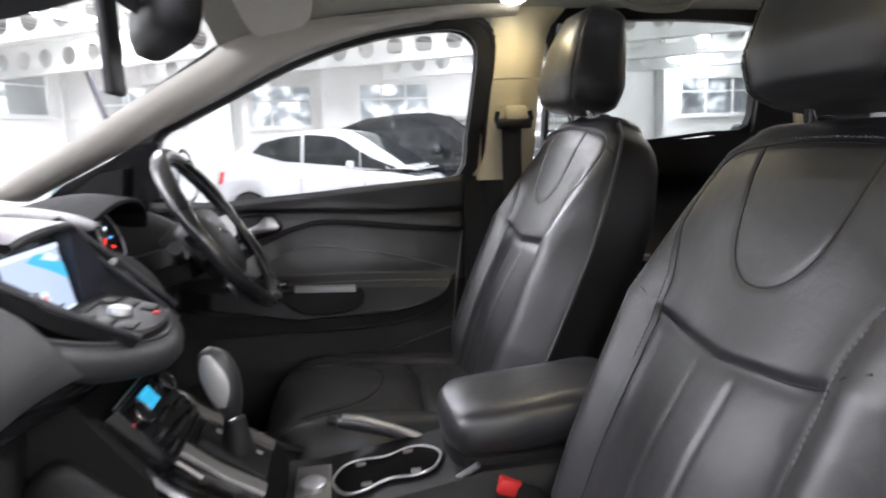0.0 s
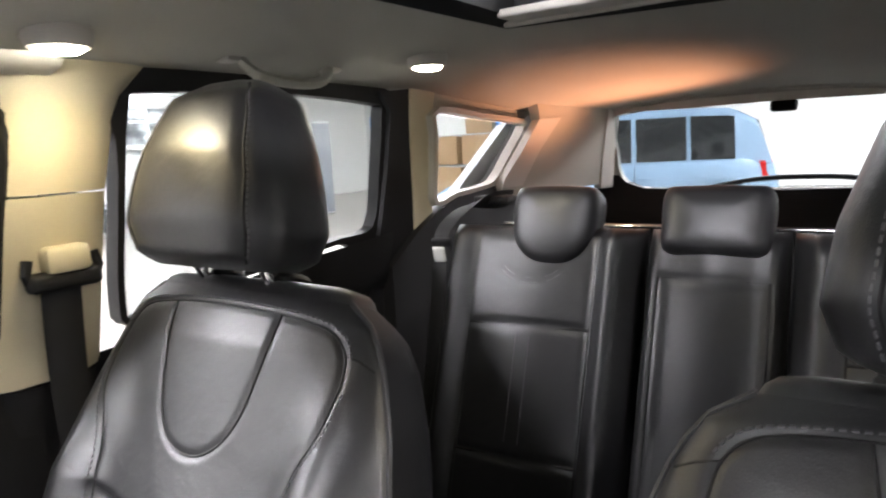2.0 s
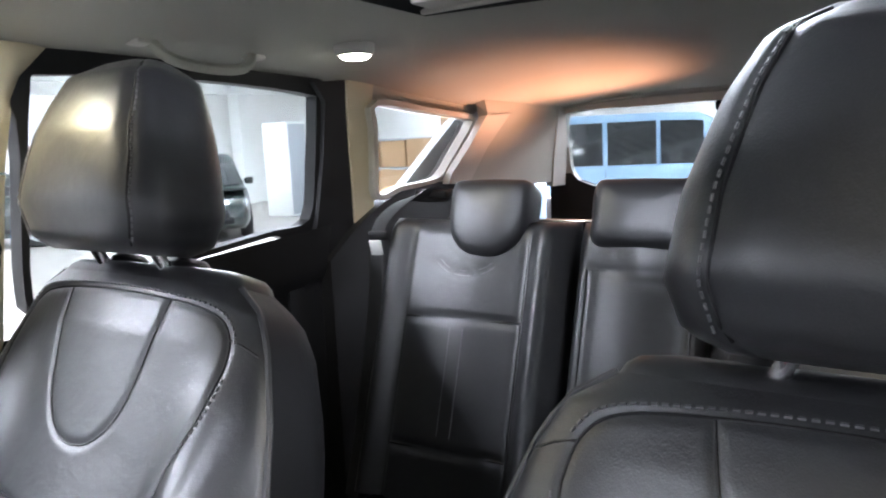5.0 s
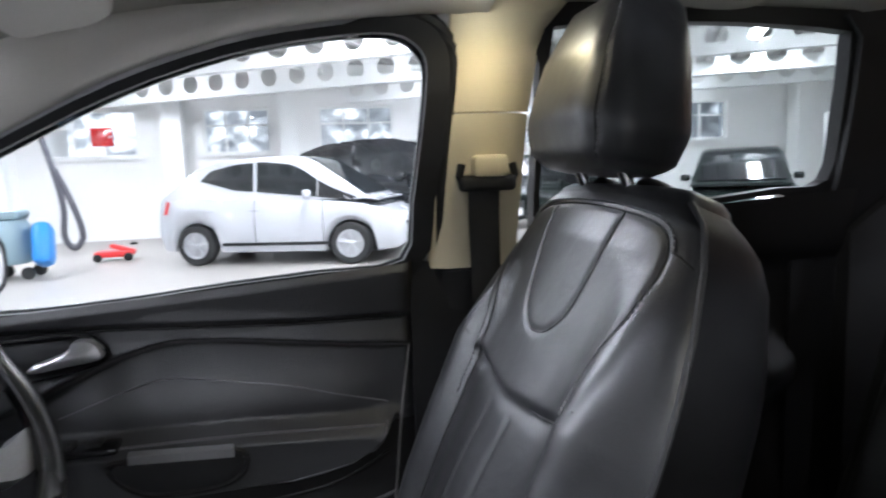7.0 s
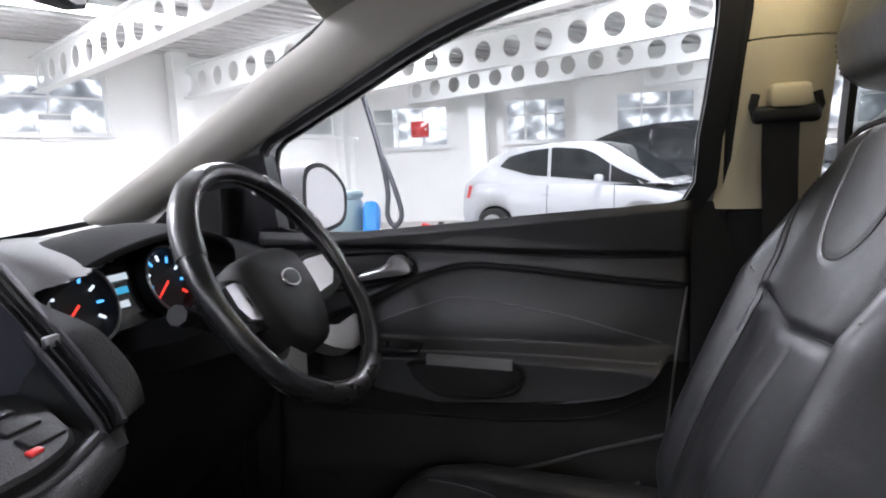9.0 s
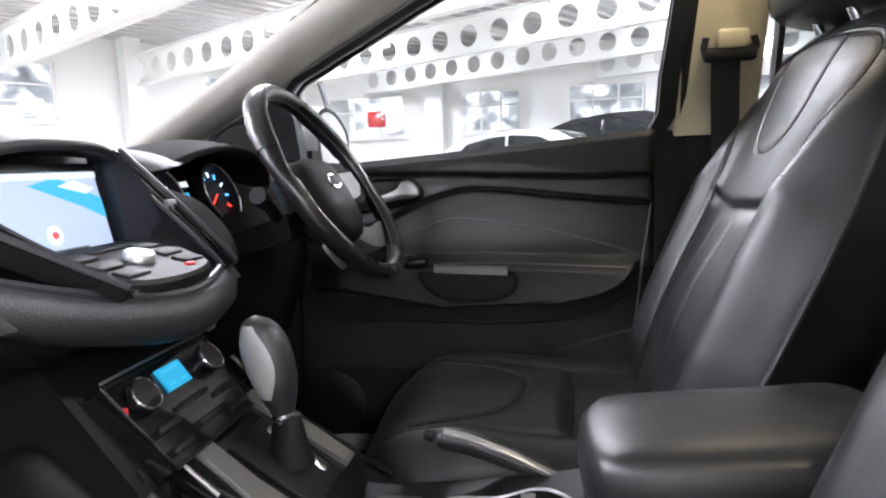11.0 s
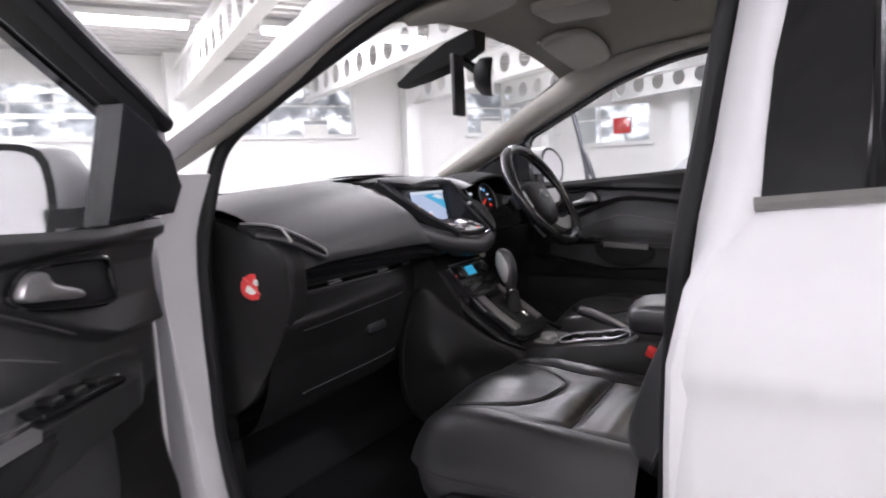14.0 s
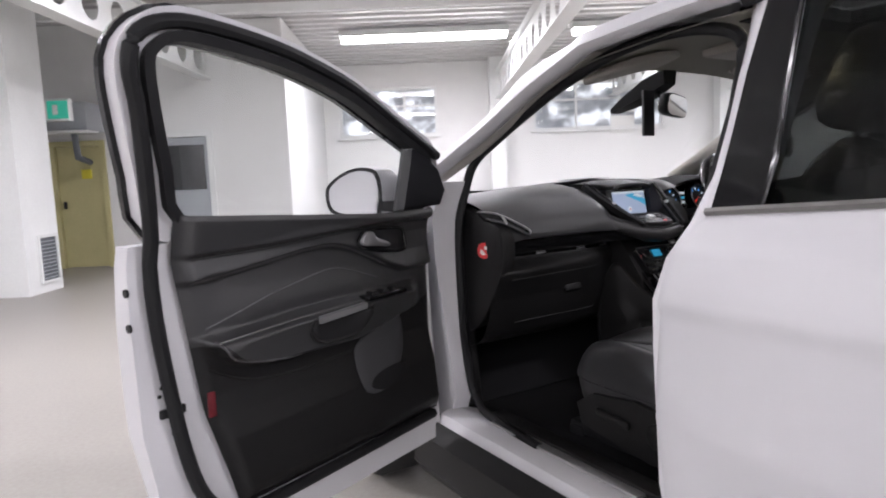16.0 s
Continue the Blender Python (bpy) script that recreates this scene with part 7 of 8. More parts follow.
P("armrest_lid", loft([[Vector((0.018 + p.x * k, -0.505 + (p.y + 0.50) * k, z - 0.014 + 0.12 * (-0.36 - p.y) * 0.5)) for p in ar] for k, z in ((0.93, 0.815), (1.0, 0.824), (1.02, 0.845), (1.0, 0.868), (0.92, 0.881), (0.6, 0.886))]), LEATHER, con, "padded black leather armrest", 60)
P("armrest_box", loft([[Vector((0.018 + p.x * k, -0.515 + (p.y + 0.51) * k, z - 0.014)) for p in ar] for k, z in ((0.96, 0.77), (0.98, 0.80), (0.97, 0.815), (0.93, 0.818))]), PLASTIC, con, "armrest bin", 40)
P("armrest_catch", tube([(-0.075, -0.362, 0.775), (-0.090, -0.395, 0.802)], 0.005, 6), SILVER, con, "silver bin catch")

# ---- mirror, visors ----
mir = thing("rear_view_mirror", (-0.03, 0.06, 1.46), "black rear-view mirror with sensor housing on the windscreen", "mirror")
P("sensor_housing", loft([[Vector((-0.03 + x, y, z)) for x, z in ((-w, z0), (-w * 0.8, z0 - h), (w * 0.8, z0 - h), (w, z0))] for y, z0, w, h in ((0.02, 1.575, 0.035, 0.05), (0.10, 1.545, 0.05, 0.055), (0.20, 1.495, 0.05, 0.03), (0.27, 1.462, 0.03, 0.012))]), BLACK, mir, "black sensor housing", 40)
P("stalk", tube([(-0.03, 0.07, 1.50), (-0.03, 0.01, 1.455)], 0.012, 8), BLACK, mir)
mo = smooth_path([(a, b, 0) for a, b in [(-0.125, -0.028), (-0.12, 0.030), (0, 0.037), (0.12, 0.030), (0.125, -0.028), (0, -0.037)]], 4, True)
mt = Vector((0.42, -0.90, -0.10)).normalized()
mright = Vector((0.90, 0.42, 0)).normalized()
mu = mright.cross(mt) * -1
if mu.z < 0:
    mu = -mu
mcen = Vector((-0.03, -0.012, 1.447))
P("mirror_shell", loft([[mcen + mright * p.x * k + mu * p.y * k - mt * o for p in mo] for k, o in ((1.0, 0.0), (1.03, 0.01), (0.95, 0.03), (0.6, 0.045))]), BLACK, mir, "black mirror shell", 50)
P("mirror_glass", loft([[mcen + mright * p.x * 0.94 + mu * p.y * 0.90 + mt * o for p in mo] for o in (0.0005, 0.002)]), MIRROR, mir)
P("toll_tag", box((-0.105, 0.050, 1.428), (0.055, 0.012, 0.155), 0.004), SWOOP, mir, "grey narrow device below the mirror")
for s in (-1, 1):
    v = thing("sun_visor", (s * 0.36, -0.08, 1.55), "folded grey sun visor at the roof", "sun visor", "sun visors")
    o = smooth_path([(s * a, b, 0) for a, b in [(0.20, -0.06), (0.205, -0.15), (0.26, -0.185), (0.42, -0.185), (0.505, -0.165), (0.52, -0.10), (0.50, -0.055), (0.34, -0.045)]], 4, True)
    P("visor_board", loft([[Vector((s * 0.36 + (p.x - s * 0.36) * k, -0.11 + (p.y + 0.11) * k, roof_z(p.x, p.y) - 0.014 - h)) for p in o] for k, h in ((0.96, -0.004), (1.0, 0.004), (0.99, 0.012), (0.93, 0.017))]), GREYTRIM, v, "pale grey visor board", 50)
    P("visor_arm", tube([(s * 0.52, -0.055, roof_z(0.52, -0.055) - 0.012), (s * 0.20, -0.05, roof_z(0.2, -0.05) - 0.018)], 0.005, 6), GREYTRIM, v)
P("overhead_console", box((0, -0.22, 1.598), (0.16, 0.16, 0.035), 0.012), GREYTRIM, car, "grey overhead console")


# ---- the hall ----
def wallbox(name, p, q, z0, z1, th, mat, label, openings=()):
    """Wall between floor points p and q, with openings (along, width, sill, head)."""
    p, q = Vector((p[0], p[1], 0)), Vector((q[0], q[1], 0))
    d = (q - p).normalized()
    n = Vector((-d.y, d.x, 0))
    L = (q - p).length
    cuts = sorted(openings)
    geos = []

    def block(a, b, za, zb):
        if b - a > 1e-3 and zb - za > 1e-3:
            pts = [p + d * a, p + d * b, p + d * b + n * th, p + d * a + n * th]
            geos.append(loft([[v + Vector((0, 0, za)) for v in pts], [v + Vector((0, 0, zb)) for v in pts]]))
    at = 0.0
    for a, w, s0, h0 in cuts:
        block(at, a, z0, z1)
        block(a, a + w, z0, s0)
        block(a, a + w, h0, z1)
        at = a + w
    block(at, L, z0, z1)
    ob = P(name, join(*geos), mat)
    return tagged(ob, label, "wall", kind="structure"), p, d, n


def window(p, d, n, a, w, s0, h0, bars, label):
    """Steel window in a wall, its panes, sill and what lies behind."""
    e = thing("window", p + d * (a + w / 2) + Vector((0, 0, s0)), label, "window", "hall windows", "structure")
    fr = lambda x, z, o: p + d * (a + x) + n * o + Vector((0, 0, z))
    g = 0.06
    P("window_frame", frame_ring([fr(0, s0, 0.04), fr(w, s0, 0.04), fr(w, h0, 0.04), fr(0, h0, 0.04)], [fr(g, s0 + g, 0.04), fr(w - g, s0 + g, 0.04), fr(w - g, h0 - g, 0.04), fr(g, h0 - g, 0.04)], n * 0.06), STEELW, e)
    zm = s0 + (h0 - s0) * 0.62
    P("transom", loft([[fr(g, zm - 0.02, o), fr(w - g, zm - 0.02, o), fr(w - g, zm + 0.02, o), fr(g, zm + 0.02, o)] for o in (0.052, 0.088)]), STEELW, e)
    for k in range(1, bars):
        x = w * k / bars
        P("mullion", loft([[fr(x - 0.025, s0, o), fr(x + 0.025, s0, o), fr(x + 0.025, h0, o), fr(x - 0.025, h0, o)] for o in (0.05, 0.09)]), STEELW, e)
    P("pane", loft([[fr(g, s0 + g, o), fr(w - g, s0 + g, o), fr(w - g, h0 - g, o), fr(g, h0 - g, o)] for o in (0.07, 0.074)]), GLASS, e)
    P("window_sill", loft([[fr(-0.06, s0 - 0.05, o), fr(w + 0.06, s0 - 0.05, o), fr(w + 0.06, s0, o), fr(-0.06, s0, o)] for o in (-0.10, 0.04)]), STEELW, e)
    # the yard behind: pale sky band and dark shapes
    P("yard_backdrop", loft([[fr(-0.6, s0 - 0.5, o), fr(w + 0.6, s0 - 0.5, o), fr(w + 0.6, h0 + 0.5, o), fr(-0.6, h0 + 0.5, o)] for o in (1.2, 1.25)]), OUTSIDE, e)
    return e


tagged(P("floor", box((4, 0, -0.1), (60, 60, 0.2)), CONCRETE), "worn grey-beige painted concrete floor", "floor", kind="structure")
# corrugated ceiling: ribs run along the front wall
prof = []
d0 = -22.0
while d0 < 17.0:
    prof += [(d0, 0.0), (d0 + 0.13, 0.0), (d0 + 0.16, 0.075), (d0 + 0.29, 0.075)]
    d0 += 0.32
V = []
for a in (-24, 30):
    V += [tuple(rm(a, d, CEIL + h)) for d, h in prof]
n = len(prof)
tagged(P("ceiling", (V, [(i, i + 1, n + i + 1, n + i) for i in range(n - 1)]), DECK, angle=20), "grey corrugated metal ceiling deck", "ceiling", kind="structure")
tagged(P("roof_slab", loft([[rm(a, d, z) for a, d in ((-24, -22), (30, -22), (30, 17), (-24, 17))] for z in (CEIL + 0.1, CEIL + 0.3)]), DECK), "roof slab above the deck", "ceiling", kind="structure")

# front wall with two high windows
fw0, fw1 = rm(-2.9, 15.0), rm(14.0, 15.0)
_, p, d, n = wallbox("wall_front", fw0, fw1, 0, CEIL, 0.2, WALLM, "white painted front wall", [(0.75, 2.25, 2.22, 3.32), (5.2, 3.0, 2.22, 3.32), (11.2, 3.4, 2.22, 3.32)])
window(p, d, n, 0.75, 2.25, 2.22, 3.32, 3, "high white steel window onto a lit yard")
window(p, d, n, 5.2, 3.0, 2.22, 3.32, 3, "high white steel window onto a lit yard")
window(p, d, n, 11.2, 3.4, 2.22, 3.32, 3, "high white steel window onto a lit yard")
# its left end steps forward to a recess with doors
wallbox("wall_return", rm(-2.75, 15.2), rm(-2.6, 10.5), 0, CEIL, 0.25, WALLM, "white painted return wall")
_, p, d, n = wallbox("wall_left_front", rm(-7.6, 10.5), rm(-2.36, 10.5), 0, CEIL, 0.2, WALLM, "white painted wall with doors", [(1.43, 0.86, 0.0, 2.03), (3.12, 0.90, 0.0, 2.12)])
wallbox("wall_left", rm(-7.6, -20), rm(-7.6, 11.8), 0, CEIL, 0.2, WALLM, "white painted side wall")


def hall_door(a, w, h, mat, label, glazed=False):
    e = thing("door", p + d * (a + w / 2), label, "door", kind="structure")
    fr = lambda x, z, o: p + d * (a + x) + n * o + Vector((0, 0, z))
    g = 0.07
    P("door_frame", loft([[fr(x, z, o) for x, z in ((-0.02, 0.0), (-0.02, h + 0.02), (w + 0.02, h + 0.02), (w + 0.02, 0.0), (w - g, 0.0), (w - g, h - g), (g, h - g), (g, 0.0))] for o in (-0.03, 0.12)]), STEELW if glazed else YELLOWD, e)
    leaf = P("door_leaf", loft([[fr(x, z, o) for x, z in ((g + 0.004, 0.01), (w - g - 0.004, 0.01), (w - g - 0.004, h - g - 0.004), (g + 0.004, h - g - 0.004))] for o in (0.03, 0.075)]), mat, e)
    P("door_handle", box(tuple(fr(w * 0.18, 1.03, 0.0)), (0.05, 0.09, 0.12), 0.015), BLACK, leaf)
    if glazed:
        P("door_pane", loft([[fr(x, z, o) for x, z in ((0.14, 1.20), (w - 0.14, 1.20), (w - 0.14, h - 0.2), (0.14, h - 0.2))] for o in (0.02, 0.028)]), DGLASS, leaf)
    else:
        P("door_notice", box(tuple(fr(w * 0.62, 1.52, 0.025)), (0.16, 0.02, 0.15), 0.004, (0, 0, -31)), material("yellow_notice", (0.7, 0.62, 0.05), 0.5), leaf, "small yellow notice")


hall_door(1.43, 0.86, 2.03, YELLOWD, "closed olive-yellow door with a black handle")
hall_door(3.12, 0.90, 2.12, GREYD, "grey door with dark glazing in a white frame", True)
# exit sign, grille, cable shelf
ex = thing("exit_sign", rm(-5.15, 9.0, 2.5), "green exit sign hung from the wall", "sign")
P("sign_box", box(tuple(rm(-5.20, 9.0, 2.36)), (0.50, 0.10, 0.30), 0.01, (0, 0, -31)), STEELW, ex)
P("sign_face", box(tuple(rm(-5.10, 8.945, 2.36)), (0.28, 0.012, 0.24), 0.004, (0, 0, -31)), EXITG, ex)
P("sign_mark", box(tuple(rm(-5.13, 8.937, 2.36)), (0.07, 0.008, 0.13), 0.002, (0, 0, -31)), PAPER, ex)
P("hanger", tube([rm(-5.40, 9.0, 2.5), rm(-5.40, 9.0, 3.85)], 0.015, 6), STEELW, ex)
# dark grey box put in for the dark recess above the yellow door
du = thing("recess_box", rm(-5.7, 10.1, 2.2), "dark grey box for the dark recess above the door", "duct")
P("recess_dark_box", box(tuple(rm(-5.75, 10.05, 2.36)), (1.2, 0.6, 0.42), 0.03, (0, 0, -31)), GREYD, du)
P("duct_shelf", box(tuple(rm(-5.55, 9.7, 2.12)), (1.0, 0.35, 0.03), 0.008, (0, 0, -31)), STEELW, du)
P("duct_pipe", tube([rm(-5.35, 9.75, 2.10), rm(-5.35, 9.8, 1.75), rm(-5.45, 10.3, 1.70)], 0.05, 8), OUTDARK, du)

# square columns, left pier with its vent grille
def column(a, d_, w, label="white painted square column", dep=None):
    c = P("column", loft([[rm(a + x * w / 2, d_ + y * (dep or w) / 2, z) for x, y in ((-1, -1), (1, -1), (1, 1), (-1, 1))] for z in (0, CEIL)]), STEELW)
    return tagged(c, label, "column", "columns", "structure")


column(-5.48, 8.05, 1.06, "wide white pier with a vent grille", 0.70)
gr = thing("vent_grille", rm(-4.94, 8.1, 0.1), "square dark vent grille low on the pier", "vent")
gq = [(7.93, 0.12), (8.33, 0.12), (8.33, 0.72), (7.93, 0.72)]
gi = [(7.96, 0.15), (8.30, 0.15), (8.30, 0.69), (7.96, 0.69)]
P("grille_frame", frame_ring([rm(-4.945, q, z) for q, z in gq], [rm(-4.945, q, z) for q, z in gi], E1 * 0.03), STEELW, gr)
P("grille_back", loft([[rm(a, q, z) for q, z in gi] for a in (-4.948, -4.935)]), OUTDARK, gr)
for k in range(11):
    P("grille_slat", tube([rm(-4.925, 7.96, 0.18 + 0.046 * k), rm(-4.925, 8.30, 0.18 + 0.046 * k)], 0.006, 5), GREYD, gr)
for a in (1.45, 6.6, 11.7):
    column(a, 14.75, 0.34)

# far side wall behind the parked cars, and the rear
_, p2, d2, n2 = wallbox("wall_right", (15.4, 12.5), (15.4, -20), 0, CEIL, 0.2, WALLM, "white painted side wall", [(1.2, 2.4, 1.85, 3.2), (7.4, 2.0, 1.85, 2.9), (10.8, 1.5, 1.85, 2.9), (13.4, 1.8, 1.85, 2.9), (17.0, 2.2, 1.85, 2.9), (22.0, 2.4, 1.85, 2.9)])
for k, (a, w, h) in enumerate(((1.2, 2.4, 3.2), (7.4, 2.0, 2.9), (10.8, 1.5, 2.9), (13.4, 1.8, 2.9), (17.0, 2.2, 2.9), (22.0, 2.4, 2.9))):
    window(p2, d2, n2, a, w, 1.85, h, 3, "white steel window onto a lit yard")
wallbox("wall_rear", (15.6, -19), (-16, -19), 0, CEIL, 0.2, WALLM, "white painted rear wall")
for yy in (9.4, 5.9, 2.3, -0.2, -4.5, -9.0, -14.0):
    c = P("column", loft([[Vector((x, y, z)) for x, y in ((14.95, yy - 0.2), (15.39, yy - 0.2), (15.39, yy + 0.2), (14.95, yy + 0.2))] for z in (0, CEIL)]), STEELW)
    tagged(c, "white painted column at the side wall", "column", "columns", "structure")
br1 = P("diagonal_brace", tube([(15.2, 11.0, 3.1), (15.2, 8.9, 1.5)], 0.07, 6), STEELW)
tagged(br1, "white diagonal steel brace", "brace", kind="structure")

# cellular steel beams
def beam(a, da, db, z0, z1, dia=0.40, pitch=0.62):
    e = thing("ceiling_beam", rm(a, (da + db) / 2, z0), "white steel beam with round holes", "beam", "ceiling beams", "structure")
    zc, r = (z0 + z1) / 2, dia / 2
    V, F = [], []
    nseg = 24
    k = 0
    dd = da
    while dd < db:
        base = len(V)
        for o in (-0.006, 0.006):
            for i in range(nseg):
                t = 2 * math.pi * i / nseg
                cx, cz_ = math.cos(t), math.sin(t)
                m = max(abs(cx) / (pitch / 2), abs(cz_) / ((z1 - z0) / 2))
                V.append(tuple(rm(a + o, dd + pitch / 2 + cx / m, zc + cz_ / m)))
            for i in range(nseg):
                t = 2 * math.pi * i / nseg
                V.append(tuple(rm(a + o, dd + pitch / 2 + math.cos(t) * r, zc + math.sin(t) * r)))
        for i in range(nseg):
            j = (i + 1) % nseg
            F.append((base + i, base + j, base + nseg + j, base + nseg + i))
            F.append((base + 2 * nseg + i, base + 3 * nseg + i, base + 3 * nseg + j, base + 2 * nseg + j))
            F.append((base + nseg + i, base + nseg + j, base + 3 * nseg + j, base + 3 * nseg + i))
        dd += pitch
    P("web", (V, F), STEELW, e, "", 30)
    for z in (z0, z1):
        P("flange", loft([[rm(a + x, q, z + h) for x, h in ((-0.10, -0.009), (0.10, -0.009), (0.10, 0.009), (-0.10, 0.009))] for q in (da, dd)]), STEELW, e)


for a, db in ((-3.6, 14.6), (1.5, 14.6), (4.1, 14.6), (6.7, 14.6), (9.3, 14.6), (11.9, 13.0), (14.5, 8.6), (17.1, 3.6)):
    beam(a, -18.0, db, 2.94, 3.52, 0.35)
# purlin beam across, near the front
for q in (9.0, 2.6, -4.0):
    g = P("cross_beam", loft([[rm(a, q + y, 3.54 + z) for y, z in ((-0.06, 0), (0.06, 0), (0.06, 0.12), (-0.06, 0.12))] for a in (-7.4, 14)]), STEELW)
    tagged(g, "white steel cross beam under the deck", "beam", "cross beams", "structure")

# tube lamps, the added unseen rows among them
for a, d_ in LAMP_ROWS:
    e = thing("ceiling_lamp", rm(a, d_, CEIL), "twin fluorescent tube lamp under the deck, lit", "ceiling lamp", "ceiling lamps")
    P("housing", loft([[rm(a + x, d_ + y, CEIL + z) for y, z in ((-0.13, -0.16), (0.13, -0.16), (0.08, -0.05), (-0.08, -0.05))] for x in (-1.45, 1.45)]), STEELW, e)
    for y in (-0.06, 0.06):
        P("tube", tube([rm(a - 1.42, d_ + y, CEIL - 0.20), rm(a + 1.42, d_ + y, CEIL - 0.20)], 0.055, 8), TUBE, e, "lit white tube")


# ---- parked cars ----
def parked_car(name, at, heading, L, W, H, paint, label, suv=False, size=1.0):
    """Small hatchback or SUV; heading in degrees, 0 looks along +y."""
    e = thing(name, (0, 0, 0), label, "car", "parked cars")
    r = 0.31 if not suv else 0.36
    gc = 0.20 if not suv else 0.26
    belt = H * 0.61
    half = L / 2
    wf, wr = half - 0.20 * L, -half + 0.172 * L
    # body: sections along the length (y, half width, belt height, low edge)
    ys = [-half, -half + 0.03, -half + 0.12, -half + 0.35, -half + 0.8, 0.0, half - 1.1, half - 0.75, half - 0.35, half - 0.12, half - 0.03, half]
    tops = [belt * 0.80, belt * 0.92, belt * 0.99, belt * 1.03, belt * 1.02, belt * 0.985, belt * 0.95, belt * 0.92, belt * 0.84, belt * 0.72, belt * 0.62, belt * 0.55]
    wid = [0.80, 0.88, 0.94, 0.98, 1.0, 1.0, 1.0, 0.985, 0.94, 0.86, 0.78, 0.70]
    lows = [gc + 0.12, gc + 0.06, gc + 0.02, gc, gc, gc, gc, gc, gc, gc + 0.02, gc + 0.06, gc + 0.10]
    loops = []
    Y = np.linspace(-half, half, 60)
    for y in Y:
        w, tp, lo = lerp(ys, wid, y) * W / 2, lerp(ys, tops, y), lerp(ys, lows, y)
        for wy in (wf, wr):
            if abs(y - wy) < r + 0.05:
                lo = max(lo, r + math.sqrt(max(0.0, (r + 0.05) ** 2 - (y - wy) ** 2)) * 0.96)
        loops.append([Vector((q * x, y, z)) for q, x, z in ((-1, w * 0.90, lo), (-1, w * 0.985, lo + (tp - lo) * 0.25), (-1, w, lo + (tp - lo) * 0.55), (-1, w * 0.97, lo + (tp - lo) * 0.85), (-1, w * 0.90, tp),
                                                        (1, w * 0.90, tp), (1, w * 0.97, lo + (tp - lo) * 0.85), (1, w, lo + (tp - lo) * 0.55), (1, w * 0.985, lo + (tp - lo) * 0.25), (1, w * 0.90, lo))])
    P("body", loft(loops), paint, e, "", 35)
    P("underside", box((0, 0, gc + 0.16), (W * 0.84, L * 0.90, 0.22), 0.04), BLACK, e)
    # greenhouse
    g0, g1 = -half + (0.10 if not suv else 0.12), half - (0.80 if not suv else 1.40)
    gy = [g0, g0 + 0.12, g0 + 0.45, g0 + 0.95, g1 - 1.05, g1 - 0.75, g1 - 0.35, g1]
    gz = [belt * 1.0, belt + (H - belt) * 0.45, H * 0.975, H, H, H * 0.985, belt + (H - belt) * 0.55, belt * 0.93]
    if not suv:
        dh = H - belt
        g1 = half - 0.35
        gy = [g0, g0 + 0.25, g0 + 0.55, g0 + 0.95, g0 + 1.65, g0 + 2.15, g0 + 2.45, g0 + 2.85, g0 + 3.30, g1]
        gz = [belt + dh * 0.02, belt + dh * 0.37, belt + dh * 0.73, belt + dh * 0.92, H, belt + dh * 0.985, belt + dh * 0.87, belt + dh * 0.46, belt - dh * 0.03, belt - dh * 0.10]
    if suv:
        gz[1], gz[2] = belt + (H - belt) * 0.7, H * 0.99
    gl = []
    for y in np.linspace(g0, g1, 40):
        z = lerp(gy, gz, y)
        b = belt * 0.965
        w = W / 2 * 0.90
        k = (z - b) / (H - b)
        gl.append([Vector((q * x, y, zz)) for q, x, zz in ((-1, w, b), (-1, w * (1 - 0.05 * k), b + (z - b) * 0.33), (-1, w * (1 - 0.14 * k), b + (z - b) * 0.88), (-1, w * (1 - 0.24 * k), z), (1, w * (1 - 0.24 * k), z), (1, w * (1 - 0.14 * k), b + (z - b) * 0.88), (1, w * (1 - 0.05 * k), b + (z - b) * 0.33), (1, w, b))])
    P("greenhouse", loft(gl), paint, e, "", 35)
    # panes laid on the greenhouse, 4 mm proud
    def gpt(y, k, q, o=0.006):
        z = lerp(gy, gz, y)
        b = belt * 0.965
        kk = (z - b) / (H - b)
        w = W / 2 * 0.90 * (1 - (0.05 * min(1.0, k / 0.33) + 0.09 * max(0, (k - 0.33) / 0.55)) * kk)
        return Vector((q * (w + o), y, b + (z - b) * k))
    for q in (-1, 1):
        if not suv:
            # rising window line that runs out in a dark wedge along the bonnet
            bot = lambda y: belt + dh * lerp([0.68, 1.22, 1.65, 2.07, 2.49, 2.90, 3.40, 3.60], [0.46, 0.22, 0.16, 0.09, 0.02, -0.05, -0.20, -0.25], y - g0)
            top = lambda y: belt + dh * lerp([0.68, 0.82, 1.26, 1.68, 2.10, 2.30, 2.50, 2.75, 3.24, 3.60], [0.48, 0.70, 0.84, 0.87, 0.80, 0.66, 0.44, 0.22, -0.08, -0.25], y - g0)
            for ya, yb, mt_, nm in ((0.68, 1.52, DGLASS, "side_window"), (1.58, 2.52, DGLASS, "side_window"), (2.54, 3.20, BLACK, "bonnet_wedge")):
                yy_ = [g0 + q_ for q_ in np.linspace(ya, yb, 12)]
                wx = lambda y, z: min(W / 2 * 0.985, gpt(y, max(0.02, min(0.98, (z - belt * 0.965) / max(0.05, lerp(gy, gz, y) - belt * 0.965))), 1).x if y < g0 + 2.9 else W / 2 * lerp([2.9, 3.6], [0.905, 0.86], y - g0))
                ring_ = [Vector((q * (wx(y, bot(y)) + 0.004), y, bot(y))) for y in yy_] + [Vector((q * (wx(y, top(y)) + 0.004), y, max(bot(y) + 0.004, top(y)))) for y in yy_[::-1]]
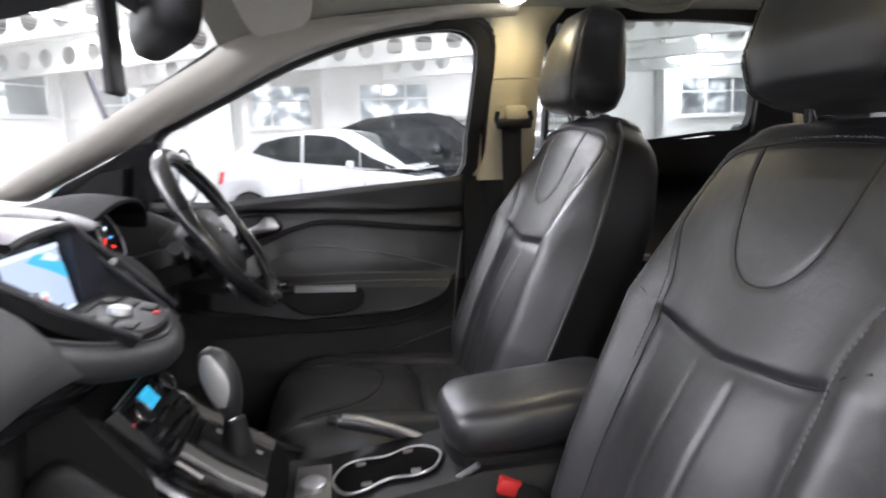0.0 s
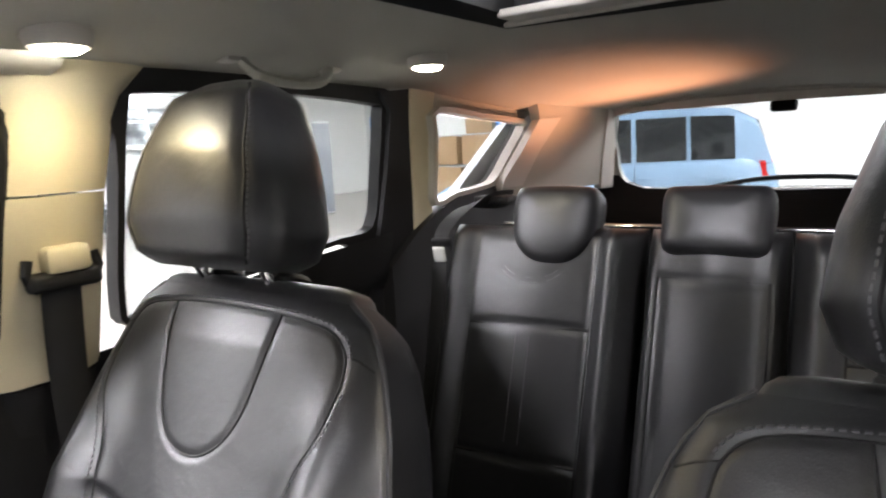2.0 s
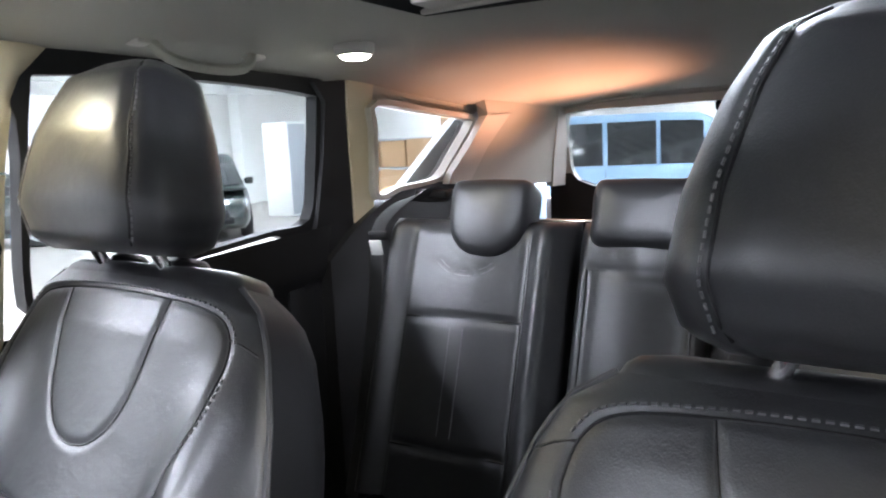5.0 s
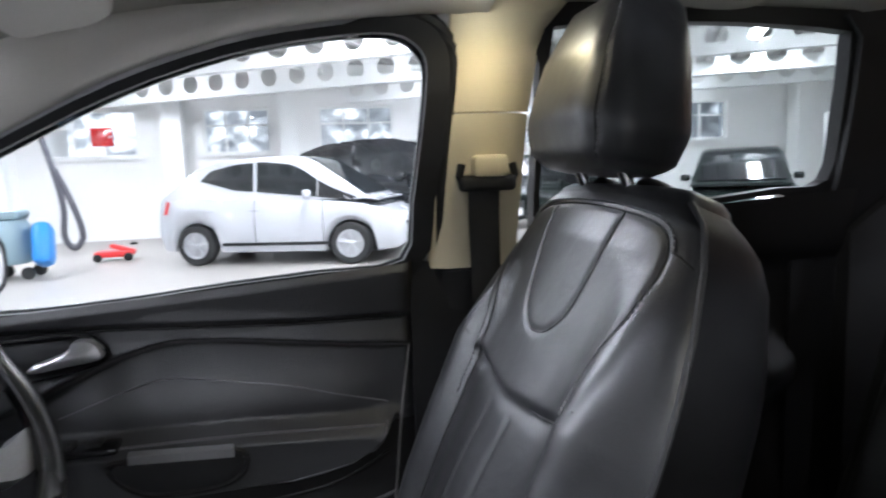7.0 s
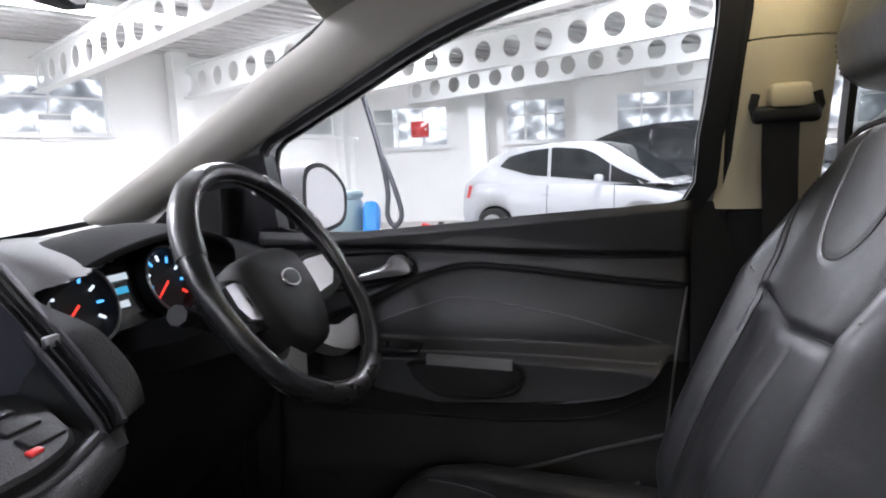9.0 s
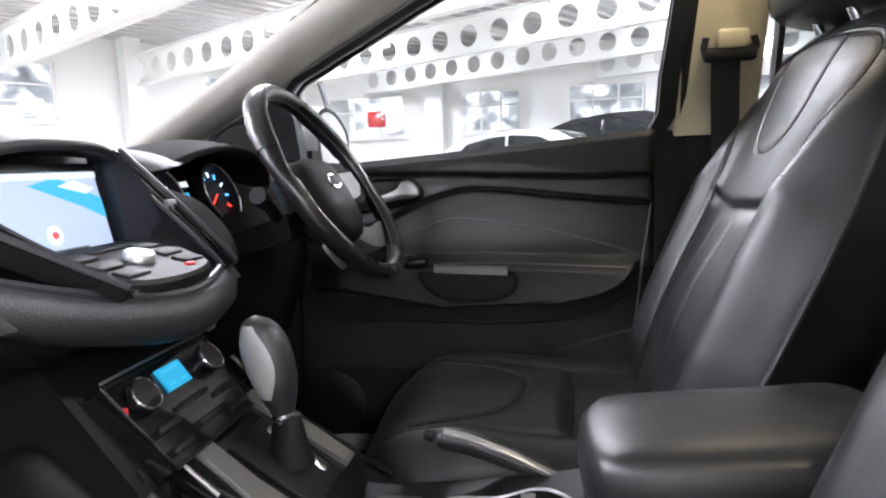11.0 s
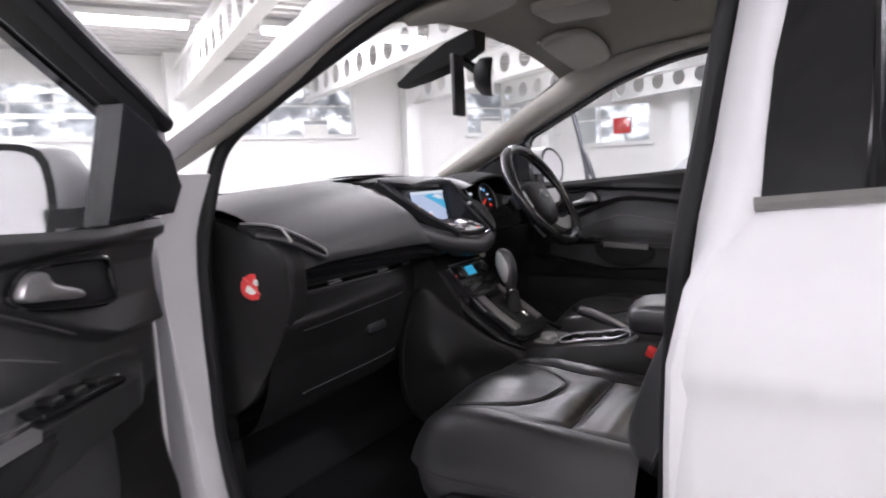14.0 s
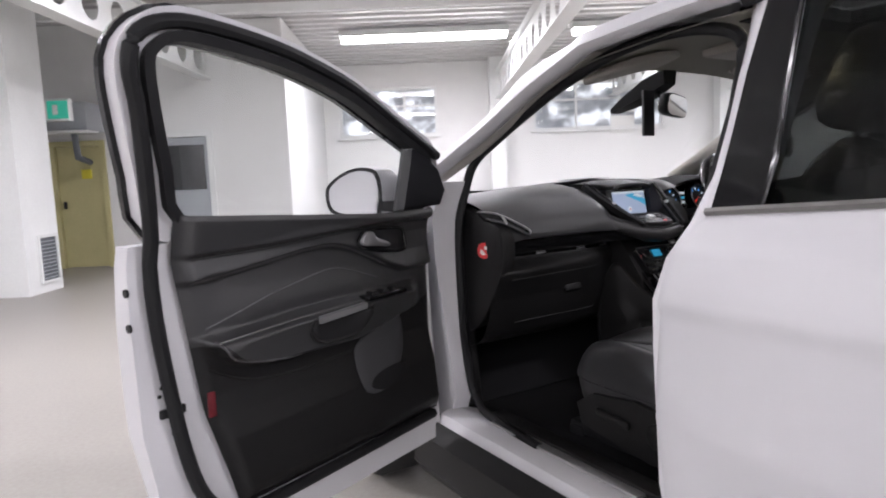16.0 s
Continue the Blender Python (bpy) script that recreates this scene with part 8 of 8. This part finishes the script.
                P(nm, loft([ring_, [v - Vector((q * 0.02, 0, 0)) for v in ring_]]), mt_, e, "dark side window" if mt_ == DGLASS else "dark wedge below the windscreen pillar")
        for ya, yb in ((g0 + 0.42, g0 + 0.95), (g0 + 1.0, g0 + 1.62), (g0 + 1.68, g1 - 0.42)) if suv else ():
            low = lambda y: 0.10
            lo = [gpt(y, low(y), q) for y in np.linspace(ya, yb, 8)]
            hi = [gpt(y, 0.86, q) for y in np.linspace(ya, yb, 8)]
            P("side_window", loft([lo + hi[::-1], [v - Vector((q * 0.01, 0, 0)) for v in lo + hi[::-1]]]), DGLASS, e, "dark side window")
        P("door_mirror", box((q * (W / 2 + 0.06), g1 - 0.55 if suv else g0 + 2.42, belt + 0.06), (0.18, 0.10, 0.13), 0.04), paint if not suv else BLACKP, e)
        for yy in (g0 + 1.55, g0 + 0.85):
            P("door_handle", box((q * (W / 2 * 0.985 + 0.006), yy, belt * 0.84), (0.02, 0.15, 0.03), 0.008), paint, e)
        P("sill_strip", box((q * (W / 2 * 0.955), 0.0, gc + 0.12), (0.03, wf - wr - 2 * r - 0.12, 0.05), 0.01), BLACK, e, "dark sill strip")
        for yy in ((g0 + 0.98, g0 + 1.65) if suv else (g0 + 1.55, g0 + 2.62)):
            P("door_gap", tube([(q * W / 2 * k, yy, z) for k, z in ((0.975, gc + 0.1), (1.0, belt * 0.6), (0.975, belt * 0.90), (0.92, belt * 0.98))], 0.006, 5), BLACK, e)
        P("headlamp", loft([[Vector((q * x, y, z)) for x, y, z in ((W / 2 * 0.50, half - 0.085 + o, belt * 0.60), (W / 2 * 0.86, half - 0.16 + o, belt * 0.64), (W / 2 * 0.90, half - 0.36 + o, belt * 0.78), (W / 2 * 0.55, half - 0.17 + o, belt * 0.70))] for o in (-0.03, 0.035)]), HEADL, e, "clear headlamp", 30)
        P("tail_lamp", loft([[Vector((q * x, y, z)) for x, y, z in ((W / 2 * 0.72, -half + 0.05 - o, belt * 0.78), (W / 2 * 0.96, -half + 0.20 - o, belt * 0.80), (W / 2 * 0.92, -half + 0.24 - o, belt * 1.0), (W / 2 * 0.72, -half + 0.10 - o, belt * 1.0))] for o in (-0.03, 0.03)]), TAILL, e, "red tail lamp", 30)
    # screens
    for ya, yb, nm in ((g1 - 0.10, g1 - 0.80, "windscreen"), (g0 + 0.015, g0 + 0.38, "rear_window")) if suv else ((g0 + 3.24, g0 + 2.28, "windscreen"), (g0 + 0.10, g0 + 0.62, "rear_window")):
        def gw(u, v):
            y = ya + (yb - ya) * v
            z = lerp(gy, gz, y)
            w = W / 2 * 0.90 * (1 - 0.26 * (z - belt) / (H - belt)) * 0.90
            off = 0.02
            return Vector((w * (2 * u - 1), y + (off if nm == "windscreen" else -off) * 0.6, z + off * 0.6))
        P(nm, grid(gw, 8, 10), DGLASS, e, "dark glass", 60)
    P("grille", box((0, half - 0.01, belt * 0.52), (W * 0.52, 0.06, belt * 0.16), 0.02), BLACK, e, "black front grille")
    P("front_intake", box((0, half - 0.01, gc + 0.18), (W * 0.6, 0.05, 0.12), 0.02), BLACK, e)
    P("plate", box((0, half + 0.03, belt * 0.44), (0.50, 0.012, 0.11), 0.004), PAPER, e, "blank white plate")
    P("badge", disc((0, half + 0.022, belt * 0.55), (0, 1, 0), 0.05, 0.012, 18), CHROME, e)
    for q in (-1, 1):
        for wy in (wf, wr):
            wheel(q * (W / 2 - 0.11), wy, r, 0.20, q, e)
    pose_thing(e, Matrix.Translation(at) @ Matrix.Rotation(radians(heading), 4, "Z") @ Matrix.Scale(size, 4))
    return e


# white hatchback alongside, nose towards the rear of the hall
parked_car("hatchback", (10.25, -0.27, 0), 158.0, 3.90, 1.68, 1.62, WHITE2, "small silver-white hatchback parked on the hall floor", size=1.0)
parked_car("black_hatchback", (11.85, -2.15, 0), 145.0, 3.95, 1.58, 1.60, BLACKP, "black hatchback parked beyond the white one", size=1.2)
parked_car("dark_hatchback", (13.1, -5.6, 0), 150.0, 4.0, 1.70, 1.56, DARKP, "dark green-black hatchback parked beyond the black one")
parked_car("dark_car", (10.4, -8.55, 0), 53.0, 4.1, 1.78, 1.52, DARKP, "dark green-black car parked nose towards the aisle")
parked_car("suv", (3.1, -9.25, 0), -69.0, 4.6, 1.85, 1.78, BLUEP, "light blue SUV parked behind", suv=True)

# vacuum machine with its hose, red trolley jack, stacked boxes
vac = thing("vacuum_machine", (9.93, 3.67, 0), "grey-blue wheeled cleaning machine with a bright blue drum", "cleaning machine")
P("tank", lathe((9.95, 3.80, 0.22), (0, 0, 1), [(0.30, 0), (0.34, 0.05), (0.34, 0.55), (0.30, 0.62), (0.12, 0.66)], 24), TEALPL, vac)
P("drum", box((9.83, 3.26, 0.48), (0.42, 0.26, 0.62), 0.10, (0, 20, 8)), BLUEPL, vac, "bright blue plastic drum")
P("lid", box((9.95, 3.77, 0.92), (0.55, 0.52, 0.14), 0.06), TEALPL, vac)
P("push_handle", tube(smooth_path([(10.2, 4.0, 0.7), (10.35, 4.05, 1.05), (10.2, 4.05, 1.2)], 5), 0.018, 8), BLACK, vac)
for dx, dy in ((-0.22, -0.22), (0.22, -0.22), (-0.22, 0.22), (0.22, 0.22)):
    P("caster", lathe((9.93 + dx, 3.67 + dy, 0.09), (1, 0, 0), [(0.04, -0.03), (0.09, -0.025), (0.09, 0.025), (0.04, 0.03)], 16), TYRE, vac)
hz = thing("hanging_hose", (12.8, 3.75, 0), "dark rubber hose hanging from the ceiling in a loop", "hose")
P("hose", tube(smooth_path([(12.8, 4.6, 3.8), (12.8, 4.35, 2.9), (12.8, 4.05, 1.7), (12.8, 3.92, 0.9), (12.8, 3.95, 0.35), (12.8, 3.80, 0.12), (12.8, 3.64, 0.35), (12.8, 3.75, 0.9), (12.8, 4.0, 1.6)], 8), 0.055, 10), HOSE, hz)
jk = thing("trolley_jack", (11.4, 2.75, 0), "low red trolley jack on the floor", "jack")
P("jack_frame", box((11.4, 2.75, 0.12), (0.30, 0.60, 0.10), 0.03), RED, jk)
P("jack_arm", box((11.4, 2.62, 0.20), (0.12, 0.40, 0.07), 0.02, (18, 0, 0)), RED, jk)
P("jack_saddle", lathe((11.4, 2.44, 0.26), (0, 0, 1), [(0.05, 0), (0.06, 0.03), (0.03, 0.04)], 14), BLACK, jk)
for dy in (-0.24, 0.24):
    P("jack_wheel", lathe((11.24, 2.75 + dy, 0.07), (1, 0, 0), [(0.03, 0), (0.07, 0.01), (0.07, 0.05), (0.03, 0.06)], 14), BLACK, jk)
rnd = random.Random(5)
for k in range(9):
    x, y, z = 6.4 + 0.75 * (k % 4), -12.0 + rnd.uniform(-0.1, 0.1), 0.75 + 0.62 * (k // 4)
    b = thing("cardboard_box", (x, y, z - 0.3), "brown cardboard box on a pallet rack", "box", "stacked boxes")
    P("carton", box((x, y, z), (0.66, 0.6, 0.58), 0.012, (0, 0, rnd.uniform(-6, 6))), CARD, b)
    P("tape", box((x, y, z + 0.292), (0.66, 0.06, 0.004), 0.001), material("parcel_tape", (0.5, 0.4, 0.25), 0.3) if k == 0 else bpy.data.materials["parcel_tape"], b)
rk = thing("pallet_rack", (7.5, -12.0, 0), "blue steel pallet rack holding boxes", "rack")
for x in (5.9, 9.1):
    P("upright", box((x, -12.0, 1.1), (0.08, 0.7, 2.2), 0.01), BLUEPL, rk)
for z in (0.42, 1.045, 1.665):
    P("shelf", box((7.5, -12.0, z), (3.2, 0.7, 0.05), 0.01), GREYD, rk)
# notices on the walls
for a, d_, z, w, h in ((4.35, 14.97, 2.35, 0.55, 0.5), (9.0, 14.97, 2.45, 0.6, 0.45)):
    nb = thing("wall_notice", rm(a, d_, z), "pale framed notice on the white wall", "notice")
    P("sheet", box(tuple(rm(a, d_, z)), (w, 0.02, h), 0.004, (0, 0, -31)), PAPER, nb)
    P("notice_band", box(tuple(rm(a, d_ - 0.014, z + h * 0.36)), (w * 0.96, 0.008, h * 0.16), 0.002, (0, 0, -31)), GREYD, nb)
cab = thing("white_cabinet", (8.2, -12.5, 0), "tall grey-white steel cabinet", "cabinet")
P("cabinet_body", box((11.0, -11.6, 1.1), (0.8, 0.6, 2.2), 0.02), STEELW, cab)
P("cabinet_door", box((10.59, -11.6, 1.1), (0.02, 0.55, 2.1), 0.006), GREYD, cab)

# loose sheet of paper on the luggage cover
PAPER_AT = (0.44, -1.79, 1.232)
pp = thing("paper_sheet", PAPER_AT, "crumpled white paper on the luggage cover", "paper")
P("sheet", grid(lambda u, v: Vector(PAPER_AT) + Vector((-0.04 + 0.08 * u, -0.05 + 0.06 * v + 0.012 * math.sin(7 * u + 2 * v), 0.003 + 0.085 * v * (0.75 + 0.25 * math.sin(4 * u + 0.6)))), 10, 10), PAPER, pp, "", 70)

# red box added on the far wall for an unclear red thing
fc = thing("red_wall_box", (15.3, 3.8, 2.08), "red box on the wall, for an unclear red thing", "cabinet")
P("cabinet_body", box((15.30, 3.80, 2.30), (0.16, 0.44, 0.40), 0.02), TAILL, fc)
P("cabinet_door", box((15.212, 3.80, 2.30), (0.012, 0.38, 0.34), 0.006), TAILL, fc)
P("door_catch", box((15.203, 3.63, 2.30), (0.012, 0.03, 0.06), 0.004), STEELW, fc)
